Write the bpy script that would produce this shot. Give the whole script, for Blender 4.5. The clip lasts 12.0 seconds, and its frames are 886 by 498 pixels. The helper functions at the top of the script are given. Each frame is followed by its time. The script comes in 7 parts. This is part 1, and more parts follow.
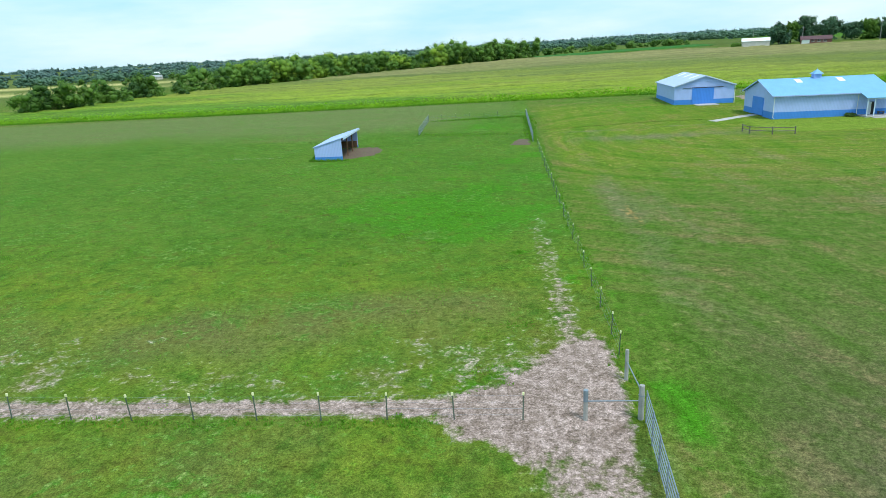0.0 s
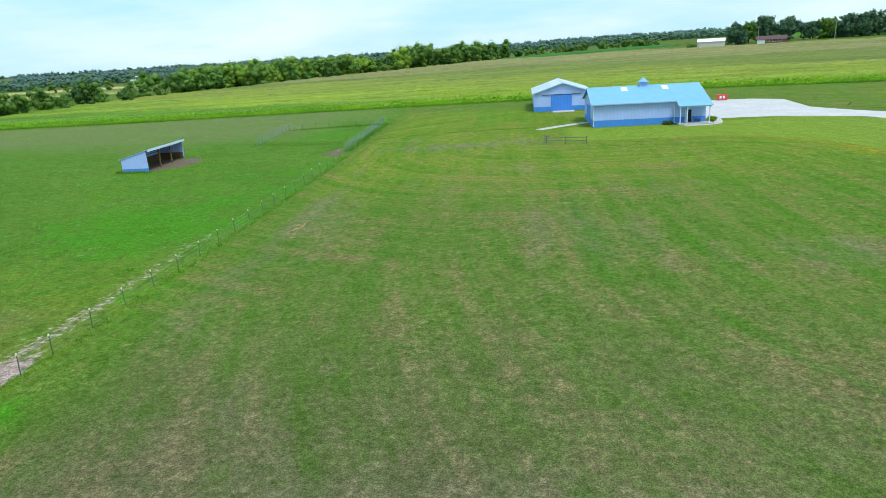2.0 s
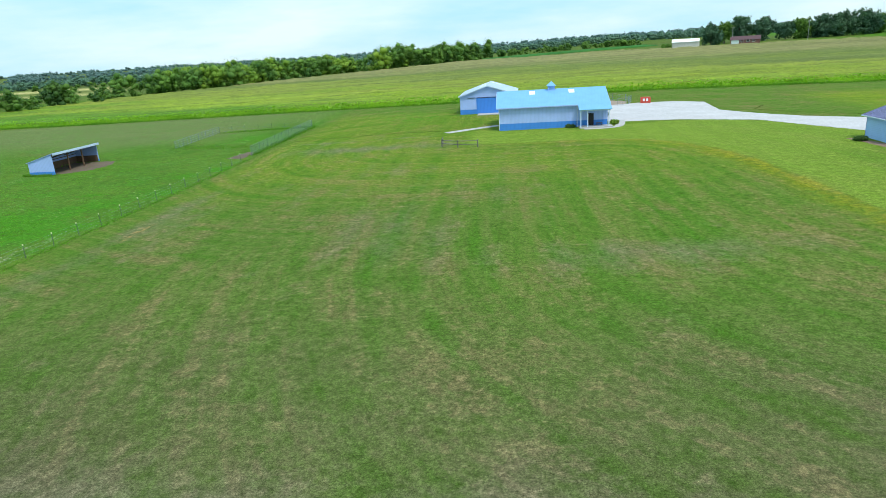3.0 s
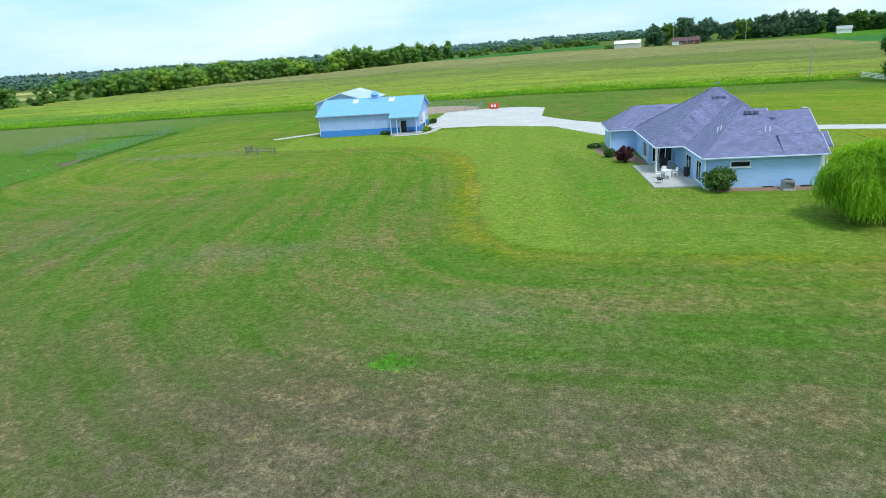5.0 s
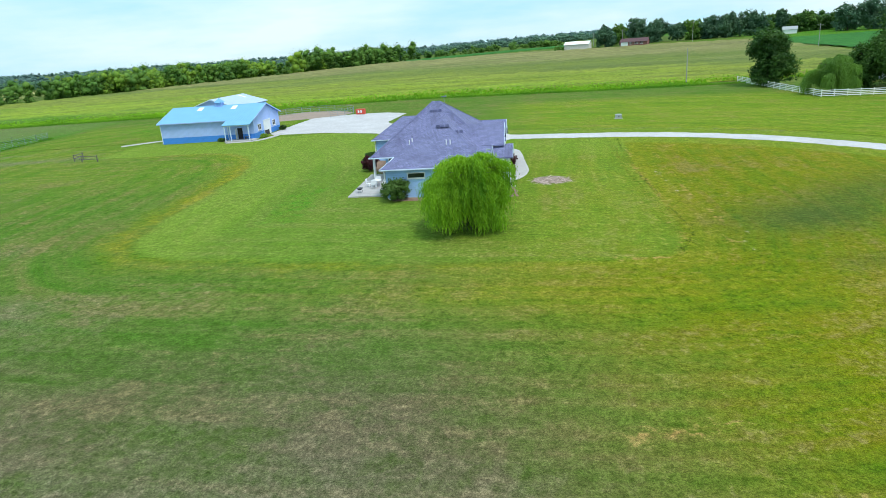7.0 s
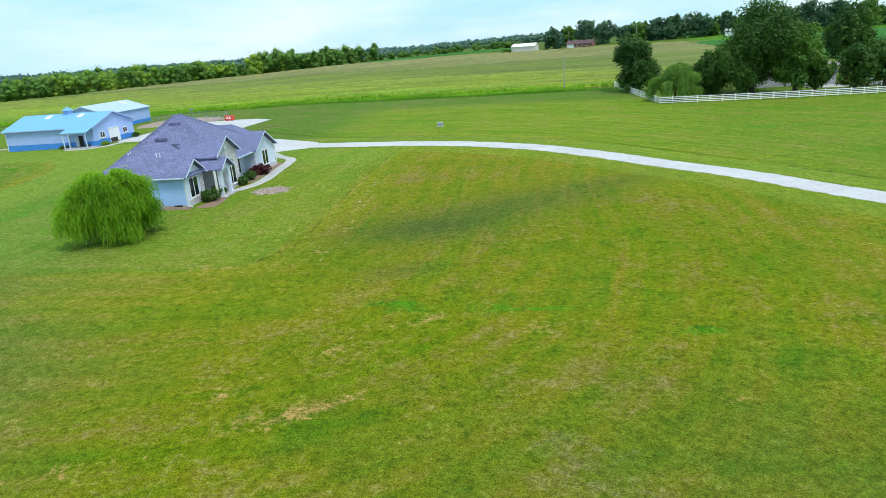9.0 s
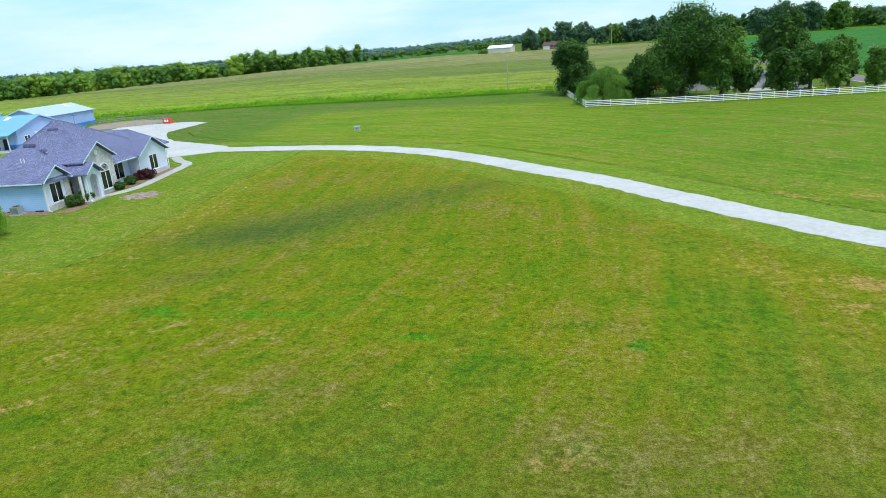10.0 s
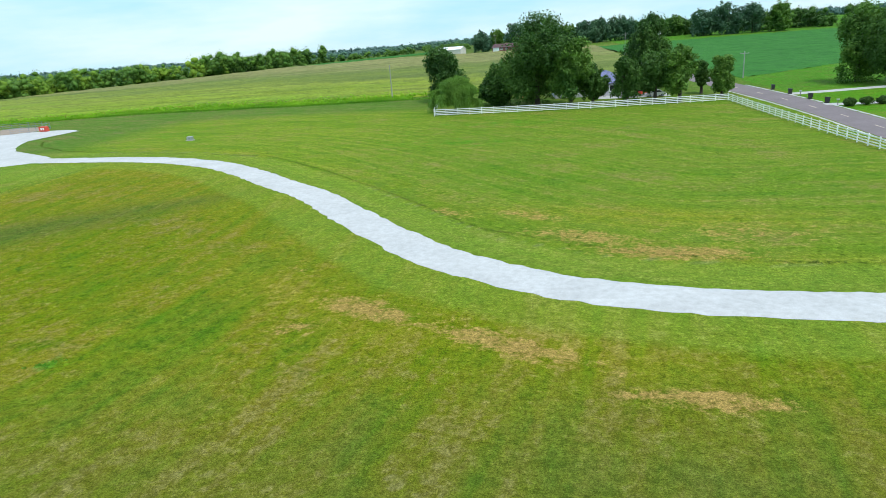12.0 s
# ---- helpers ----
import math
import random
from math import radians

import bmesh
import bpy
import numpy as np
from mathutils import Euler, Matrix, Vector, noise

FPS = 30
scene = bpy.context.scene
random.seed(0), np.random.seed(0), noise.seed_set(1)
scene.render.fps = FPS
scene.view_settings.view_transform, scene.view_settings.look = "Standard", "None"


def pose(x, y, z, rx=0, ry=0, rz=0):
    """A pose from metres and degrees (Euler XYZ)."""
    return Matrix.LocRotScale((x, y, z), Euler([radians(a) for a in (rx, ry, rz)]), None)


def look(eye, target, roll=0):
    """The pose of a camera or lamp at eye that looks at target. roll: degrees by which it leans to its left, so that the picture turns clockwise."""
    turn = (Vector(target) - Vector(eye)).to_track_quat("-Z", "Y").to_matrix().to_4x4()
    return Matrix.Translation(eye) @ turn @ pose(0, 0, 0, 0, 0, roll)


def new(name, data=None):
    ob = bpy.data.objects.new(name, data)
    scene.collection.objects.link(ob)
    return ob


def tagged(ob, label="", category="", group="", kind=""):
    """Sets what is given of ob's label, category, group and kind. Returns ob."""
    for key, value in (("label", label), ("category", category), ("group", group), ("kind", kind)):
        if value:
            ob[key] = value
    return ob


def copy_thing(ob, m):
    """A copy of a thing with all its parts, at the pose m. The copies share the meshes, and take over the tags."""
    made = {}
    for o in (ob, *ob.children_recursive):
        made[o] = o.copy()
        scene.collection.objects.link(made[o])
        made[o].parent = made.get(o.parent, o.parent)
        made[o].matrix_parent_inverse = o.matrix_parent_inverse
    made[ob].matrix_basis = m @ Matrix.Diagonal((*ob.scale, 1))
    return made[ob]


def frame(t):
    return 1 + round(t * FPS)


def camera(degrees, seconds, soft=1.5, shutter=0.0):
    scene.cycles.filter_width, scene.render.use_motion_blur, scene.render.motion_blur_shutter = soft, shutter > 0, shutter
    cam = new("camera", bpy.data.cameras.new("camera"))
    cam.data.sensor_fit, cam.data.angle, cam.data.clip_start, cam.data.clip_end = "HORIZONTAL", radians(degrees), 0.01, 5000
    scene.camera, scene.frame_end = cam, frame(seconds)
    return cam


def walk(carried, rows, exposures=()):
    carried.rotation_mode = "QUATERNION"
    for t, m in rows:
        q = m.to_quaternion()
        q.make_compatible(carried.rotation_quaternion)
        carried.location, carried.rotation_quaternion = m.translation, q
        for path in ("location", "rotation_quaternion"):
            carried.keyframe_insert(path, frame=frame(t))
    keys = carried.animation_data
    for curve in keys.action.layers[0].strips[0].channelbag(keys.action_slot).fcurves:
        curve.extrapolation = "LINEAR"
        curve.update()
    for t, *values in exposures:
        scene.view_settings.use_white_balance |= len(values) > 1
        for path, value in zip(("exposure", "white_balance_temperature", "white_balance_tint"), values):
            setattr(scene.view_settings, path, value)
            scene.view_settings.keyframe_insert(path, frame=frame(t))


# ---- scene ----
cam = camera(70.0, 12.0, 0.75)
PATH = [
    (0, (-5.495, -23.093, 15.058), (-5.69, -21.196, 14.456), -3.0),
    (0.5, (2.056, -22.455, 15.038), (1.853, -20.559, 14.436), -3.1),
    (1, (9.765, -21.911, 15.027), (9.554, -20.015, 14.425), -3.2),
    (1.5, (17.63, -21.569, 15.094), (17.415, -19.674, 14.493), -3.4),
    (2, (25.704, -21.451, 15.206), (25.484, -19.556, 14.605), -3.5),
    (2.5, (33.985, -21.397, 15.222), (33.758, -19.503, 14.62), -3.6),
    (3, (42.122, -21.912, 15.219), (41.894, -20.019, 14.616), -3.6),
    (5, (74.75, -24.779, 15.434), (74.524, -22.887, 14.827), -3.9),
    (5.5, (82.917, -24.944, 15.429), (82.686, -23.053, 14.821), -3.9),
    (6, (90.502, -24.92, 15.332), (90.267, -23.029, 14.723), -4.0),
    (6.5, (98.306, -25.198, 15.372), (98.073, -23.308, 14.761), -4.1),
    (8.5, (130.249, -25.365, 15.243), (130.012, -23.476, 14.631), -4.1),
    (9, (138.029, -25.199, 15.159), (137.798, -23.309, 14.544), -4.2),
    (9.5, (145.88, -24.788, 14.975), (145.645, -22.899, 14.361), -4.2),
    (10, (153.685, -24.397, 14.83), (153.45, -22.508, 14.216), -4.2),
    (10.5, (161.65, -23.999, 14.729), (161.414, -22.11, 14.115), -4.3),
    (11, (169.759, -23.773, 14.776), (169.521, -21.886, 14.159), -4.4),
    (11.5, (178.125, -23.73, 14.942), (177.883, -21.844, 14.325), -4.4),
    (12, (186.647, -23.428, 15.028), (186.401, -21.542, 14.409), -4.4),
]
walk(cam, [(t, look(eye, target, roll)) for t, eye, target, roll in PATH])

# ---- light ----
SUN_EL, SUN_AZ = radians(62), radians(138)
world = bpy.data.worlds.new("world")
scene.world = world
world.use_nodes = True
wn, wl = world.node_tree.nodes, world.node_tree.links
wn.clear()
w_out = wn.new("ShaderNodeOutputWorld")
w_bg = wn.new("ShaderNodeBackground")
w_sky = wn.new("ShaderNodeTexSky")
w_sky.sky_type, w_sky.sun_disc = "NISHITA", False
w_sky.sun_elevation, w_sky.sun_rotation = SUN_EL, SUN_AZ
w_sky.altitude, w_sky.air_density, w_sky.dust_density, w_sky.ozone_density = 300, 1.0, 2.5, 1.0
w_co = wn.new("ShaderNodeTexCoord")
w_map = wn.new("ShaderNodeMapping")
w_map.inputs["Scale"].default_value = (1.0, 1.0, 5.0)
w_noise = wn.new("ShaderNodeTexNoise")
w_noise.inputs["Scale"].default_value, w_noise.inputs["Detail"].default_value = 2.6, 8.0
w_noise.inputs["Roughness"].default_value = 0.55
w_ramp = wn.new("ShaderNodeValToRGB")
w_ramp.color_ramp.elements[0].position, w_ramp.color_ramp.elements[1].position = 0.34, 0.66
w_ramp.color_ramp.elements[0].color, w_ramp.color_ramp.elements[1].color = (5.4, 9.7, 11.9, 1), (9.5, 11.7, 12.2, 1)
w_mix = wn.new("ShaderNodeMixRGB")
w_mix.inputs[0].default_value = 0.85  # thin bright cloud over most of the sky
wl.new(w_co.outputs["Generated"], w_map.inputs["Vector"])
wl.new(w_map.outputs["Vector"], w_noise.inputs["Vector"])
wl.new(w_noise.outputs["Fac"], w_ramp.inputs["Fac"])
wl.new(w_ramp.outputs["Color"], w_mix.inputs[2])
wl.new(w_sky.outputs["Color"], w_mix.inputs[1])
wl.new(w_mix.outputs["Color"], w_bg.inputs["Color"])
w_bg.inputs["Strength"].default_value = 0.1
wl.new(w_bg.outputs["Background"], w_out.inputs["Surface"])

sun_data = bpy.data.lights.new("sun", "SUN")
sun_data.energy, sun_data.angle, sun_data.color = 2.9, radians(16), (1.0, 0.96, 0.9)
sun = new("sun", sun_data)
sun_dir = Vector((math.sin(SUN_AZ) * math.cos(SUN_EL), math.cos(SUN_AZ) * math.cos(SUN_EL), math.sin(SUN_EL)))
sun.matrix_world = look(sun_dir * 300, (0, 0, 0))


# ---- materials ----
def nodes_of(name, rough=0.8, metal=0.0):
    m = bpy.data.materials.new(name)
    m.use_nodes = True
    nt = m.node_tree
    b = nt.nodes["Principled BSDF"]
    b.inputs["Roughness"].default_value, b.inputs["Metallic"].default_value = rough, metal
    return m, nt.nodes, nt.links, b


def rgb(c):
    return (c[0], c[1], c[2], 1.0)


def noise_node(n, l, scale, detail=4.0, rough=0.55, stretch=None, coords="Position"):
    geo = n.new("ShaderNodeNewGeometry") if coords == "Position" else n.new("ShaderNodeTexCoord")
    vec = geo.outputs[coords]
    if stretch:
        mp = n.new("ShaderNodeMapping")
        mp.inputs["Scale"].default_value = stretch
        l.new(vec, mp.inputs["Vector"])
        vec = mp.outputs["Vector"]
    t = n.new("ShaderNodeTexNoise")
    t.inputs["Scale"].default_value, t.inputs["Detail"].default_value, t.inputs["Roughness"].default_value = scale, detail, rough
    l.new(vec, t.inputs["Vector"])
    return t


def ramp_node(n, l, src, a, b, ca=(0, 0, 0), cb=(1, 1, 1)):
    r = n.new("ShaderNodeValToRGB")
    r.color_ramp.elements[0].position, r.color_ramp.elements[1].position = a, b
    r.color_ramp.elements[0].color, r.color_ramp.elements[1].color = rgb(ca), rgb(cb)
    l.new(src, r.inputs["Fac"])
    return r


def mix_node(n, l, fac, a, b, mode="MIX"):
    m = n.new("ShaderNodeMixRGB")
    m.blend_type = mode
    for k, v in ((0, fac), (1, a), (2, b)):
        if isinstance(v, (int, float)):
            m.inputs[k].default_value = v
        elif isinstance(v, tuple):
            m.inputs[k].default_value = rgb(v)
        else:
            l.new(v, m.inputs[k])
    return m.outputs["Color"]


def math_node(n, l, op, a, b=0.0, clamp=False):
    m = n.new("ShaderNodeMath")
    m.operation, m.use_clamp = op, clamp
    for k, v in ((0, a), (1, b)):
        if isinstance(v, (int, float)):
            m.inputs[k].default_value = v
        else:
            l.new(v, m.inputs[k])
    return m.outputs["Value"]


def bump_on(n, l, b, height, strength=0.3, distance=0.05):
    bp = n.new("ShaderNodeBump")
    bp.inputs["Strength"].default_value, bp.inputs["Distance"].default_value = strength, distance
    l.new(height, bp.inputs["Height"])
    l.new(bp.outputs["Normal"], b.inputs["Normal"])


def plain(name, c, rough=0.7, metal=0.0, var=0.12, scale=1.5, fine=18.0, bump=0.1, spec=0.5, coords="Position"):
    """A painted or bare surface with dirt at a large and grain at a small scale."""
    m, n, l, b = nodes_of(name, rough, metal)
    big, small = noise_node(n, l, scale, 5, coords=coords), noise_node(n, l, fine, 3, coords=coords)
    lo, hi = tuple(v * (1 - var) for v in c), tuple(min(1, v * (1 + var)) for v in c)
    col = ramp_node(n, l, big.outputs["Fac"], 0.3, 0.7, lo, hi).outputs["Color"]
    g = ramp_node(n, l, small.outputs["Fac"], 0.25, 0.75, (1 - var, 1 - var, 1 - var), (1, 1, 1)).outputs["Color"]
    l.new(mix_node(n, l, 1.0, col, g, "MULTIPLY"), b.inputs["Base Color"])
    b.inputs["Specular IOR Level"].default_value = spec
    if bump:
        bump_on(n, l, b, small.outputs["Fac"], bump, 0.02)
    return m


def leaf_mat(name, dark, light, rough=0.6, trans=0.25, scatter=0.36, hang=None):
    m, n, l, b = nodes_of(name, rough)
    geo = n.new("ShaderNodeNewGeometry")
    big = noise_node(n, l, 1.0, 3, stretch=hang) if hang else noise_node(n, l, 0.35, 3)
    wide = noise_node(n, l, 0.09, 2)
    f = math_node(n, l, "ADD", math_node(n, l, "MULTIPLY", geo.outputs["Random Per Island"], scatter), math_node(n, l, "MULTIPLY", big.outputs["Fac"], 0.55))
    f = math_node(n, l, "ADD", f, math_node(n, l, "MULTIPLY", math_node(n, l, "SUBTRACT", wide.outputs["Fac"], 0.42), 1.3))
    col = ramp_node(n, l, f, 0.15, 0.85, dark, light).outputs["Color"]
    l.new(col, b.inputs["Base Color"])
    b.inputs["Specular IOR Level"].default_value = 0.25
    if trans:
        tr = n.new("ShaderNodeBsdfTranslucent")
        l.new(mix_node(n, l, 1.0, col, (1.1, 1.25, 0.5), "MULTIPLY"), tr.inputs["Color"])
        mx = n.new("ShaderNodeMixShader")
        mx.inputs[0].default_value = trans
        l.new(b.outputs[0], mx.inputs[1]), l.new(tr.outputs[0], mx.inputs[2])
        l.new(mx.outputs[0], n["Material Output"].inputs["Surface"])
    return m


def ground_mat():
    """Grass of the pasture, the lawn and the hay strip, bare soil and straw, by the weights stored on the ground."""
    m, n, l, b = nodes_of("grass_ground", 0.95)

    def weights(layer):
        a, s = n.new("ShaderNodeVertexColor"), n.new("ShaderNodeSeparateColor")
        a.layer_name = layer
        l.new(a.outputs["Color"], s.inputs[0])
        return s.outputs

    def times(a, c):
        return math_node(n, l, "MULTIPLY", a, c)

    def centred(a, k):
        return times(math_node(n, l, "SUBTRACT", a, 0.5), k)

    def plus(a, c):
        return math_node(n, l, "ADD", a, c)

    def step(a, lo, hi):
        return ramp_node(n, l, a, lo, hi).outputs["Color"]

    lush, dry, soil = weights("cover")
    field, yellow, cut = weights("cover_b")
    along, across, pasture = weights("cover_c")
    swath, scalp, light = weights("cover_d")
    swing, worn, pale = weights("cover_e")
    stubble, wild, olive = weights("cover_f")
    n1 = noise_node(n, l, 0.05, 6, 0.6).outputs["Fac"]
    n5 = noise_node(n, l, 0.13, 8, 0.68).outputs["Fac"]
    n2 = noise_node(n, l, 0.42, 8, 0.66).outputs["Fac"]
    mott_node = noise_node(n, l, 1.15, 6, 0.66)
    mott_node.inputs["Distortion"].default_value = 0.7
    mott = mott_node.outputs["Fac"]
    n3 = noise_node(n, l, 3.1, 6, 0.7).outputs["Fac"]
    n4 = noise_node(n, l, 11.0, 4, 0.72).outputs["Fac"]
    n6 = noise_node(n, l, 30.0, 2, 0.6).outputs["Fac"]
    sy = noise_node(n, l, 0.62, 6, 0.6, (1.0, 0.03, 1.0)).outputs["Fac"]
    sx = noise_node(n, l, 0.55, 6, 0.6, (0.05, 1.0, 1.0)).outputs["Fac"]
    geo, cx, sp = n.new("ShaderNodeNewGeometry"), n.new("ShaderNodeCombineXYZ"), n.new("ShaderNodeSeparateXYZ")
    l.new(geo.outputs["Position"], sp.inputs[0])
    l.new(times(swath, 200 * 0.72), cx.inputs[0]), l.new(times(sp.outputs[0], 0.03), cx.inputs[1]), l.new(times(sp.outputs[1], 0.03), cx.inputs[2])
    sw = n.new("ShaderNodeTexNoise")
    sw.inputs["Scale"].default_value, sw.inputs["Detail"].default_value, sw.inputs["Roughness"].default_value = 1.0, 5.0, 0.6
    l.new(cx.outputs[0], sw.inputs["Vector"])
    streak = plus(plus(times(centred(sy, 0.8), along), times(centred(sx, 0.5), across)), times(centred(sw.outputs["Fac"], 1.25), swing))
    # grazed pasture
    base = ramp_node(n, l, plus(n1, plus(centred(n2, 0.9), centred(mott, 0.5))), 0.25, 0.75, (0.048, 0.128, 0.014), (0.098, 0.182, 0.026)).outputs["Color"]
    thatch = step(plus(plus(centred(n5, 1.0), centred(mott, 1.3)), times(streak, 1.6)), 0.08, 0.5)
    base = mix_node(n, l, times(thatch, 0.6), base, (0.150, 0.150, 0.042))
    # yellowed grass along the mown edges
    yf = times(yellow, step(plus(n2, centred(mott, 0.9)), 0.25, 0.65))
    base = mix_node(n, l, yf, base, (0.230, 0.225, 0.018))
    # thin, brownish turf
    df = plus(plus(dry, times(streak, 1.3)), plus(centred(n5, 1.1), centred(mott, 0.8)))
    base = mix_node(n, l, times(step(df, 0.2, 0.95), 0.8), base, mix_node(n, l, n3, (0.095, 0.090, 0.032), (0.190, 0.165, 0.078)))
    # mown lawn: soft wide tones crossed by the mower's lanes
    wave = plus(plus(centred(n5, 0.8), centred(n1, 0.6)), plus(times(streak, 0.85), centred(mott, 0.35)))
    tone = math_node(n, l, "ADD", 0.5, times(wave, 2.0), True)
    turf = mix_node(n, l, tone, (0.056, 0.146, 0.012), (0.130, 0.158, 0.040))
    grey = mix_node(n, l, tone, (0.080, 0.084, 0.036), (0.132, 0.104, 0.082))
    sunny = mix_node(n, l, tone, (0.088, 0.150, 0.002), (0.205, 0.178, 0.008))
    lawn = mix_node(n, l, math_node(n, l, "ADD", worn, times(plus(centred(n5, 1.6), centred(mott, 0.8)), worn), True), turf, grey)
    lawn = mix_node(n, l, math_node(n, l, "ADD", olive, times(centred(n5, 1.6), olive), True), lawn, sunny)
    lawn = mix_node(n, l, times(pale, step(plus(n2, times(wave, 0.5)), 0.15, 0.6)), lawn, mix_node(n, l, tone, (0.125, 0.215, 0.008), (0.215, 0.255, 0.022)))
    # greener clumps, browned spots and straw between the blades
    lawn = mix_node(n, l, times(step(plus(n2, plus(centred(n1, 1.0), times(streak, -0.6))), 0.46, 0.78), math_node(n, l, "SUBTRACT", 0.38, times(worn, 0.34))), lawn, (0.050, 0.142, 0.008))
    lawn = mix_node(n, l, times(step(plus(mott, plus(centred(n5, 1.5), times(streak, 0.7))), 0.52, 0.80), 0.36), lawn, (0.140, 0.100, 0.046))
    lawn = mix_node(n, l, times(step(plus(n3, plus(centred(mott, 1.0), plus(centred(n5, 0.8), times(streak, 0.6)))), 0.60, 0.88), 0.45), lawn, (0.235, 0.195, 0.092))
    lawn = mix_node(n, l, times(step(plus(math_node(n, l, "SUBTRACT", 1.0, n3), plus(centred(n2, 1.0), centred(mott, -0.6))), 0.56, 0.80), math_node(n, l, "SUBTRACT", 0.42, times(worn, 0.32))), lawn, (0.034, 0.115, 0.005))
    lawn = mix_node(n, l, yf, lawn, (0.245, 0.220, 0.016))
    lawn = mix_node(n, l, times(step(plus(dry, plus(centred(n5, 0.8), centred(mott, 0.7))), 0.25, 0.85), 0.62), lawn, mix_node(n, l, n3, (0.115, 0.112, 0.076), (0.210, 0.182, 0.142)))
    base = mix_node(n, l, pasture, lawn, base)
    base = mix_node(n, l, wild, base, mix_node(n, l, n5, (0.042, 0.072, 0.018), (0.078, 0.102, 0.032)))
    # hay and stubble
    base = mix_node(n, l, times(field, 0.8), base, mix_node(n, l, plus(n5, plus(centred(sx, 1.2), centred(mott, 0.5))), (0.085, 0.150, 0.046), (0.190, 0.172, 0.098)))
    # finely mown lawn
    edge = step(plus(cut, centred(n3, 0.22)), 0.36, 0.64)
    base = mix_node(n, l, times(edge, times(light, 0.88)), base, mix_node(n, l, plus(n2, times(streak, 0.5)), (0.132, 0.222, 0.020), (0.195, 0.268, 0.046)))
    # scalped, dead grass
    burnt = step(plus(times(scalp, 1.15), plus(centred(mott, 1.5), plus(centred(n3, 1.1), centred(n2, 0.6)))), 0.42, 0.80)
    base = mix_node(n, l, times(burnt, 0.82), base, mix_node(n, l, n3, (0.20, 0.120, 0.034), (0.42, 0.270, 0.105)))
    # lush patches and tufts
    lf = plus(lush, plus(centred(n2, 1.7), centred(mott, 1.5)))
    base = mix_node(n, l, times(step(lf, 0.42, 0.86), 0.76), base, (0.044, 0.195, 0.008))
    tuft = times(pasture, step(plus(mott, plus(centred(n5, 0.9), centred(n3, 0.5))), 0.52, 0.68))
    base = mix_node(n, l, times(tuft, 0.72), base, (0.026, 0.150, 0.008))
    dug = times(pasture, step(plus(math_node(n, l, "SUBTRACT", 1.0, mott), centred(n2, 0.9)), 0.58, 0.74))
    base = mix_node(n, l, times(dug, 0.5), base, (0.115, 0.098, 0.028))
    flecks = times(pasture, step(plus(n3, plus(centred(n5, 0.7), centred(mott, 0.6))), 0.60, 0.80))
    base = mix_node(n, l, times(flecks, 0.5), base, (0.30, 0.29, 0.13))
    # soil and straw
    sf = plus(soil, plus(centred(n2, 0.6), plus(centred(mott, 0.9), centred(n3, 0.9))))
    straw = ramp_node(n, l, plus(plus(times(n3, 0.45), times(mott, 0.3)), times(n4, 0.25)), 0.34, 0.66, (0.185, 0.120, 0.112), (0.415, 0.330, 0.330)).outputs["Color"]
    base = mix_node(n, l, step(sf, 0.40, 0.66), base, straw)
    base = mix_node(n, l, stubble, base, mix_node(n, l, n5, (0.36, 0.33, 0.14), (0.52, 0.46, 0.22)))
    # blades
    for grain, lo, hi in ((n6, 0.62, 1.26), (n4, 0.54, 1.46), (n3, 0.68, 1.30), (mott, 0.86, 1.14)):
        base = mix_node(n, l, 1.0, base, ramp_node(n, l, grain, 0.34, 0.66, (lo, lo * 1.02, lo * 0.96), (hi, hi, hi)).outputs["Color"], "MULTIPLY")
    l.new(base, b.inputs["Base Color"])
    b.inputs["Specular IOR Level"].default_value = 0.05
    # the tips of the blades catch light at a low angle
    b.inputs["Sheen Weight"].default_value, b.inputs["Sheen Roughness"].default_value = 0.05, 0.4
    b.inputs["Sheen Tint"].default_value = (0.65, 0.85, 0.05, 1)
    bump_on(n, l, b, plus(n4, times(n3, 2.0)), 0.55, 0.06)
    return m


def siding_mat(name, c, pitch=0.15, metal_rib=False):
    """Coated sheet with upright ribs, or lapped boards, in fine relief."""
    m, n, l, b = nodes_of(name, 0.6)
    co = n.new("ShaderNodeTexCoord")
    sx = n.new("ShaderNodeSeparateXYZ")
    l.new(co.outputs["Object"], sx.inputs[0])
    if metal_rib:
        s = math_node(n, l, "ADD", sx.outputs[0], sx.outputs[1])
        w = math_node(n, l, "PINGPONG", s, pitch / 2)
        h = ramp_node(n, l, math_node(n, l, "DIVIDE", w, pitch / 2), 0.68, 0.9).outputs["Color"]
    else:
        w = math_node(n, l, "FRACT", math_node(n, l, "DIVIDE", sx.outputs[2], pitch))
        h = ramp_node(n, l, w, 0.0, 0.14).outputs["Color"]
    big = noise_node(n, l, 0.7, 5).outputs["Fac"]
    col = ramp_node(n, l, big, 0.3, 0.7, tuple(v * 0.9 for v in c), c).outputs["Color"]
    edge = mix_node(n, l, h, (0.72, 0.72, 0.74), (1, 1, 1)) if not metal_rib else mix_node(n, l, h, (1, 1, 1), (0.86, 0.86, 0.88))
    l.new(mix_node(n, l, 1.0, col, edge, "MULTIPLY"), b.inputs["Base Color"])
    bump_on(n, l, b, h, 0.5, 0.02)
    return m


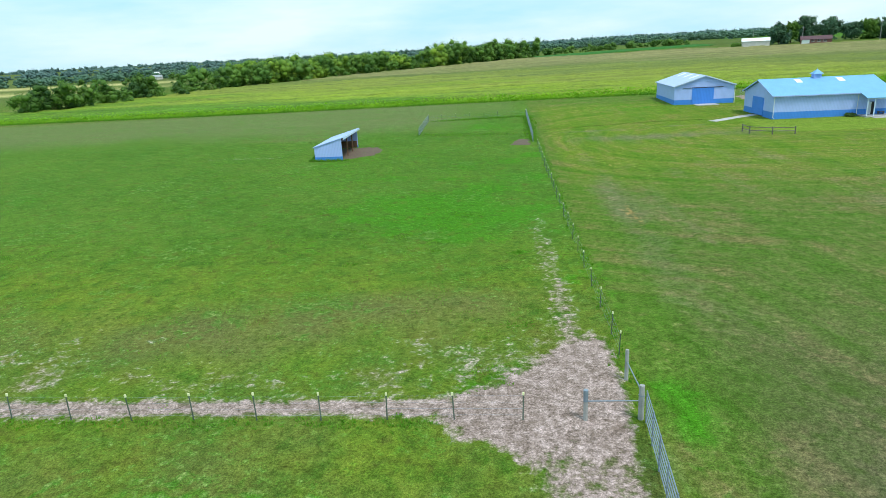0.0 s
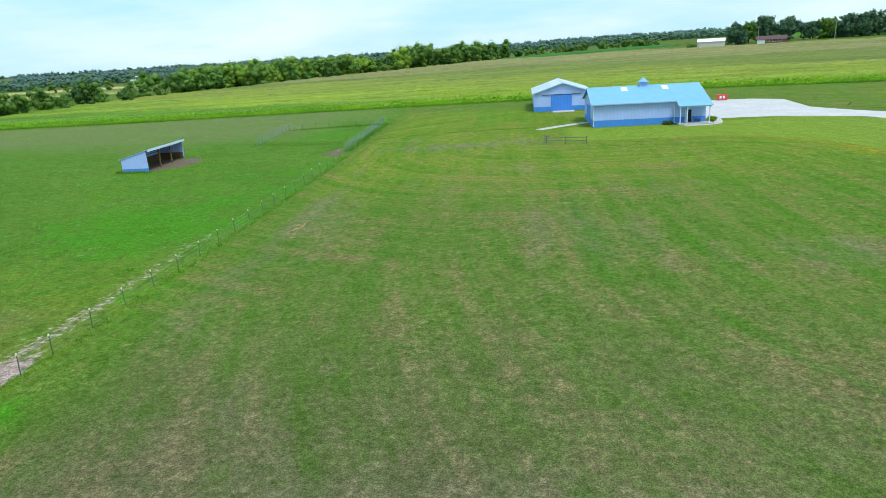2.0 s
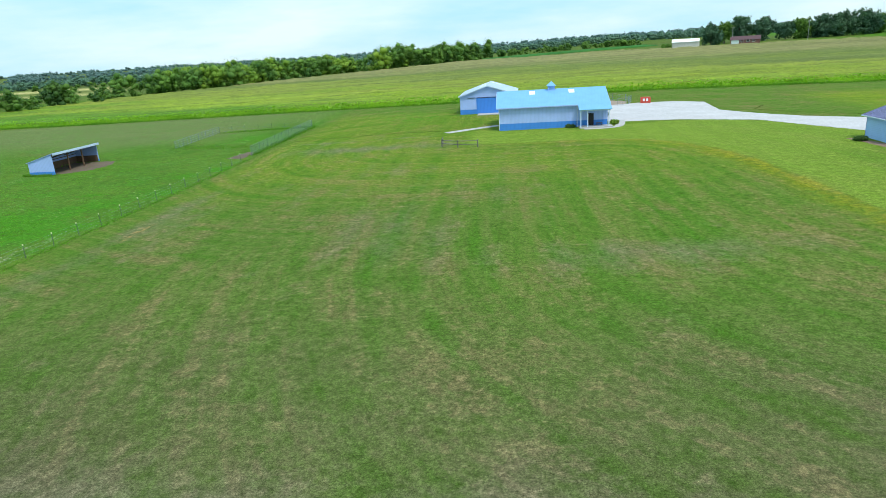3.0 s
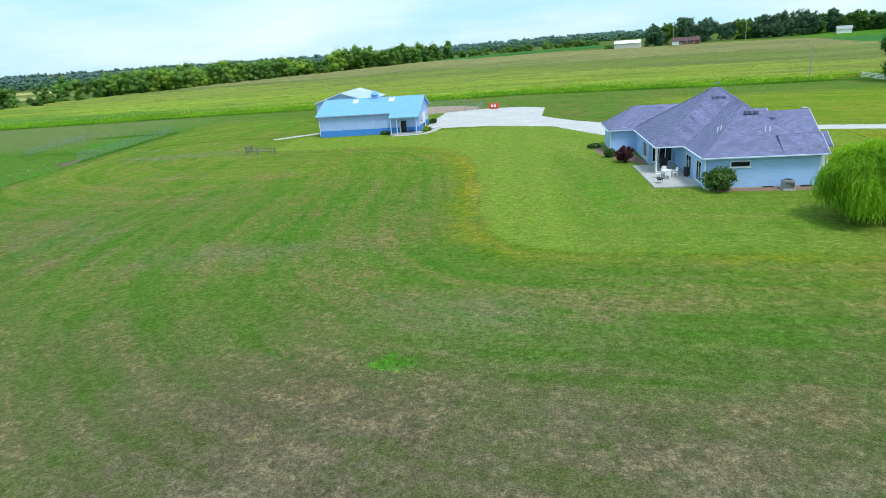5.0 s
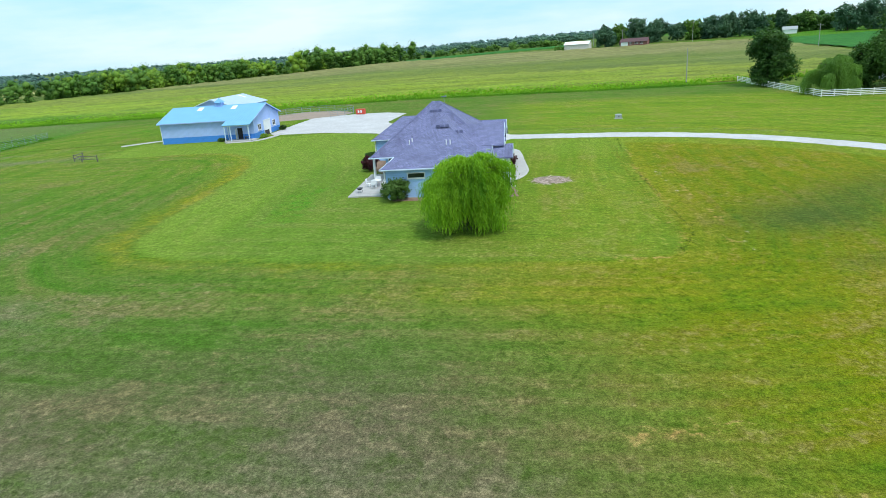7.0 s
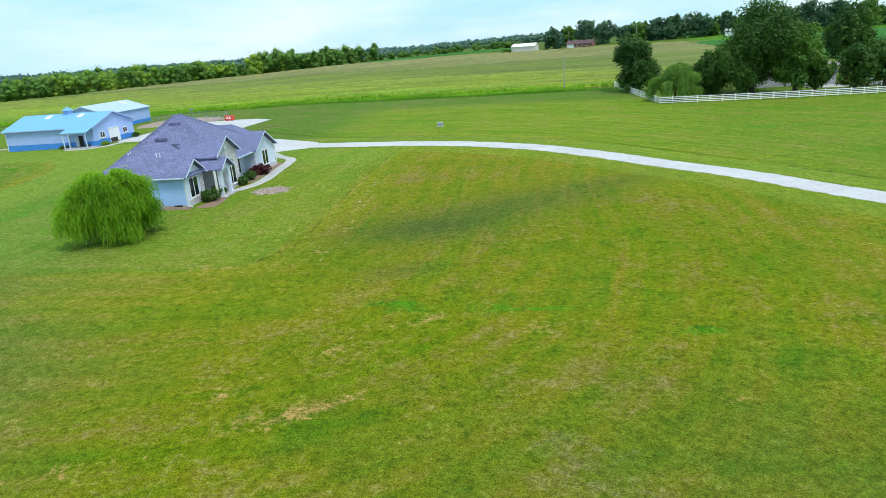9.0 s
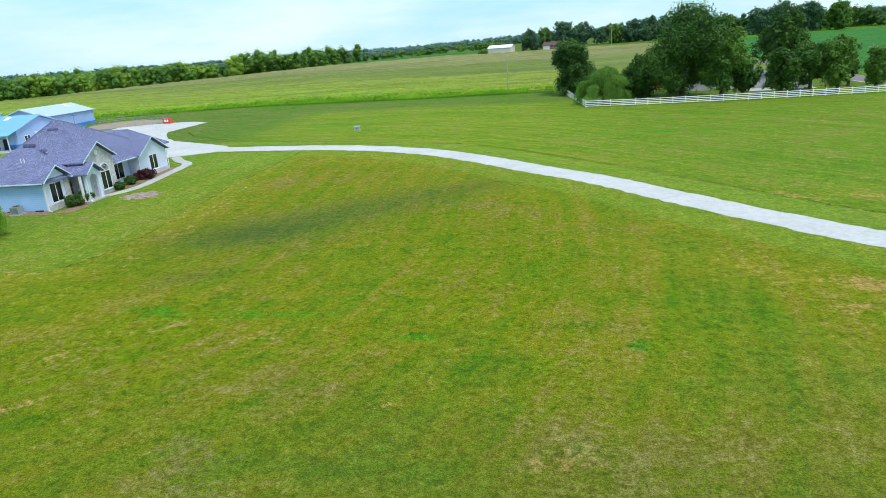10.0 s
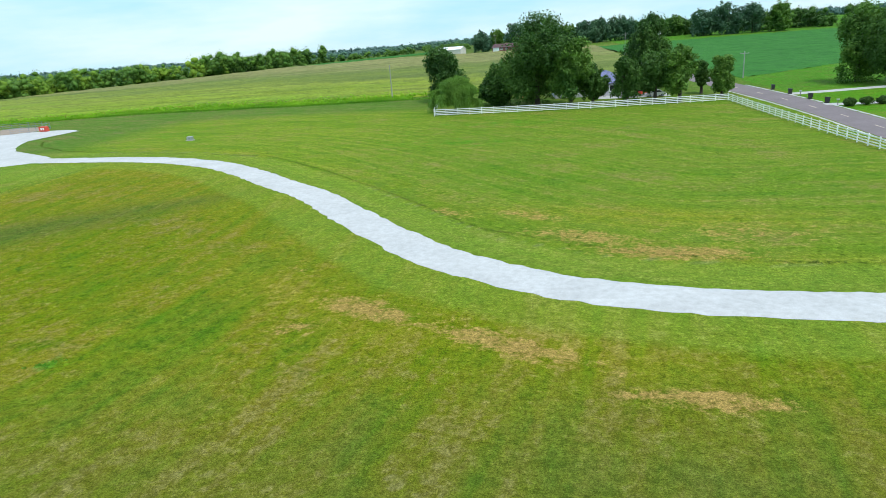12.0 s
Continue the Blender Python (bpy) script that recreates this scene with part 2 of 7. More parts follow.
def shingle_mat():
    m, n, l, b = nodes_of("asphalt_shingle", 0.9)
    co = n.new("ShaderNodeTexCoord")
    br = n.new("ShaderNodeTexBrick")
    br.inputs["Scale"].default_value = 1.0
    br.inputs["Brick Width"].default_value, br.inputs["Row Height"].default_value = 0.3, 0.14
    br.inputs["Mortar Size"].default_value = 0.016
    br.inputs["Color1"].default_value, br.inputs["Color2"].default_value = (0.140, 0.160, 0.310, 1), (0.235, 0.262, 0.455, 1)
    br.inputs["Mortar"].default_value = (0.05, 0.05, 0.085, 1)
    l.new(co.outputs["UV"], br.inputs["Vector"])
    big, small = noise_node(n, l, 0.5, 5).outputs["Fac"], noise_node(n, l, 9.0, 4, 0.7).outputs["Fac"]
    g = ramp_node(n, l, small, 0.3, 0.72, (0.6, 0.6, 0.62), (1.35, 1.32, 1.4)).outputs["Color"]
    col = mix_node(n, l, 1.0, br.outputs["Color"], g, "MULTIPLY")
    col = mix_node(n, l, 1.0, col, ramp_node(n, l, big, 0.3, 0.7, (0.85, 0.85, 0.85), (1.1, 1.1, 1.1)).outputs["Color"], "MULTIPLY")
    l.new(col, b.inputs["Base Color"])
    bump_on(n, l, b, br.outputs["Fac"], -0.5, 0.015)
    return m


def gravel_mat(name, c, fine=30.0):
    m, n, l, b = nodes_of(name, 0.9)
    big, mid, small = noise_node(n, l, 0.25, 5).outputs["Fac"], noise_node(n, l, 2.0, 5, 0.65).outputs["Fac"], noise_node(n, l, fine, 3, 0.7).outputs["Fac"]
    col = ramp_node(n, l, big, 0.3, 0.7, tuple(v * 0.9 for v in c), tuple(v * 1.05 for v in c)).outputs["Color"]
    col = mix_node(n, l, 1.0, col, ramp_node(n, l, mid, 0.3, 0.7, (0.86, 0.85, 0.84), (1.06, 1.06, 1.06)).outputs["Color"], "MULTIPLY")
    col = mix_node(n, l, 1.0, col, ramp_node(n, l, small, 0.25, 0.75, (0.78, 0.78, 0.78), (1.08, 1.08, 1.08)).outputs["Color"], "MULTIPLY")
    l.new(col, b.inputs["Base Color"])
    b.inputs["Specular IOR Level"].default_value = 0.2
    bump_on(n, l, b, small, 0.4, 0.03)
    return m


GRASS = ground_mat()
GRAVEL = gravel_mat("pale_gravel", (0.53, 0.53, 0.56))
ASPHALT = gravel_mat("worn_asphalt", (0.215, 0.180, 0.200))
CONCRETE = gravel_mat("concrete", (0.46, 0.46, 0.47), 12.0)
ROADPAINT = plain("road_paint", (0.62, 0.5, 0.4), 0.8)
SHEET_LIGHT = siding_mat("pale_blue_sheet", (0.38, 0.52, 0.93), 0.23, True)
SHEET_BLUE = siding_mat("blue_sheet", (0.05, 0.25, 0.76), 0.23, True)
DOOR_BLUE = siding_mat("blue_door_sheet", (0.05, 0.24, 0.76), 0.3, True)
ROOF_BLUE = siding_mat("light_blue_roof_sheet", (0.17, 0.42, 0.70), 0.46, True)
ROOF_PALE = siding_mat("pale_roof_sheet", (0.42, 0.54, 0.82), 0.46, True)
SKYLIGHT = plain("translucent_panel", (0.86, 0.88, 0.82), 0.5, var=0.05)
LAP_PALE = siding_mat("pale_lavender_lap_siding", (0.68, 0.75, 0.95), 0.22)
LAP = siding_mat("blue_lap_siding", (0.36, 0.58, 0.97), 0.22)
SHINGLE = shingle_mat()
WHITE = plain("white_trim", (0.78, 0.8, 0.83), 0.5, var=0.06)
VINYL = plain("white_vinyl", (0.84, 0.86, 0.88), 0.4, var=0.05)
TRIM = plain("pale_blue_trim", (0.56, 0.68, 0.85), 0.5, var=0.06)
STONE = plain("pale_stone", (0.58, 0.57, 0.62), 0.85, var=0.25, scale=3.0, fine=9.0, bump=0.6)
# near-black colour painted into openings in place of the shade inside
DARK = plain("opening_shade", (0.03, 0.028, 0.03), 0.8)
GLASS_M, _n, _l, _b = nodes_of("window_glass", 0.06)
_b.inputs["Base Color"].default_value = (0.015, 0.02, 0.03, 1)
_b.inputs["Specular IOR Level"].default_value = 0.6
STEEL = plain("galvanised_steel", (0.24, 0.31, 0.38), 0.5, 0.4, var=0.15)
TPOST = plain("green_steel_post", (0.08, 0.115, 0.09), 0.6, var=0.2)
TIPWHITE = plain("pale_post_tip", (0.75, 0.78, 0.45), 0.6)
RIDGE = plain("ridge_shingle", (0.15, 0.165, 0.32), 0.9, var=0.25, fine=7)
OLDWOOD = plain("weathered_wood", (0.15, 0.145, 0.14), 0.9, var=0.25, fine=30, bump=0.4)
BROWNWOOD = plain("brown_wood", (0.16, 0.09, 0.05), 0.85, var=0.25, fine=25, bump=0.3)
BARK = plain("bark", (0.075, 0.06, 0.048), 0.95, var=0.3, scale=3, fine=14, bump=0.8)
POLEWOOD = plain("pale_pole", (0.34, 0.35, 0.34), 0.9, var=0.15, fine=20, bump=0.3)
RED = plain("red_paint", (0.62, 0.075, 0.045), 0.5)
BLACK = plain("black_plastic", (0.02, 0.02, 0.024), 0.5)
GREYM = plain("grey_metal", (0.36, 0.39, 0.41), 0.5, 0.2)
STRAW = plain("straw_soil", (0.48, 0.42, 0.35), 0.95, var=0.25, scale=3, fine=15, bump=0.7)
MULCH = plain("mulch_soil", (0.26, 0.17, 0.12), 0.95, var=0.35, scale=4, fine=20, bump=0.7)
LEAF_DARK = leaf_mat("leaf_dark", (0.017, 0.062, 0.013), (0.080, 0.178, 0.030))
LEAF_MID = leaf_mat("leaf_mid", (0.034, 0.108, 0.018), (0.125, 0.245, 0.036))
LEAF_LIGHT = leaf_mat("leaf_light", (0.095, 0.215, 0.024), (0.260, 0.400, 0.044))
LEAF_WILLOW = leaf_mat("leaf_willow", (0.085, 0.240, 0.008), (0.430, 0.680, 0.035), trans=0.38, scatter=0.16, hang=(2.6, 2.6, 0.3))
LEAF_RED = leaf_mat("leaf_barberry", (0.030, 0.008, 0.012), (0.085, 0.020, 0.028), trans=0.1)
LEAF_BUSH = leaf_mat("leaf_bush", (0.030, 0.075, 0.020), (0.085, 0.165, 0.035))
LEAF_BELT = leaf_mat("leaf_belt", (0.046, 0.140, 0.024), (0.160, 0.305, 0.048))
# the blue of distance haze is mixed into these three leaf colours
LEAF_FAR_HAZE = leaf_mat("leaf_far_haze", (0.042, 0.112, 0.074), (0.086, 0.172, 0.104), trans=0)
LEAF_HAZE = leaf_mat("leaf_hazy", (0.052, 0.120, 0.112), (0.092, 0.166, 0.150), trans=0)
LEAF_ROW_HAZE = leaf_mat("leaf_row_haze", (0.028, 0.090, 0.054), (0.088, 0.180, 0.094), trans=0.15)
CROP_EDGE = leaf_mat("crop_leaf", (0.130, 0.320, 0.018), (0.280, 0.480, 0.030), trans=0.5)
CROP_TOP = leaf_mat("crop_canopy_leaf", (0.050, 0.110, 0.020), (0.130, 0.200, 0.035), trans=0.2)

# ---- building helpers ----
TC = [0.546, -2.24, 0.784, -1.748, 0.459, 1.934, 5.793, 0.11, 1.464, 4.213, -1.089, 0.15, 0.683, 0.041, -0.243]


def land(x, y):
    """Height of the ground."""
    u, v = np.tanh((x - 90) / 150), np.tanh((y - 60) / 220)

    def hump(a, b, r):
        return np.exp(-((x - a) ** 2 + (y - b) ** 2) / (2 * r * r))

    terms = (1, u, v, u * u, u * v, v * v, u * v * v, u * u * v, u**3, v**3,
             hump(-15, 50, 40), hump(100, 50, 30), hump(130, 90, 35), hump(40, 100, 35), hump(200, 70, 35))
    return sum(c * t for c, t in zip(TC, terms))


def mesh_of(name, verts, faces, mat, smooth=False):
    me = bpy.data.meshes.new(name)
    me.from_pydata([tuple(v) for v in verts], [], faces)
    me.update()
    if mat:
        me.materials.append(mat)
    if smooth:
        me.shade_smooth()
    return me


class Shape:
    """Collects boxes, prisms and tubes for one mesh."""

    def __init__(self):
        self.v, self.f = [], []

    def add(self, verts, faces):
        k = len(self.v)
        self.v += [tuple(p) for p in verts]
        self.f += [tuple(i + k for i in f) for f in faces]
        return self

    def box(self, x0, x1, y0, y1, z0, z1, m=None):
        p = [(x0, y0, z0), (x1, y0, z0), (x1, y1, z0), (x0, y1, z0), (x0, y0, z1), (x1, y0, z1), (x1, y1, z1), (x0, y1, z1)]
        if m:
            p = [m @ Vector(q) for q in p]
        return self.add(p, [(0, 3, 2, 1), (4, 5, 6, 7), (0, 1, 5, 4), (1, 2, 6, 5), (2, 3, 7, 6), (3, 0, 4, 7)])

    def prism(self, outline, off):
        """A flat outline, given in order, pushed along off."""
        k = len(outline)
        o = Vector(off)
        p = [Vector(q) for q in outline] + [Vector(q) + o for q in outline]
        return self.add(p, [tuple(range(k))[::-1], tuple(range(k, 2 * k))] + [(i, (i + 1) % k, k + (i + 1) % k, k + i) for i in range(k)])

    def tube(self, pts, radii, sides=8, caps=True):
        pts = [Vector(p) for p in pts]
        rings = []
        for i, p in enumerate(pts):
            d = (pts[min(i + 1, len(pts) - 1)] - pts[max(i - 1, 0)]).normalized()
            a = d.cross(Vector((0, 0, 1)) if abs(d.z) < 0.95 else Vector((1, 0, 0))).normalized()
            b = d.cross(a)
            r = radii[i] if isinstance(radii, (list, tuple)) else radii
            rings.append([p + (a * math.cos(2 * math.pi * s / sides) + b * math.sin(2 * math.pi * s / sides)) * r for s in range(sides)])
        f = []
        for i in range(len(pts) - 1):
            for s in range(sides):
                f.append((i * sides + s, i * sides + (s + 1) % sides, (i + 1) * sides + (s + 1) % sides, (i + 1) * sides + s))
        if caps:
            f += [tuple(range(sides)), tuple(range((len(pts) - 1) * sides, len(pts) * sides))[::-1]]
        return self.add([q for ring in rings for q in ring], f)


def part(name, shape, material, parent=None, label="", smooth=False, at=None):
    ob = new(name, mesh_of(name, shape.v, shape.f, material, smooth))
    if parent:
        ob.parent = parent
    if at:
        ob.matrix_basis = at
    if label:
        tagged(ob, label)
    return ob


def share(name, source, parent, at):
    """Another part on the mesh of source."""
    ob = new(name, source.data)
    ob.parent, ob.matrix_basis = parent, at
    return ob


def thing(name, x, y, rz=0.0, z=None, label="", category="", group="", kind=""):
    ob = new(name)
    ob.empty_display_size = 0.3
    ob.matrix_basis = pose(x, y, float(land(x, y)) if z is None else z, 0, 0, rz)
    return tagged(ob, label, category, group, kind)


def smoothstep(a, b, v):
    t = np.clip((v - a) / (b - a), 0, 1)
    return t * t * (3 - 2 * t)


def path_distance(x, y, pts):
    """Distance of grid points from a bent line."""
    best = np.full(np.shape(x), 1e9)
    for (ax, ay), (bx, by) in zip(pts, pts[1:]):
        dx, dy = bx - ax, by - ay
        t = np.clip(((x - ax) * dx + (y - ay) * dy) / (dx * dx + dy * dy), 0, 1)
        best = np.minimum(best, np.hypot(x - ax - t * dx, y - ay - t * dy))
    return best


def blob(x, y, cx, cy, rx, ry, turn=0.0):
    c, s = math.cos(radians(turn)), math.sin(radians(turn))
    dx, dy = x - cx, y - cy
    return np.exp(-(((dx * c + dy * s) / rx) ** 2 + ((-dx * s + dy * c) / ry) ** 2))


def ripple(x, y, k=0.1, seed=0):
    return sum(np.sin(k * (a * x + b * y) + c + seed) for a, b, c in ((1, 0.6, 0.3), (-0.7, 1.3, 1.9), (1.9, -1.1, 4.0), (2.6, 2.2, 2.2))) / 4


# ---- ground ----
def axis(lo, a, step, b, hi):
    inner = np.arange(a, b + step / 2, step)
    out_hi, out_lo, d = [], [], step
    p = inner[-1]
    while p < hi:
        d *= 1.16
        p += d
        out_hi.append(p)
    p, d = inner[0], step
    while p > lo:
        d *= 1.16
        p -= d
        out_lo.append(p)
    return np.array(out_lo[::-1] + list(inner) + out_hi)


DRIVE = [(98, 77.5), (108, 75), (121, 73.2), (131, 71), (141, 66.5), (149, 60.2), (156, 53), (163.2, 45.8), (170, 36.4), (175.9, 28.6), (181, 22.7), (189.1, 17.0), (196, 14.5), (203, 13.2), (216, 12.2), (234, 12.0)]


def make_ground():
    xs, ys = axis(-3600, -62, 1.0, 262, 3800), axis(-700, -32, 1.0, 160, 4200)
    X, Y = np.meshgrid(xs, ys)
    Z = land(X, Y)
    far = smoothstep(600, 2500, np.hypot(X - 90, Y - 60))
    Z = Z * (1 - far) + far * 6.0 + far * 5 * np.sin(X / 410 + 1) * np.sin(Y / 530)
    nx, ny = len(xs), len(ys)
    idx = np.arange(nx * ny).reshape(ny, nx)
    faces = np.stack([idx[:-1, :-1], idx[:-1, 1:], idx[1:, 1:], idx[1:, :-1]], -1).reshape(-1, 4)
    me = bpy.data.meshes.new("ground")
    me.from_pydata(np.stack([X, Y, Z], -1).reshape(-1, 3).tolist(), [], faces.tolist())
    me.update()
    me.shade_smooth()
    r1, r2 = ripple(X, Y, 0.12), ripple(X, Y, 0.4, 2)
    pasture = smoothstep(0.4, -0.4, X - 0.2) * smoothstep(150, 140, Y) * smoothstep(-4.0, 1.0, Y + 99)
    # greener patches
    lush = pasture * (0.10 + 0.26 * r1 + 0.3 * ripple(X, Y, 0.3, 5) + 0.30 * smoothstep(20, 40, Y) * smoothstep(95, 60, Y) * smoothstep(-45, -15, X))
    lush = lush * (1 - 0.8 * smoothstep(22, 5, Y) * smoothstep(-6, 0, Y))
    lush += 1.05 * blob(X, Y, 2.4, 1.5, 0.9, 2.8) + 0.5 * blob(X, Y, 2.2, -6, 1.2, 5) + 0.6 * blob(X, Y, 1.2, 12, 0.9, 17) + 0.6 * blob(X, Y, -10, 98, 10, 9)
    lush += 0.9 * blob(X, Y, -6.3, 3.2, 3.0, 0.9, 28) + 0.6 * blob(X, Y, -4.4, 23, 1.0, 0.9) + 0.45 * blob(X, Y, -9, 36, 9, 9)
    # clumps of richer grass in the grazed pasture
    clump = random.Random(41)
    for _ in range(26):
        cx, cy, size = clump.gauss(-10, 6), clump.gauss(46, 14), clump.uniform(0.6, 1.9)
        lush += 0.62 * pasture * blob(X, Y, min(cx, -1.0), cy, size * 1.5, size)
    lush += pasture * (0.12 * blob(X, Y, -9, 50, 6, 10) + 0.5 * blob(X, Y, -3.4, 9.0, 1.0, 1.4) + 0.6 * blob(X, Y, -5.5, 5.0, 1.6, 0.8))
    for cx, cy, rx, ry in ( (20, 118, 14, 20), (112, 100, 14, 6), (84, 36, 4, 14), (178, 80, 20, 6), (185, 100, 30, 5), (-18, -6, 5, 1.6), (-8, -7, 3, 1.4), (-28, -5, 6, 1.5)):
        lush += 0.55 * blob(X, Y, cx, cy, rx, ry)
    for cx, cy, rx, ry in ((130, 10.9, 2.6, 1.2), (138, 10.2, 5, 0.7), (148, 7.2, 1.4, 1.0), (159.7, 6, 1.5, 1.1), (68.5, 3.2, 1.6, 1.2), (57, -3, 1.4, 0.9)):
        lush += 0.85 * blob(X, Y, cx, cy, rx, ry)
    lush += 0.75 * smoothstep(243, 246, X)
    lush -= 0.35 * smoothstep(0.5, 6, X) * smoothstep(66, 60, X) * smoothstep(60, 30, Y)
    # brownish, thin turf on the open lawn
    lawn = smoothstep(0.5, 4, X) * smoothstep(135, 120, Y)
    dry = lawn * (0.12 + 0.16 * r1 + 0.1 * r2) * (1 - 0.75 * smoothstep(80, 100, Y))
    for cx, cy, rx, ry, w in ((30, -10, 20, 6, 1.3), (92, -8, 20, 7, 0.3), (72, 9, 13, 5, 0.35), (20, 78, 14, 3, 0.6), (6, 38, 3, 24, 0.35), (112, -8, 26, 4, 0.3), (55, 22, 12, 3, 0.35), (-10, 13, 10, 3, 0.5), (-24, 9, 14, 3.5, 0.5), (30, 30, 6, 10, 0.25), (140, -3, 9, 4, 0.3), (190, -4, 14, 3, 0.35)):
        dry += w * blob(X, Y, cx, cy, rx, ry)
    dry *= 1 - 0.6 * smoothstep(150, 165, X) * smoothstep(2, 8, Y)
    dry -= 0.22 * smoothstep(95, 115, X) * smoothstep(26, 18, Y)
    dry += 0.8 * blob(X, Y, -45, 92, 12, 3) + 0.45 * pasture * smoothstep(26, 8, Y) * (0.6 + 0.6 * r2) + 0.25 * pasture * smoothstep(2, -8, Y)
    # swathes left by the mower
    far_y = smoothstep(8, 25, Y)
    along = lawn * (smoothstep(74, 60, X) * (0.35 + 0.65 * far_y) + 0.75 * smoothstep(150, 165, X) * smoothstep(30, 10, Y))
    across = lawn * (smoothstep(60, 80, X) * smoothstep(20, 14, Y) * smoothstep(170, 150, X) + 0.9 * smoothstep(120, 135, X) * smoothstep(60, 75, Y) + 0.5 * smoothstep(20, 60, X) * smoothstep(8, 0, Y))
    stripes = lawn * smoothstep(70, 40, X) * (0.5 + 0.5 * np.sin(X * 2 * math.pi / 4.4 + 0.5 * r1))
    dry += 0.22 * (stripes - 0.3) * far_y
    # bare soil: tracks along the fences and the gate
    soil = 0.9 * smoothstep(1.25, 0.35, np.abs(Y - 0.95 - 0.25 * r2)) * smoothstep(0.1, -1.2, X)
    left = np.interp(Y, [-30, -8, -4.5, -2.2, -1.0, 1.5, 2.5, 4.7, 7.7, 9.0], [-4.5, -5.0, -4.6, -6.0, -8.0, -9.0, -7.0, -4.9, -2.5, -1.9]) + 0.5 * r2
    soil = np.maximum(soil, (0.95 - 0.28 * smoothstep(-0.5, -3, Y)) * smoothstep(-0.8, 1.2, X - left) * smoothstep(0.3, -0.35, X + 0.55 + 0.25 * r2) * smoothstep(9.0, 7.0, Y))
    soil = np.maximum(soil, 0.62 * smoothstep(0.8, 0.0, np.abs(X + 1.7 + 0.25 * r1) - 0.15) * smoothstep(34, 10, Y) * smoothstep(5, 8, Y))
    soil = np.maximum(soil, 0.42 * smoothstep(1.6, 0.0, np.abs(X + 2.3 + 0.4 * r1) - 0.4) * smoothstep(60, 20, Y) * smoothstep(5, 8, Y))
    soil = np.maximum(soil, 1.5 * blob(X, Y, 110.3, 43.8, 2.2, 1.8))
    soil = np.maximum(soil, 0.6 * blob(X, Y, -45, 73.5, 11, 0.7))
    soil = np.maximum(soil, pasture * 0.48 * smoothstep(16, 5, Y) * smoothstep(-1, 2, Y) * (0.7 + 0.3 * r1))
    soil = np.maximum(soil, 0.75 * smoothstep(3.5, 0.0, np.abs(Y - 4 - 1.5 * r1)) * smoothstep(-60, -20, X) * smoothstep(-1, -14, X) * (0.5 + 0.5 * r2))
    for cx, cy, rx, ry, turn, w in ((122.0, 44, 0.4, 18, -2, 0.4), (124, 24, 0.8, 6, -10, 0.35)):
        soil = np.maximum(soil, w * blob(X, Y, cx, cy, rx, ry, turn))
    # strip of hay behind the pasture and meadow beyond the crop
    field = smoothstep(86, 112, Y + 6 * r1) * smoothstep(-6, -22, X) * smoothstep(152, 144, Y)
    field = np.maximum(field, 0.25 * smoothstep(-200, -230, X) * smoothstep(250, 300, Y))
    field = np.maximum(field, 0.5 * smoothstep(110, 130, Y) * smoothstep(0, -6, X) * smoothstep(152, 144, Y))
    # yellowed bands
    EDGE = [(30, 77), (45, 75.4), (55, 75.2), (60.5, 73.5), (65, 69.5), (68.4, 63), (70.1, 55.6), (70.9, 47), (71.3, 38.5), (71.7, 31.8), (72.2, 27.6), (73.4, 23.6), (75.6, 21), (79.4, 19.6), (84.4, 19.2), (90, 18.5), (97, 17.8), (105, 17.7), (113, 17.6), (117.6, 18.6), (119.3, 24.5), (119.8, 36), (119.9, 49.5), (121.3, 62), (121.8, 69)]
    de = path_distance(X, Y, EDGE)
    ring = EDGE + [(104, 72), (90, 80), (75, 92), (58, 90), (38, 92), (30, 90)]
    inside = np.zeros(X.shape, bool)
    for (ax, ay), (bx, by) in zip(ring, ring[1:] + ring[:1]):
        inside ^= ((ay > Y) != (by > Y)) & (X < (bx - ax) * (Y - ay) / (by - ay + 1e-9) + ax)
    outside = np.where(inside, 0.0, 1.0)
    yellow = (0.45 + 0.4 * smoothstep(76, 68, X) * smoothstep(66, 56, Y)) * smoothstep(4.6, 0.4, de + 0.8 * r2) * outside * smoothstep(35, 60, X)
    drv = path_distance(X, Y, DRIVE)
    yellow = np.maximum(yellow, 0.45 * smoothstep(8, 2, np.abs(drv - 6)) * smoothstep(0.0, 1.0, X - 120) * (0.5 + 0.5 * r1))
    for cx, cy, rx, ry, turn, w in ((171, 16, 13, 2.0, -38, 0.5), (186, 8, 14, 2.0, -15, 0.5), (197, 34, 18, 4, -12, 0.5), (110, 12, 16, 3, 0, 0.5), (136, 62, 10, 2, -12, 0.6)):
        yellow = np.maximum(yellow, w * blob(X, Y, cx, cy, rx, ry, turn))
    yellow = np.maximum(yellow, 0.45 * pasture * smoothstep(36, 12, Y) * (0.75 + 0.25 * r1))
    # rough line left beside the drive by the mower
    lineside = smoothstep(0.45, 0.1, np.abs(drv - 6.9 - 0.3 * r1)) * smoothstep(108, 114, X) * (Y > np.interp(X, [p[0] for p in DRIVE], [p[1] for p in DRIVE]))
    dry += 0.7 * lineside
    dry += 0.5 * smoothstep(0.5, 0.1, np.abs(Y - 86.5 - 0.06 * X)) * smoothstep(2, 8, X) * smoothstep(38, 30, X)
    # short lawn round the house and barn and along the drive
    cut = np.clip(0.5 + np.where(inside, de, -de) / 1.6, 0, 1) * smoothstep(30, 40, X)
    light = np.where(inside, 0.86 - 0.34 * smoothstep(77.5, 82, X) * smoothstep(62, 54, Y) - 0.22 * smoothstep(90, 108, X) + 0.05 * np.sign(np.sin(X * 1.3)), 0.5)
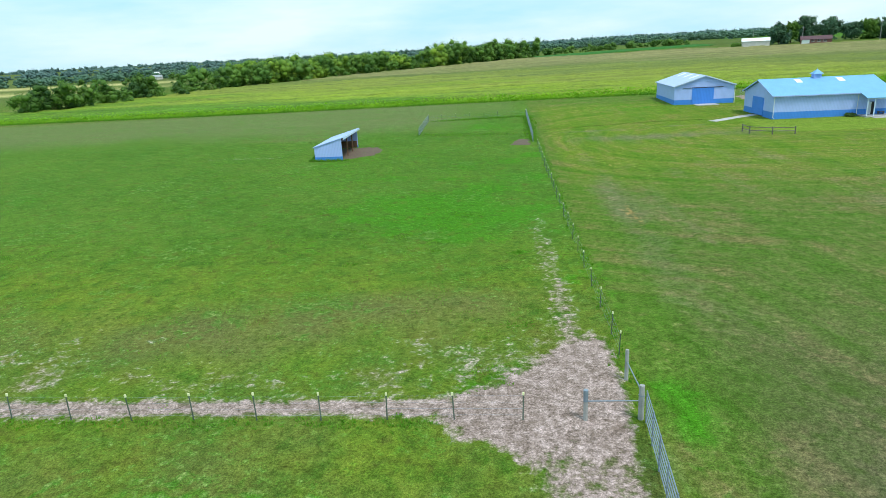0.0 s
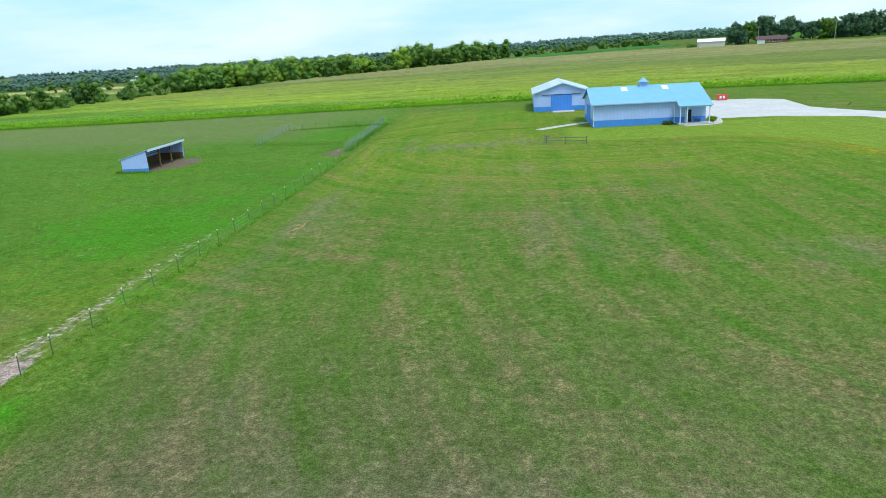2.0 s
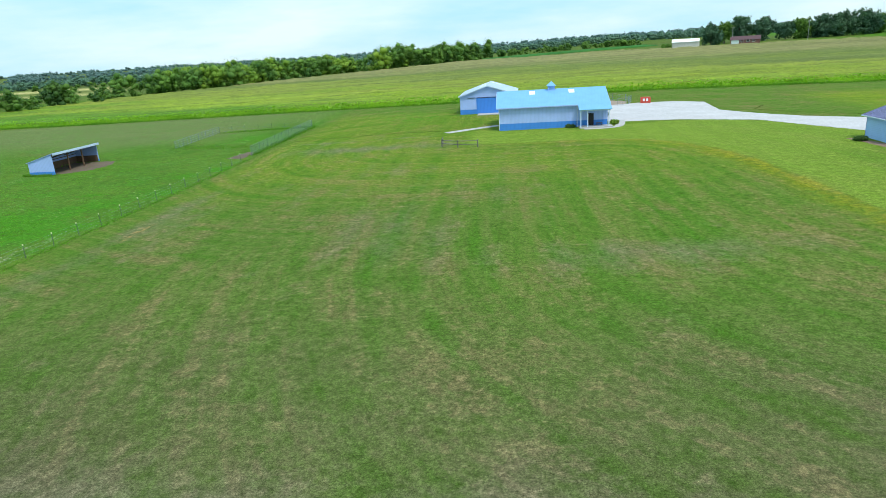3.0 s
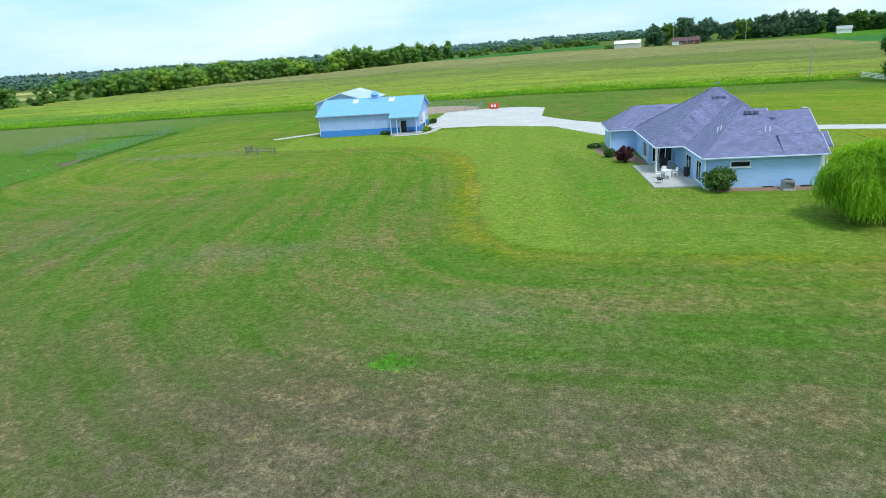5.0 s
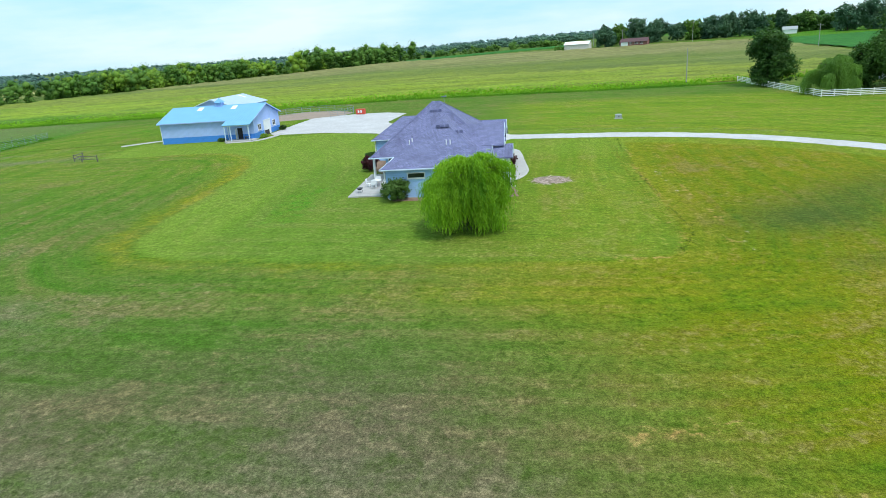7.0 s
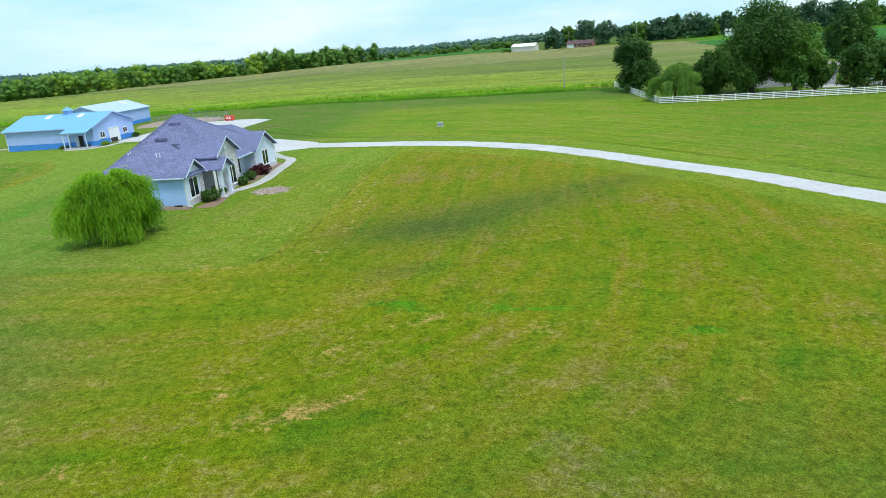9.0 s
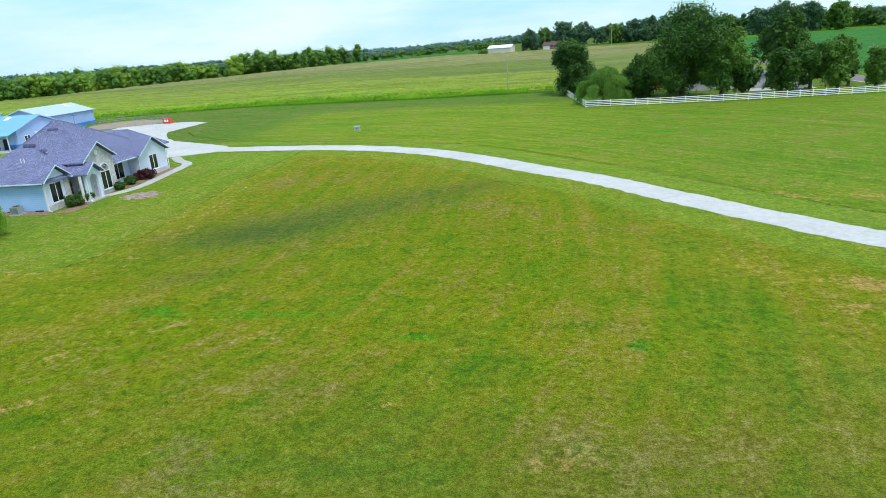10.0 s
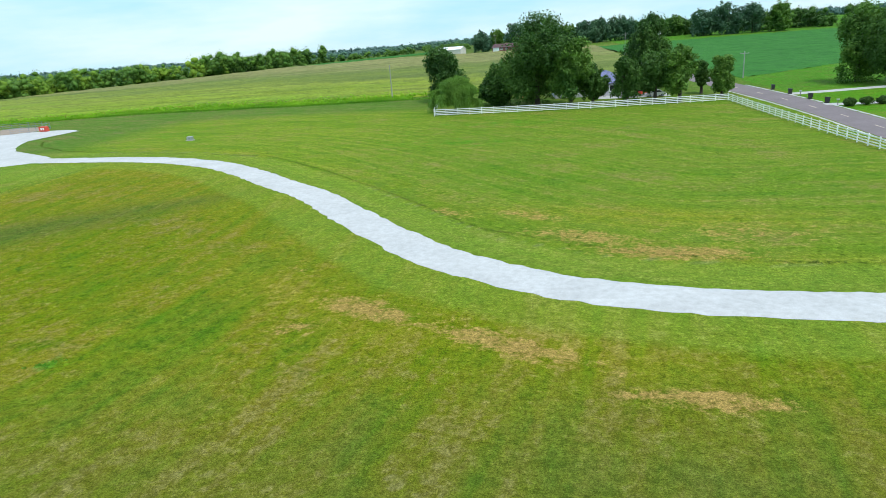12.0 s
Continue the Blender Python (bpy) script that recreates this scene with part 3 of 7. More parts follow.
    cut = np.maximum(cut, np.clip(0.5 + (6.9 - drv) / 4.5, 0, 1))
    drive_y = np.interp(X, [p[0] for p in DRIVE], [p[1] for p in DRIVE])
    swath = np.where((Y > drive_y) & (X > 98), drv, de) + 0.4 * r1
    scalp = np.zeros_like(X)
    for cx, cy, rx, ry, turn, w in ((173, 10.6, 2.2, 1.0, 10, 0.7), (176.5, 13.4, 5, 1.7, -32, 0.85), (185.5, 8.4, 7, 1.5, -30, 0.8), (194.8, 2.6, 4.5, 0.9, -8, 0.9), (170, 21, 6, 0.7, -48, 0.5), (198, 23.5, 8, 2.0, -8, 0.8), (192, 28, 6, 2.4, -25, 0.7), (188, 35, 5, 2.0, -30, 0.6), (180, 37, 4, 1.4, -35, 0.6), (205, 28, 8, 4, -8, 0.5), (176, 48, 5, 1.6, -40, 0.4), (6, 33, 0.8, 7, 0, 0.5), (8, 55, 1.2, 9, 0, 0.35), (127, 63, 7, 1.0, -10, 0.5), (128.4, -1.0, 3.8, 0.9, 30, 0.72), (123.8, 0.4, 2.4, 0.7, 34, 0.55), (119.8, -5.6, 3.5, 0.8, 20, 0.5), (127.5, 4.5, 3.4, 0.7, 30, 0.55), (132.5, 8.8, 3.2, 0.6, 30, 0.5), (112, -3, 4, 0.8, 15, 0.5), (139, 7.6, 4.5, 0.8, 5, 0.55), (147, 0, 1.6, 0.5, 20, 0.5), (155, -4, 2.5, 0.6, 15, 0.5), (112, 20.5, 6, 0.5, 0, 0.3)):
        scalp = np.maximum(scalp, w * blob(X, Y, cx, cy, rx, ry, turn))
    signed = np.where(inside, de, -de)
    for off, w in ((0.0, 0.5), (-3.4, 0.42), (1.6, 0.3)):
        scalp = np.maximum(scalp, w * smoothstep(0.75, 0.15, np.abs(signed - off - 0.25 * r2)) * smoothstep(106, 116, X) * smoothstep(67, 58, Y))
    cover_d = np.stack([swath / 200, scalp, light, np.ones_like(X)], -1).reshape(-1, 4)
    cover = np.stack([lush, dry, soil, np.ones_like(X)], -1).reshape(-1, 4)
    cover_b = np.stack([field, yellow, cut, np.ones_like(X)], -1).reshape(-1, 4)
    cover_c = np.stack([along, across, pasture, np.ones_like(X)], -1).reshape(-1, 4)
    swing = (1 - pasture) * (0.85 + 0.15 * smoothstep(112, 90, X))
    worn = 1.0 * smoothstep(16 + 4 * smoothstep(60, 30, X), -6, Y + 2 * r1) * smoothstep(2, 8, X) * smoothstep(126, 108, X) * (0.75 + 0.25 * r1) + 0.34 * smoothstep(70, 15, Y) * smoothstep(2, 6, X) * smoothstep(50, 30, X) + 0.2 * smoothstep(30, 10, Y) * smoothstep(40, 50, X) * smoothstep(75, 60, X)
    worn += 0.35 * blob(X, Y, 35, 72, 22, 6) + 0.4 * blob(X, Y, 20, -9, 12, 5)
    worn += 0.2 * smoothstep(4, -8, Y) * smoothstep(110, 125, X) + 0.75 * smoothstep(8, -4, Y) * smoothstep(150, 172, X)
    olive = lawn * smoothstep(98, 124, X + 0.3 * np.minimum(Y, 20)) * smoothstep(6, -6, Y - drive_y) * (1 - 0.12 * smoothstep(145, 170, X)) * 1.0 + 0.12 * lawn * smoothstep(120, 150, X) * smoothstep(-4, 6, Y - drive_y)
    within = np.clip(0.5 + np.where(inside, de, -de) / 9.0, 0, 1)
    olive *= 1 - 0.3 * within
    worn *= 0.66 + 0.16 * smoothstep(30, 52, X) + 0.34 * smoothstep(52, 66, X) * smoothstep(8, 0, Y)
    pale = lawn * (0.55 * smoothstep(30, 70, Y) * smoothstep(76, 62, X) + (1.0 - 0.35 * smoothstep(150, 185, X)) * smoothstep(98, 112, X) * smoothstep(0, 8, Y - drive_y))
    pale = np.maximum(pale, 0.55 * within * smoothstep(102, 110, X))
    wild = smoothstep(360, 520, np.hypot(X - 60, Y)) * (0.55 + 0.45 * ripple(X, Y, 0.012))
    wild += 0.38 * smoothstep(10, -8, Y + 2 * r1) * smoothstep(118, 150, X) + 0.25 * smoothstep(12, -10, Y) * smoothstep(1, 6, X) * smoothstep(40, 20, X)
    wild += 0.6 * blob(X, Y, 137, 34, 14, 4.5, 38) + 0.45 * blob(X, Y, 130, 27, 7, 4) + 0.45 * blob(X, Y, 129.8, 17, 3.0, 1.6, 20) + 0.3 * blob(X, Y, 150, 45, 8, 2.4, 35)
    stubble = smoothstep(-225, -245, X) * (smoothstep(345, 355, Y) * smoothstep(412, 402, Y) + smoothstep(470, 480, Y) * smoothstep(540, 530, Y) * smoothstep(-200, -300, X))
    cover_e = np.stack([swing, worn, pale, np.ones_like(X)], -1).reshape(-1, 4)
    cover_f = np.stack([stubble, np.clip(wild, 0, 1) * (1 - stubble), olive, np.ones_like(X)], -1).reshape(-1, 4)
    for name, values in (("cover_e", cover_e), ("cover_f", cover_f), ("cover", cover), ("cover_b", cover_b), ("cover_c", cover_c), ("cover_d", cover_d)):
        at = me.color_attributes.new(name, "FLOAT_COLOR", "POINT")
        at.data.foreach_set("color", np.clip(values, 0, 1).astype(np.float32).ravel())
    me.materials.append(GRASS)
    tagged(new("ground", me), "mown lawn, grazed pasture and hay strip with bare soil tracks", "ground", kind="structure")


make_ground()


def ribbon(name, pts, half, material, lift, label, category, rough=0.0, seed=3):
    """A strip laid on the ground along a bent line, with uneven edges."""
    rng = random.Random(seed)
    fine = []
    for i in range(len(pts) - 1):
        p0, p1, p2, p3 = (Vector(pts[max(0, min(len(pts) - 1, i + k))]) for k in (-1, 0, 1, 2))
        steps = max(2, int((p2 - p1).length / 0.9))
        for s in range(steps):
            t = s / steps
            fine.append(0.5 * (2 * p1 + (p2 - p0) * t + (2 * p0 - 5 * p1 + 4 * p2 - p3) * t * t + (3 * p1 - p0 - 3 * p2 + p3) * t**3))
    fine.append(Vector(pts[-1]))
    sh, cols = Shape(), 6
    for i, p in enumerate(fine):
        d = (fine[min(i + 1, len(fine) - 1)] - fine[max(0, i - 1)]).normalized()
        side = Vector((-d.y, d.x))
        for k in range(cols + 1):
            w = (k / cols * 2 - 1) * half
            if k in (0, cols):
                w += rng.uniform(-rough, rough)
            q = p + side * w
            edge = 0.05 if k in (0, cols) else 0.0
            sh.v.append((q.x, q.y, float(land(q.x, q.y)) + lift - edge))
    c = cols + 1
    sh.f = [(i * c + k, i * c + k + 1, (i + 1) * c + k + 1, (i + 1) * c + k) for i in range(len(fine) - 1) for k in range(cols)]
    return tagged(part(name, sh, material), label, category, kind="structure")


ribbon("driveway", DRIVE, 2.15, GRAVEL, 0.06, "winding pale gravel driveway across the lawn", "driveway", 0.18)


def patch(name, outline, material, lift, label, category, seed=1, rough=0.15, cell=1.0):
    """A filled area laid on the ground inside a closed outline of corners."""
    rng = random.Random(seed)
    rim = []
    for a, b in zip(outline, outline[1:] + outline[:1]):
        a, b = Vector(a), Vector(b)
        for s in range(max(1, int((b - a).length / cell))):
            q = a.lerp(b, s / max(1, int((b - a).length / cell)))
            rim.append(q + Vector((rng.uniform(-rough, rough), rng.uniform(-rough, rough))))
    cx, cy = sum(p.x for p in rim) / len(rim), sum(p.y for p in rim) / len(rim)
    k, sh = len(rim), Shape()
    for ring, sc in enumerate((1.0, 0.94, 0.7, 0.4)):
        for p in rim:
            x, y = cx + (p.x - cx) * sc, cy + (p.y - cy) * sc
            sh.v.append((x, y, float(land(x, y)) + (lift if ring else -0.01)))
    sh.v.append((cx, cy, float(land(cx, cy)) + lift))
    for ring in range(3):
        sh.f += [(ring * k + i, ring * k + (i + 1) % k, (ring + 1) * k + (i + 1) % k, (ring + 1) * k + i) for i in range(k)]
    sh.f += [(3 * k + i, 3 * k + (i + 1) % k, 4 * k) for i in range(k)]
    return tagged(part(name, sh, material), label, category, kind="structure")


MUD = gravel_mat("trodden_mud", (0.15, 0.115, 0.085), 12.0)
patch("mud", [(-33.0, 69.9), (-30.0, 69.9), (-27.5, 70.4), (-25.2, 73), (-24.4, 77), (-26, 80.5), (-30, 80.5), (-33.6, 80.3)], MUD, 0.03, "trodden brown mud inside and before the shed", "mud", 12, 0.3, 0.7)
patch("mud", [(-4.2, 76.5), (-1.2, 76.2), (-1.1, 82), (-3.0, 82.5)], MUD, 0.03, "trodden mud at the pen gate", "mud", 13, 0.3, 0.6)
patch("yard", [(58.5, 96), (60, 94), (71, 92.8), (82, 87.5), (88, 76), (92, 69), (100, 69.5), (106, 72.5), (106, 78.5), (99, 81), (92, 87), (85, 96), (79.5, 107), (79, 112), (82.5, 120), (77, 124), (70, 124.5), (60, 121), (59, 108)], GRAVEL, 0.045, "pale gravel yard beside the barn", "yard")


# ---- barn, garage and shed ----
def wall_x(sh, x0, x1, y, z0, z1, t, holes=()):
    """A wall along x with its outer face at y (thickness t towards +y); holes: (x0, x1, z0, z1)."""
    xs = sorted({x0, x1, *[h[0] for h in holes], *[h[1] for h in holes]})
    for a, b in zip(xs, xs[1:]):
        zs = [(z0, z1)]
        for h in holes:
            if h[0] <= a and b <= h[1]:
                zs = [(p, q) for s in zs for p, q in ((s[0], min(s[1], h[2])), (max(s[0], h[3]), s[1])) if q - p > 1e-4]
        for p, q in zs:
            sh.box(a, b, min(y, y + t), max(y, y + t), p, q)
    return sh


def wall_y(sh, y0, y1, x, z0, z1, t, holes=()):
    ys = sorted({y0, y1, *[h[0] for h in holes], *[h[1] for h in holes]})
    for a, b in zip(ys, ys[1:]):
        zs = [(z0, z1)]
        for h in holes:
            if h[0] <= a and b <= h[1]:
                zs = [(p, q) for s in zs for p, q in ((s[0], min(s[1], h[2])), (max(s[0], h[3]), s[1])) if q - p > 1e-4]
        for p, q in zs:
            sh.box(min(x, x + t), max(x, x + t), a, b, p, q)
    return sh


def window_unit(parent, x, y, z, w, h, facing, frame_mat=None, leaves=2, name="window"):
    """A window with a raised frame, panes and sill. facing: +1 or -1 along x ('x') or y ('y')."""
    ax, sg = facing
    turn = {("x", 1): 90, ("x", -1): -90, ("y", 1): 180, ("y", -1): 0}[(ax, sg)]
    sh, f = Shape(), 0.09
    sh.box(-w / 2 - f, w / 2 + f, -0.05, 0.03, h / 2, h / 2 + f).box(-w / 2 - f, w / 2 + f, -0.05, 0.03, -h / 2 - f, -h / 2)
    sh.box(-w / 2 - f, -w / 2, -0.05, 0.03, -h / 2, h / 2).box(w / 2, w / 2 + f, -0.05, 0.03, -h / 2, h / 2)
    for k in range(1, leaves):
        c = -w / 2 + w * k / leaves
        sh.box(c - 0.045, c + 0.045, -0.045, 0.02, -h / 2, h / 2)
    win = part(name, sh, frame_mat or WHITE, parent, at=pose(x, y, z, 0, 0, turn))
    for k in range(leaves):
        a, b = -w / 2 + w * k / leaves + 0.03, -w / 2 + w * (k + 1) / leaves - 0.03
        part("pane", Shape().box(a, b, -0.02, -0.005, -h / 2 + 0.01, h / 2 - 0.01), GLASS_M, win, "dark reflecting glass")
    part("sill", Shape().box(-w / 2 - 0.13, w / 2 + 0.13, -0.11, 0.0, -h / 2 - 0.15, -h / 2 - 0.092), frame_mat or WHITE, win)
    return win


def slab(sh, a, b, c, d, t):
    """A roof plane of four corners (a b low edge, c d high edge), thickness t downwards."""
    top = [Vector(p) for p in (a, b, c, d)]
    low = [p - Vector((0, 0, t)) for p in top]
    return sh.add(top + low, [(0, 1, 2, 3), (7, 6, 5, 4), (0, 4, 5, 1), (1, 5, 6, 2), (2, 6, 7, 3), (3, 7, 4, 0)])


def make_barn():
    """Long metal barn: length L along x, depth D along y; origin at the near left corner."""
    L, D, H, R, E = 18.4, 13.4, 3.72, 2.15, 0.45
    barn = thing("barn", 39.85, 89.8, -0.3, 1.15, "long pale blue metal barn with bright blue wainscot", "barn")
    s = 0.95
    shell, low = Shape(), Shape()
    px = 13.6  # left end of the porch
    wall_x(shell, 0, px, 0, s, H, 0.15), wall_x(low, 0, px, -0.006, -0.4, s, 0.156)
    door = (px + 1.5, px + 2.5, -0.4, 2.1)
    wall_x(shell, px, L, 0, s, H, 0.15, [door]), wall_x(low, px, L, -0.006, -0.4, s, 0.156, [door])
    wall_x(shell, 0, L, D, s, H, -0.15), wall_x(low, 0, L, D + 0.006, -0.4, s, -0.156)
    doors = [(4.9, 8.1, -0.4, 2.6)]
    wall_y(shell, 0.15, D - 0.15, L, s, H, -0.15, doors), wall_y(low, 0.15, D - 0.15, L + 0.006, -0.4, s, -0.156, doors)
    wall_y(shell, 0.15, D - 0.15, 0, s, H, 0.15, [(4.3, 9.1, -0.4, 3.0)]), wall_y(low, 0.15, D - 0.15, -0.006, -0.4, s, 0.156, [(4.3, 9.1, -0.4, 3.0)])
    for x in (0, L - 0.15):
        shell.prism([(x, 0.15, H), (x, D - 0.15, H), (x, D / 2, H + R - 0.08)], (0.15, 0, 0))
    part("wall", shell, SHEET_LIGHT, barn), part("wainscot", low, SHEET_BLUE, barn, "bright blue ribbed sheet wainscot")
    k = R / (D / 2)
    roof = Shape()
    ez, rz = H - E * k + 0.1, H + R + 0.1
    slab(roof, (-0.4, -E, ez), (L + 0.4, -E, ez), (L + 0.4, D / 2, rz), (-0.4, D / 2, rz), 0.09)
    slab(roof, (L + 0.4, D + E, ez), (-0.4, D + E, ez), (-0.4, D / 2 + 0.002, rz), (L + 0.4, D / 2 + 0.002, rz), 0.09)
    r = part("roof", roof, ROOF_BLUE, barn)
    part("ridge_cap", Shape().prism([(-0.42, D / 2 - 0.22, rz - 0.06), (-0.42, D / 2, rz + 0.05), (-0.42, D / 2 + 0.22, rz - 0.06)], (L + 0.84, 0, 0)), ROOF_BLUE, r)
    for sx in (5.4, 12.3):
        sk = Shape()
        ya, yb = D / 2 - 2.0, D / 2 - 0.5
        slab(sk, (sx, ya, rz - (D / 2 - ya) * k + 0.02), (sx + 1.0, ya, rz - (D / 2 - ya) * k + 0.02), (sx + 1.0, yb, rz - (D / 2 - yb) * k + 0.02), (sx, yb, rz - (D / 2 - yb) * k + 0.02), 0.03)
        part("skylight", sk, SKYLIGHT, r, "milky translucent roof panel")
    # eave and gable trim
    trim = Shape().box(-0.4, px - 0.2, -E - 0.05, -E, ez - 0.18, ez)
    for x in (-0.45, L + 0.4):
        for sg in (0, 1):
            a, b = (-E, D / 2) if sg == 0 else (D + E, D / 2)
            trim.prism([(x, a, ez - 0.2), (x, a, ez + 0.02), (x, b, rz + 0.02), (x, b, rz - 0.2)], (0.05, 0, 0))
    part("trim", trim, SHEET_LIGHT, barn)
    for x, y in ((0.05, -0.12), (px - 0.3, -0.12)):
        part("downspout", Shape().tube([(x, y - 0.25, ez - 0.05), (x, y, ez - 0.35), (x, y, 0.1), (x + 0.05, y - 0.25, 0.0)], 0.05, 6), WHITE, barn)
    # porch under the longer slope
    pe, pk = -2.7, 0.3
    pr = Shape()
    slab(pr, (px - 0.2, pe, ez - 0.02 - (-E - pe) * pk), (L + 0.4, pe, ez - 0.02 - (-E - pe) * pk), (L + 0.4, -E + 0.02, ez), (px - 0.2, -E + 0.02, ez), 0.08)
    part("porch_roof", pr, ROOF_BLUE, barn)
    pz = ez - 0.02 - (-E - pe) * pk
    part("porch_beam", Shape().box(px, L + 0.2, pe + 0.2, pe + 0.35, pz - 0.25, pz - 0.05), TRIM, barn)
    for x in (px + 0.1, px + 1.2, L - 0.1):
        part("porch_post", Shape().box(x - 0.07, x + 0.07, pe + 0.2, pe + 0.34, -0.1, pz - 0.2), TRIM, barn)
    part("porch_floor", Shape().box(px - 0.1, L + 0.6, pe, -0.02, -0.3, 0.08), CONCRETE, barn)
    # a dark panel closes the opening and stands for the unlit inside
    part("doorway", Shape().box(door[0], door[1], 0.1, 0.16, 0.08, 2.1), DARK, barn, "near-black panel painted as the shade inside the open door")
    part("door_leaf", Shape().box(door[0] - 0.08, door[0], -0.85, 0.0, 0.1, 2.1), WHITE, barn, "white door leaf standing open")
    part("bench", Shape().box(px + 2.9, px + 3.9, -0.55, -0.1, 0.45, 0.52).box(px + 2.95, px + 3.03, -0.5, -0.15, 0.08, 0.45).box(px + 3.77, px + 3.85, -0.5, -0.15, 0.08, 0.45), OLDWOOD, barn)
    # end wall: white sliding door, two windows
    part("end_door", Shape().box(L - 0.05, L + 0.07, 4.8, 8.2, 0.0, 2.65), WHITE, barn, "white overhead door")
    part("door_rail", Shape().box(L + 0.01, L + 0.12, 4.7, 8.3, 2.7, 2.85), WHITE, barn)
    # dark panel before the door leaf, painted as the shaded gap below it
    part("doorway", Shape().box(L + 0.01, L + 0.08, 4.9, 7.2, 0.02, 0.85), DARK, barn, "near-black panel painted as the shade under the raised door")
    window_unit(barn, L + 0.03, 2.6, 1.85, 1.4, 0.95, ("x", 1)), window_unit(barn, L + 0.03, 10.2, 1.85, 1.4, 0.95, ("x", 1))
    part("end_door", Shape().box(-0.08, 0.04, 4.2, 9.2, 0.0, 3.05), DOOR_BLUE, barn, "blue ribbed sliding door")
    # cupola
    cx, cy, cz = 9.35, D / 2, rz - 0.35
    cup = part("cupola", Shape().box(cx - 0.6, cx + 0.6, cy - 0.6, cy + 0.6, cz, cz + 0.95), SHEET_LIGHT, barn, "pale blue louvred roof cupola")
    cr = Shape().add([(cx - 0.85, cy - 0.85, cz + 0.95), (cx + 0.85, cy - 0.85, cz + 0.95), (cx + 0.85, cy + 0.85, cz + 0.95), (cx - 0.85, cy + 0.85, cz + 0.95), (cx, cy, cz + 1.75)], [(3, 2, 1, 0), (0, 1, 4), (1, 2, 4), (2, 3, 4), (3, 0, 4)])
    part("cupola_roof", cr, ROOF_BLUE, cup)
    part("finial", Shape().tube([(cx, cy, cz + 1.6), (cx, cy, cz + 1.95)], 0.03, 6), STEEL, cup)
    for z in (0.3, 0.45, 0.6, 0.75):
        part("louvre", Shape().box(cx - 0.36, cx + 0.36, cy - 0.63, cy - 0.59, cz + z, cz + z + 0.06), ROOF_BLUE, cup)


def make_garage():
    L, D, H, R, E = 12.1, 17.6, 3.88, 1.95, 0.35
    g = thing("garage", 30.95, 118.4, -1.2, 1.2, "pale blue metal outbuilding with blue sliding door", "outbuilding")
    s, shell, low = 1.0, Shape(), Shape()
    door = (3.7, 7.9, -0.4, 3.3)
    wall_x(shell, 0, L, 0, s, H, 0.15, [door]), wall_x(low, 0, L, -0.006, -0.4, s, 0.156, [door])
    wall_x(shell, 0, L, D, s, H, -0.15), wall_x(low, 0, L, D + 0.006, -0.4, s, -0.156)
    for x, t in ((0, 0.15), (L, -0.15)):
        wall_y(shell, 0.15, D - 0.15, x, s, H, t), wall_y(low, 0.15, D - 0.15, x - math.copysign(0.006, t), -0.4, s, t * 1.04)
    for y in (0, D - 0.15):
        shell.prism([(0.15, y, H), (L / 2, y, H + R - 0.05), (L - 0.15, y, H)], (0, 0.15, 0))
    part("wall", shell, SHEET_LIGHT, g), part("wainscot", low, SHEET_BLUE, g, "bright blue ribbed sheet wainscot")
    k = R / (L / 2)
    ez, rz = H - E * k + 0.08, H + R + 0.08
    roof = Shape()
    slab(roof, (-E, D + 0.4, ez), (-E, -0.4, ez), (L / 2, -0.4, rz), (L / 2, D + 0.4, rz), 0.09)
    slab(roof, (L + E, -0.4, ez), (L + E, D + 0.4, ez), (L / 2 + 0.002, D + 0.4, rz), (L / 2 + 0.002, -0.4, rz), 0.09)
    r = part("roof", roof, ROOF_PALE, g, "pale sky-blue ribbed metal roof")
    for sg, y in ((-1, 3.0), (-1, 8.2), (-1, 13.6), (1, 13.6)):
        edge = [(L / 2 + sg * 2.3, y), (L / 2 + sg * 2.3, y + 0.95), (L / 2 + sg * 0.4, y + 0.95), (L / 2 + sg * 0.4, y)]
        part("skylight", slab(Shape(), *[(a, b, rz - abs(a - L / 2) * k + 0.02) for a, b in edge[::sg]], 0.03), SKYLIGHT, r, "milky translucent roof panel")
    trim = Shape()
    for sg in (-1, 1):
        x = L / 2 + sg * (L / 2 + E)
        trim.prism([(x, -0.45, ez - 0.2), (x, -0.45, ez + 0.02), (L / 2, -0.45, rz + 0.02), (L / 2, -0.45, rz - 0.2)], (0, 0.05, 0))
    part("trim", trim, TRIM, g, "pale gable trim")
    part("sliding_door", Shape().box(3.6, 8.0, -0.09, 0.02, 0.0, 3.35), DOOR_BLUE, g, "bright blue ribbed sliding door")
    part("door_rail", Shape().box(1.7, 9.8, -0.14, -0.02, 3.4, 3.5), BLACK, g, "dark overhead door track")
    part("apron", Shape().box(3.9, 8.4, -3.2, -0.02, -0.5, 0.1), CONCRETE, g, "pale concrete apron")
    part("downspout", Shape().tube([(L + 0.1, -0.1, ez - 0.1), (L + 0.1, -0.1, 0.0)], 0.05, 6), WHITE, g)


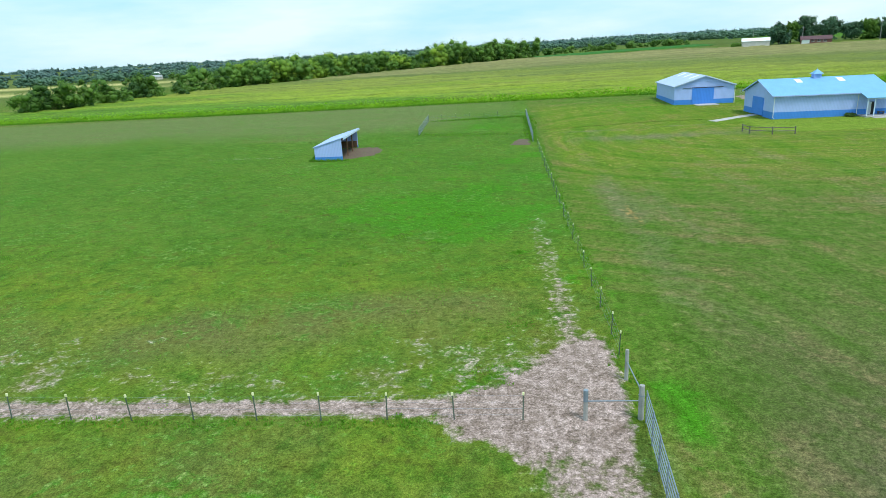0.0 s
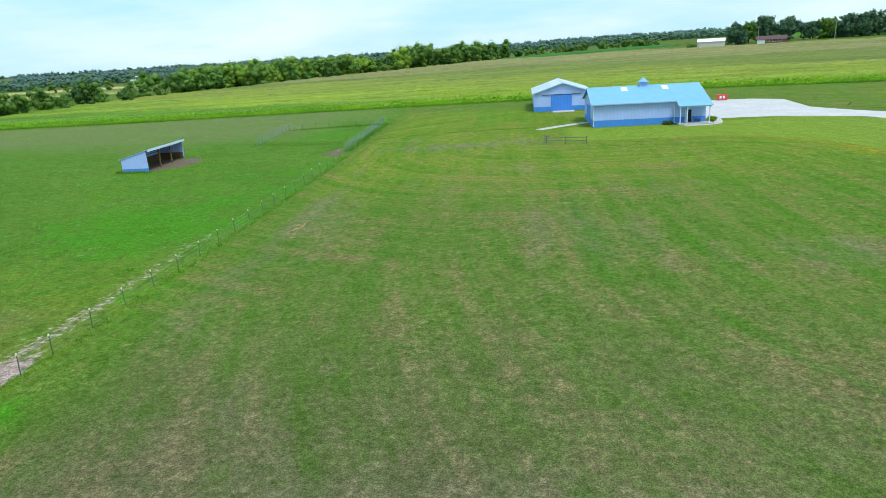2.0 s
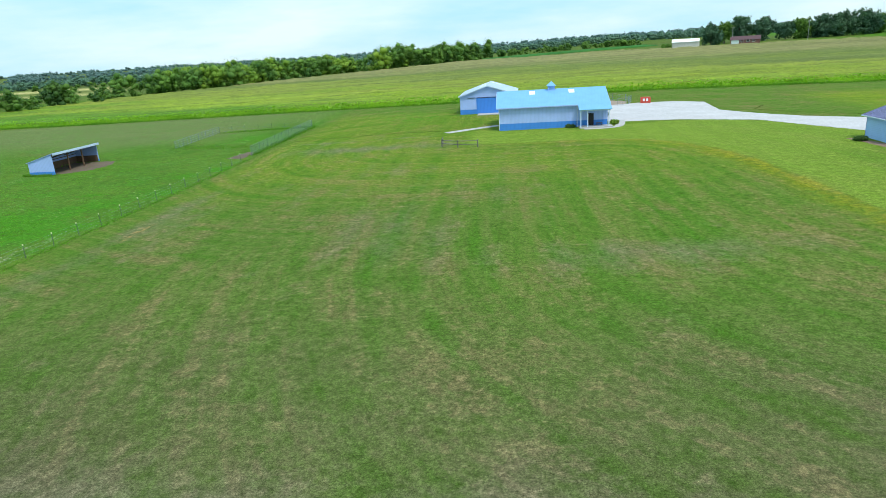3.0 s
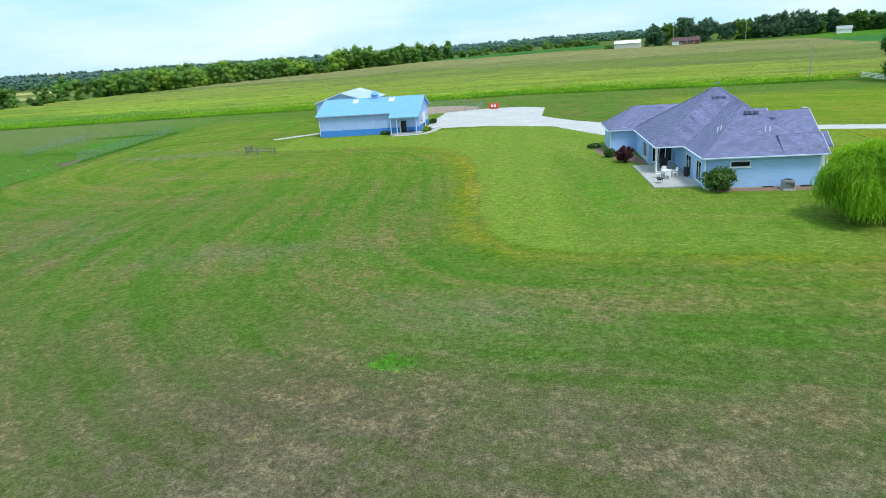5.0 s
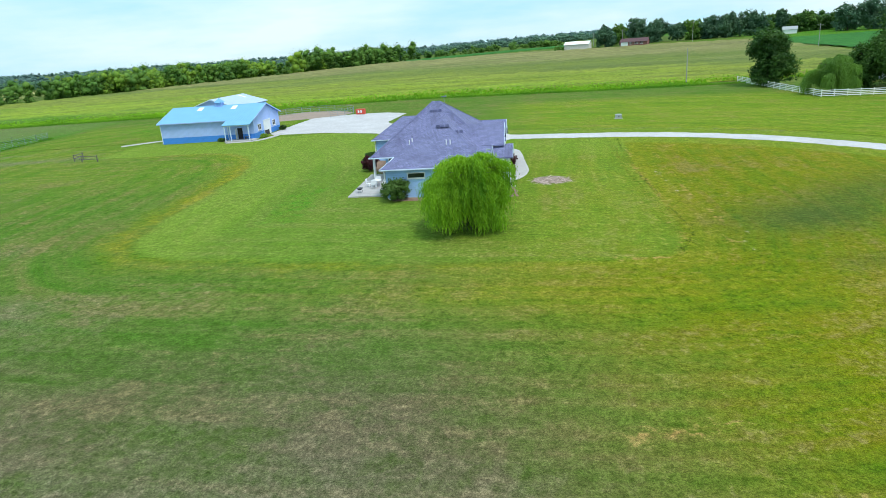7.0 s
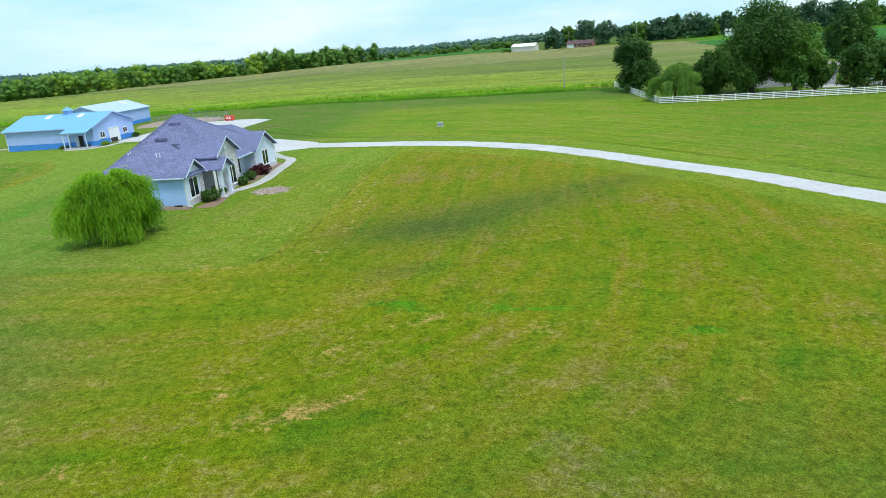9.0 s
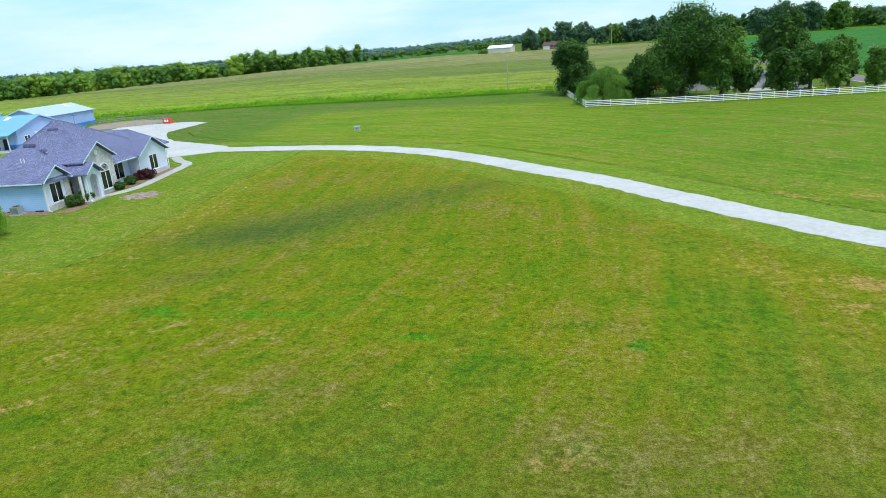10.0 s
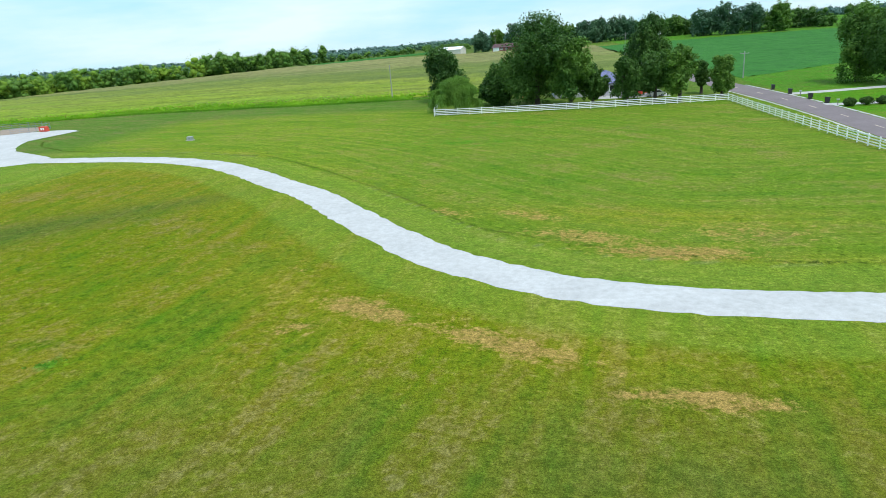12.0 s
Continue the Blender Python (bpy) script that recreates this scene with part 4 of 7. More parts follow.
def make_shed():
    """Run-in shed: open towards +x; low back at the left."""
    W, D, HF, HB = 4.2, 11.6, 3.2, 2.0
    s = thing("run_in_shed", -33.6, 69.6, 0.6, -0.05, "open-fronted pale blue metal run-in shed with lean-to roof", "shed")
    wall, low = Shape(), Shape()
    for y in (0, D - 0.12):
        wall.prism([(0, y, 0.55), (W, y, 0.55), (W, y, HF), (0, y, HB)], (0, 0.12, 0))
        low.prism([(-0.01, y - 0.008, -0.3), (W + 0.01, y - 0.008, -0.3), (W + 0.01, y - 0.008, 0.55), (-0.01, y - 0.008, 0.55)], (0, 0.136, 0))
    wall_y(wall, 0.12, D - 0.12, 0, 0.55, HB, 0.1), wall_y(low, 0.13, D - 0.13, -0.008, -0.3, 0.55, 0.116)
    part("wall", wall, SHEET_LIGHT, s), part("wainscot", low, SHEET_BLUE, s, "blue sheet skirting")
    part("kickboard", Shape().box(0.1, 0.16, 0.15, D - 0.15, 0.0, 1.25), BROWNWOOD, s, "brown timber kickboards inside")
    for y in (0.14, D - 0.2):
        part("kickboard", Shape().box(0.18, W - 0.12, y, y + 0.06, 0.0, 1.25), BROWNWOOD, s, "brown timber kickboards inside")
    roof = Shape()
    k = (HF - HB) / W
    slab(roof, (-0.25, D + 0.15, HB - 0.25 * k + 0.08), (-0.25, -0.12, HB - 0.25 * k + 0.08), (W + 0.35, -0.12, HF + 0.35 * k + 0.08), (W + 0.35, D + 0.15, HF + 0.35 * k + 0.08), 0.07)
    part("roof", roof, SHEET_LIGHT, s, "pale blue ribbed lean-to roof")
    part("fascia", Shape().box(W + 0.35, W + 0.41, -0.12, D + 0.15, HF - 0.18, HF + 0.16), TRIM, s, "broad pale fascia board")
    part("beam", Shape().box(W - 0.1, W + 0.05, 0.1, D - 0.1, HF - 0.3, HF - 0.02), BROWNWOOD, s)
    for y in (3.7, 7.3):
        part("post", Shape().box(W - 0.1, W + 0.06, y, y + 0.16, -0.2, HF - 0.3), BROWNWOOD, s, "brown timber front post")
    for y in (2.0, 5.0, 8.5):
        part("rafter", Shape().prism([(0.1, y, HB - 0.15), (W, y, HF - 0.15), (W, y, HF), (0.1, y, HB)], (0, 0.06, 0)), BROWNWOOD, s)
    for z in (1.5, 2.1):
        part("girt", Shape().box(0.12, 0.2, 0.15, D - 0.15, z - 0.5, z - 0.4), BROWNWOOD, s)


make_barn(), make_garage(), make_shed()


# ---- fences ----
def tpost_shape(h):
    sh = Shape().box(-0.028, 0.028, -0.006, 0.006, -0.4, h).box(-0.006, 0.006, 0.006, 0.035, -0.4, h)
    return sh


def wire_fence(name, spots, label, wires=(0.25, 0.55, 0.85, 1.15), height=1.32, turn=0.0):
    x0, y0 = spots[0]
    f = thing(name, x0, y0, 0, 0, label, "fence")
    first = tip = None
    rng = random.Random(len(spots))
    for x, y in spots:
        z = float(land(x, y))
        m = pose(x - x0, y - y0, z, rng.uniform(-3, 3), rng.uniform(-3, 3), turn + rng.uniform(-10, 10))
        if first is None:
            first = part("post", tpost_shape(height), TPOST, f, at=m)
            tip = part("tip", Shape().box(-0.04, 0.04, -0.014, 0.044, height - 0.12, height + 0.01), TIPWHITE, first, "pale painted tip")
        else:
            p = share("post", first, f, m)
            share("tip", tip, p, Matrix())
    for w in wires:
        part("wire", Shape().tube([(x - x0, y - y0, float(land(x, y)) + w) for x, y in spots], 0.0035, 4), STEEL, f)
    return f


wire_fence("wire_fence", [(-4.9 - 2.87 * k, 0.02 * (k % 3)) for k in range(20)], "steel T-post wire fence across the pasture")
wire_fence("wire_fence", [(0, 5.7), (0.02, 8.15)] + [(-0.02 - 0.012 * k, 8.15 + 3.6 * k) for k in range(1, 19)], "long steel T-post wire fence between pasture and lawn", turn=90)


def wood_post(parent, x, y, z, h, r=0.11, mat=None):
    return part("post", Shape().tube([(x, y, z - 0.4), (x, y, z + h * 0.6), (x, y, z + h)], [r, r * 0.97, r * 0.9], 10), mat or OLDWOOD, parent)


def make_gate():
    g = thing("gate_corner", 0, 0, 0, 0, "weathered timber corner posts with a pipe rail at the pasture gate", "gate")
    z = float(land(0, 0))
    wood_post(g, -2.35, 0.0, z, 1.35, 0.09, POLEWOOD), wood_post(g, -0.12, 0.05, z, 1.55, 0.12, POLEWOOD), wood_post(g, -0.1, 3.3, z, 1.5, 0.09, POLEWOOD)
    part("rail", Shape().tube([(-2.35, 0, z + 0.85), (-0.12, 0.05, z + 0.85)], 0.025, 6), STEEL, g, "galvanised pipe rail")
    part("brace", Shape().tube([(-0.12, 0.05, z + 1.25), (-0.1, 3.3, z + 0.9)], 0.03, 6), STEEL, g)
    part("band", Shape().tube([(-0.12, 0.05, z + 1.1), (-0.12, 0.05, z + 1.13)], 0.135, 10), STEEL, g)
    part("mesh_wrap", Shape().tube([(-2.35, 0.0, z + 0.85), (-2.35, 0.0, z + 1.37)], 0.1, 10), STEEL, g, "galvanised netting wrapped round the post")


make_gate()


def pipe_panel(name, a, b, label, rails=6, height=1.45, group=""):
    """A welded pipe panel from a to b with end uprights and braces."""
    ax, ay, bx, by = *a, *b
    ln, ang = math.hypot(bx - ax, by - ay), math.degrees(math.atan2(by - ay, bx - ax))
    za, zb = float(land(ax, ay)), float(land(bx, by))
    p = thing(name, ax, ay, ang, za, label, "fence panel", group)
    dz = zb - za
    for k in range(rails):
        z = 0.18 + (height - 0.2) * k / (rails - 1)
        part("rail", Shape().tube([(0, 0, z), (ln, 0, z + dz)], 0.024, 6), STEEL, p)
    for t in (0.0, 0.5, 1.0):
        part("upright", Shape().tube([(ln * t, 0, 0.0 + dz * t), (ln * t, 0, height + 0.03 + dz * t)], 0.028, 6), STEEL, p)
    return p


for k in range(7):
    pipe_panel("pipe_panel", (0.02 - 0.2 * k, -0.25 - 3.05 * k), (0.02 - 0.2 * (k + 1), -0.3 - 3.05 * (k + 1)), "galvanised pipe livestock panel", group="lane panels")
for k in range(9):
    pipe_panel("pipe_panel", (-0.7 + 0.02 * k, 78.5 + 3.7 * k), (-0.7 + 0.02 * (k + 1), 78.5 + 3.7 * (k + 1) - 0.08), "grey pipe livestock panel of the pen", rails=5, height=1.6, group="pen panels")
for k in range(6):
    pipe_panel("pipe_panel", (-20.9 + 0.07 * k, 110.5 - 3.3 * k), (-20.9 + 0.07 * (k + 1), 110.5 - 3.3 * (k + 1) + 0.08), "grey pipe livestock panel of the pen", rails=4, height=1.4, group="pen panels")
wire_fence("wire_fence", [(-20.9 + 2.9 * k, 110.6 + 0.15 * k) for k in range(8)], "wire fence along the back of the pen", height=1.5)


def make_rail_fence():
    f = thing("rail_fence", 31.1, 78.4, -18, None, "short weathered two-rail timber fence standing alone on the lawn", "fence")
    spots = [(0.0, 0.0), (0.9, -2.4), (3.9, -3.2), (6.9, -2.6)]
    for x, y in spots:
        part("post", Shape().tube([(x, y, -0.5), (x, y, 1.15)], [0.09, 0.08], 8), OLDWOOD, f)
    for z in (0.5, 1.0):
        for (x0, y0), (x1, y1) in zip(spots, spots[1:]):
            part("rail", Shape().tube([(x0, y0, z), (x1, y1, z - 0.03)], 0.055, 6), OLDWOOD, f)


make_rail_fence()


def vinyl_run(a, b, count, label, first=True):
    """Four-rail white fence from a to b."""
    ax, ay, bx, by = *a, *b
    f = thing("vinyl_fence", ax, ay, 0, 0, label, "fence", "white boundary fence")
    spots = [(ax + (bx - ax) * k / count, ay + (by - ay) * k / count) for k in range(count + 1)]
    post = cap = None
    for x, y in spots[0 if first else 1:]:
        m = pose(x - ax, y - ay, float(land(x, y)))
        if post is None:
            post = part("post", Shape().box(-0.065, 0.065, -0.065, 0.065, -0.3, 1.5), VINYL, f, at=m)
            cap = part("cap", Shape().add([(-0.08, -0.08, 1.5), (0.08, -0.08, 1.5), (0.08, 0.08, 1.5), (-0.08, 0.08, 1.5), (0, 0, 1.57)], [(3, 2, 1, 0), (0, 1, 4), (1, 2, 4), (2, 3, 4), (3, 0, 4)]), VINYL, post)
        else:
            share("cap", cap, share("post", post, f, m), Matrix())
    ang = math.atan2(by - ay, bx - ax)
    nx, ny = -math.sin(ang) * 0.02, math.cos(ang) * 0.02
    for (x0, y0), (x1, y1) in zip(spots, spots[1:]):
        z0, z1 = float(land(x0, y0)), float(land(x1, y1))
        for h in (0.28, 0.63, 0.98, 1.32):
            q = [(x0 - ax, y0 - ay, z0 + h - 0.07), (x1 - ax, y1 - ay, z1 + h - 0.07), (x1 - ax, y1 - ay, z1 + h + 0.07), (x0 - ax, y0 - ay, z0 + h + 0.07)]
            part("rail", Shape().prism([(p[0] - nx, p[1] - ny, p[2]) for p in q], (2 * nx, 2 * ny, 0)), VINYL, f)
    return f


WF_A, WF_B, WF_C, WF_D = (166.0, 156.0), (169.0, 114.5), (230.5, 117.0), (232.6, 5.0)
vinyl_run(WF_A, WF_B, 14, "white four-rail vinyl fence beside the willow")
vinyl_run(WF_B, WF_C, 24, "long white four-rail vinyl fence", False)
vinyl_run(WF_C, WF_D, 42, "white four-rail vinyl fence along the road", False)


# ---- plants ----
def leaf_cloud(rng, centres, radii, per, size, droop=0.0, lift=0.35, loose=0.8):
    """Arrays of small leaf quads scattered round clump centres."""
    n = len(centres) * per
    c = np.repeat(centres, per, 0)
    r = np.repeat(radii, per)[:, None]
    d = rng.normal(size=(n, 3))
    d /= np.linalg.norm(d, axis=1)[:, None]
    p = c + d * r * rng.random((n, 1)) ** 0.4
    a = rng.normal(size=(n, 3))
    a /= np.linalg.norm(a, axis=1)[:, None]
    a[:, 2] -= droop
    # leaves face outwards more than not
    nrm = d + loose * rng.normal(size=(n, 3)) + (0, 0, lift)
    b = np.cross(nrm, a)
    b /= np.linalg.norm(b, axis=1)[:, None] + 1e-9
    a = np.cross(b, nrm)
    a /= np.linalg.norm(a, axis=1)[:, None] + 1e-9
    s = size * rng.uniform(0.6, 1.3, (n, 1))
    v = np.stack([p - a * s, p + b * s * 0.55, p + a * s, p - b * s * 0.55], 1).reshape(-1, 3)
    return v


def quads_mesh(name, v, mat):
    me = bpy.data.meshes.new(name)
    k = len(v) // 4
    me.vertices.add(len(v)), me.loops.add(len(v)), me.polygons.add(k)
    me.vertices.foreach_set("co", np.asarray(v, np.float32).ravel())
    me.loops.foreach_set("vertex_index", np.arange(len(v), dtype=np.int32))
    me.polygons.foreach_set("loop_start", np.arange(0, len(v), 4, dtype=np.int32))
    me.update(calc_edges=True)
    me.materials.append(mat)
    return me


def crown_points(rng, count, rx, ry, rz, cz, lumps=13, hollow=0.5, flat=0.0):
    """Clump centres inside an uneven crown made of several overlapping lobes."""
    la, lz = rng.uniform(0, 2 * math.pi, lumps), rng.uniform(-0.9, 0.62, lumps)
    lw = rng.uniform(0.3, 0.66, lumps) * np.sqrt(np.maximum(0.08, 1 - (lz + 0.15) ** 2 * 1.35))
    lobes = np.stack([np.cos(la) * lw, np.sin(la) * lw, lz], -1)
    lr = rng.uniform(0.30, 0.52, lumps)
    # a full middle, so that no waist shows
    core = min(3, lumps)
    lobes[:core] = np.array([(0.05, 0.0, -0.42), (-0.05, 0.05, 0.02), (0.0, -0.05, 0.38)])[:core]
    lr[:core] = np.array([0.58, 0.66, 0.52])[:core]
    pick = rng.integers(0, lumps, count)
    d = rng.normal(size=(count, 3))
    d /= np.linalg.norm(d, axis=1)[:, None]
    q = lobes[pick] + d * lr[pick][:, None] * rng.uniform(hollow, 1.0, (count, 1))
    return q * (rx, ry, rz) + (0, 0, cz)


def tree(name, x, y, height, rx, mat, label, seed, clumps=260, per=14, leaf=0.30, trunk=0.28, bare=0.22, category="tree", group="", ry=None):
    rng = np.random.default_rng(seed)
    t = thing(name, x, y, 0, None, label, category, group)
    ry = ry or rx
    cz, rz = height * (0.5 + bare / 2), height * (0.5 - bare / 2)
    wood = Shape()
    lean = rng.normal(size=2) * 0.25
    wood.tube([(0, 0, -0.4), (lean[0] * 0.3, lean[1] * 0.3, height * 0.2), (lean[0], lean[1], height * 0.45), (lean[0] * 1.4, lean[1] * 1.4, height * 0.8)], [trunk * 1.35, trunk, trunk * 0.75, trunk * 0.2], 9)
    for k in range(9):
        a, h = rng.uniform(0, 6.28), rng.uniform(0.2, 0.6) * height
        e = np.array([math.cos(a) * rx * 0.5, math.sin(a) * ry * 0.5, min(height * 0.78, h + rng.uniform(0.12, 0.28) * height)])
        s0 = np.array([lean[0] * h / height, lean[1] * h / height, h])
        wood.tube([s0, s0 * 0.45 + e * 0.55 + (0, 0, 0.2), e], [trunk * 0.45, trunk * 0.3, trunk * 0.08], 6)
    part("trunk", wood, BARK, t, smooth=True)
    c = crown_points(rng, clumps, rx, ry, rz, cz, 9 + int(rx * 1.2))
    v = leaf_cloud(rng, c, rng.uniform(0.4, 0.9, clumps) * rx * 0.2 + 0.2, per, leaf, 0.0, 0.45, 0.5)
    crown = new("crown", quads_mesh("crown", v, mat))
    crown.parent = t
    return t


def bush(name, x, y, h, r, mat, label, seed, clumps=110, per=34, leaf=0.12, category="bush", group=""):
    rng = np.random.default_rng(seed)
    t = thing(name, x, y, 0, None, label, category, group)
    wood = Shape()
    for k in range(7):
        a = k * 0.9
        wood.tube([(0.1 * math.cos(a), 0.1 * math.sin(a), -0.1), (0.5 * r * math.cos(a), 0.5 * r * math.sin(a), h * 0.6)], [0.03, 0.01], 5)
    part("stems", wood, BARK, t)
    d = rng.normal(size=(clumps, 3))
    d /= np.linalg.norm(d, axis=1)[:, None]
    c = d * rng.uniform(0.35, 0.92, (clumps, 1)) * (r, r, h * 0.5) + (0, 0, h * 0.52)
    c[:, 2] = np.maximum(c[:, 2], 0.12)
    v = leaf_cloud(rng, c, rng.uniform(0.5, 1.0, clumps) * r * 0.26, per, leaf)
    new("foliage", quads_mesh("foliage", v, mat)).parent = t
    return t


def willow(x, y, height, r, label, seed, mat, strands=900, leaf=0.17, group=""):
    """Weeping willow: limbs that arch out and long hanging strands of narrow leaves."""
    rng = np.random.default_rng(seed)
    t = thing("willow_tree", x, y, 0, None, label, "tree", group)
    wood = Shape()
    wood.tube([(0, 0, -0.4), (0.05, 0.05, height * 0.3), (0.1, 0.0, height * 0.6)], [0.26, 0.2, 0.1], 9)
    quads = []
    for k in range(16):
        a = k * 2.4
        e = (math.cos(a) * r * 0.6, math.sin(a) * r * 0.6, height * rng.uniform(0.6, 0.85))
        wood.tube([(0.05, 0.03, height * rng.uniform(0.25, 0.5)), (e[0] * 0.5, e[1] * 0.5, height * 0.78), e], [0.09, 0.06, 0.02], 6)
    part("trunk", wood, BARK, t, smooth=True)
    per = 150
    for s in range(strands):
        if s % per == 0:
            # one bough: its strands spring from a point and fall outwards as a fountain
            ca, cq = rng.uniform(0, 2 * math.pi), rng.random() ** 0.5
            crest = height * (0.42 + 0.52 * math.sqrt(max(0, 1 - cq**2))) * rng.uniform(0.66, 1.10)
            lump = rng.uniform(0.7, 1.0) * (0.92 + 0.2 * math.sin(2 * ca + 0.6) + 0.14 * math.sin(5 * ca))
            head = np.array([math.cos(ca) * cq * r * 0.74 * lump, math.sin(ca) * cq * r * 0.74 * lump, crest])
            fall = rng.uniform(0.5, 1.0) * (1 - 0.38 * (cq > 0.55) * (rng.random() < 0.75))
        a = ca + rng.normal() * (0.34 + 0.7 * (1 - cq))
        reach = r * rng.uniform(0.08, 0.44)
        top = head + rng.normal(size=3) * (0.22, 0.22, 0.12)
        out = np.array([math.cos(a), math.sin(a), 0]) * reach
        ln = min(top[2] - 0.1, (0.25 + 0.75 * rng.random() ** 0.7) * fall * height * 0.78)
        n = max(5, int(ln / (leaf * 0.85)))
        u = np.linspace(0, 1, n)[:, None]
        p = top + out * (1 - (1 - u) ** 2) + np.array([0, 0, 1.0]) * (0.35 * np.sin(u * 2.2) - ln * u**1.7) + rng.normal(size=(n, 3)) * 0.06
        p[:, 2] = np.maximum(p[:, 2], 0.15 + 0.4 * rng.random())
        d = np.diff(p, axis=0, append=p[-1:] + [[0, 0, -0.1]])
        d /= np.linalg.norm(d, axis=1)[:, None] + 1e-9
        d = d + 0.24 * rng.normal(size=d.shape)
        sd = np.cross(d, rng.normal(size=d.shape))
        sd /= np.linalg.norm(sd, axis=1)[:, None] + 1e-9
        w, l2 = leaf * 0.17, leaf * 1.3
        quads.append(np.stack([p - d * l2, p + sd * w, p + d * l2, p - sd * w], 1).reshape(-1, 3))
    new("crown", quads_mesh("crown", np.concatenate(quads), mat)).parent = t
    return t


ICO = bmesh.new()
bmesh.ops.create_icosphere(ICO, subdivisions=1, radius=1.0)
ICO_V = np.array([v.co[:] for v in ICO.verts])
ICO_F = np.array([[v.index for v in f.verts] for f in ICO.faces])
ICO.free()


def woods(name, spots, mat, label, seed, clumps=14, per=60, leaf=0.34):
    """Far woodland in one object: dense clumps inside, fringed all over with leaves; spots: x, y, height, radius."""
    rng = np.random.default_rng(seed)
    vs, fs, k = [], [], 0
    for x, y, h, r in spots:
        z0 = float(land(x, y)) - 0.2
        c = crown_points(rng, clumps, r, r, h * 0.5, h * 0.5, 7, 0.2)
        rad = rng.uniform(0.28, 0.42, clumps) * r
        for p, q in zip(c, rad):
            v = ICO_V * (q * 0.6 * (1 + 0.15 * rng.normal(size=(len(ICO_V), 1)))) * (1, 1, 0.85) + p
            v[:, 2] = np.maximum(v[:, 2], 0)
            vs.append(v + (x, y, z0)), fs.append(ICO_F + k)
            k += len(v)
        v = leaf_cloud(rng, c, rad * 1.14, per, leaf * (0.5 + h / 20), 0.0, 0.45, 0.35)
        v[:, 2] = np.maximum(v[:, 2], 0)
        n = len(v)
        vs.append(v + (x, y, z0))
        q4 = np.arange(n).reshape(-1, 4) + k
        fs.append(q4[:, [0, 1, 2]]), fs.append(q4[:, [0, 2, 3]])
        k += n
    me = bpy.data.meshes.new(name)
    V, F = np.concatenate(vs), np.concatenate(fs)
    me.vertices.add(len(V)), me.loops.add(F.size), me.polygons.add(len(F))
    me.vertices.foreach_set("co", V.astype(np.float32).ravel())
    me.loops.foreach_set("vertex_index", F.astype(np.int32).ravel())
    me.polygons.foreach_set("loop_start", np.arange(0, F.size, 3, dtype=np.int32))
    me.update(calc_edges=True)
    me.materials.append(mat)
    return tagged(new(name, me), label, "woodland", kind="stuff")


def belt(rng, pts, count, h, r, wide):
    """Tree spots along a bent line."""
    out, seg = [], [math.dist(a, b) for a, b in zip(pts, pts[1:])]
    for k in range(count):
        s = rng.random() * sum(seg)
        for (a, b), ln in zip(zip(pts, pts[1:]), seg):
            if s <= ln:
                break
            s -= ln
        x, y = a[0] + (b[0] - a[0]) * s / ln, a[1] + (b[1] - a[1]) * s / ln
        hh = rng.uniform(*h)
        out.append((x + rng.normal() * wide, y + rng.normal() * wide + wide, hh, hh * rng.uniform(*r)))
    return out


willow(102.3, 26.0, 6.5, 4.15, "lush green weeping willow on the lawn beside the house", 5, LEAF_WILLOW, 7600, 0.15)

rb = np.random.default_rng(11)


def mixed_woods(spots, shares, label, seed, **kw):
    """One stand of trees, dealt out over several leaf tones."""
    pick = rb.random(len(spots))
    edge = 0.0
    for k, (mat, share_of) in enumerate(shares):
        mine = [p for p, q in zip(spots, pick) if edge <= q < edge + share_of]
        edge += share_of
        if mine:
            woods("tree_belt", mine, mat, label, seed + k, **kw)


groups = [(-178, 197, 11, 4), (-171, 203, 12, 6), (-168, 211, 10, 4), (-170, 228, 12, 5), (-164, 235, 9, 3), (-167, 256, 12, 5), (-160, 262, 8, 3), (-165, 284, 10, 4), (-160, 296, 9, 3)]
mixed_woods([(x + rb.normal() * 3.4, y + 4 + rb.normal() * 3.4, hh * rb.uniform(0.6, 1.05), hh * rb.uniform(0.45, 0.62)) for x, y, hh, c in groups for k in range(c)],
            ((LEAF_MID, 0.6), (LEAF_DARK, 0.25), (LEAF_BELT, 0.15)), "loose groups of leafy dark green trees along the creek", 20)
mixed_woods(belt(rb, [(-163, 312), (-142, 345), (-118, 410)], 64, (10, 16), (0.52, 0.72), 8), ((LEAF_MID, 0.35), (LEAF_BELT, 0.45), (LEAF_LIGHT, 0.2)), "belt of leafy green trees along the creek beyond the crop", 24)
mixed_woods(belt(rb, [(-140, 372), (-110, 425), (-85, 445), (-48, 470)], 76, (10, 16), (0.52, 0.72), 9), ((LEAF_LIGHT, 0.4), (LEAF_BELT, 0.35), (LEAF_MID, 0.25)), "belt of yellow-green trees beyond the crop", 28)
mixed_woods(belt(rb, [(-60, 460), (-20, 492), (12, 514)], 60, (12, 18), (0.48, 0.64), 8), ((LEAF_MID, 0.5), (LEAF_DARK, 0.3), (LEAF_BELT, 0.2)), "belt of dark green trees beyond the crop", 32)


# ---- crop ----
def times_half(n, l, a):
    return math_node(n, l, "MULTIPLY", a, 0.5)


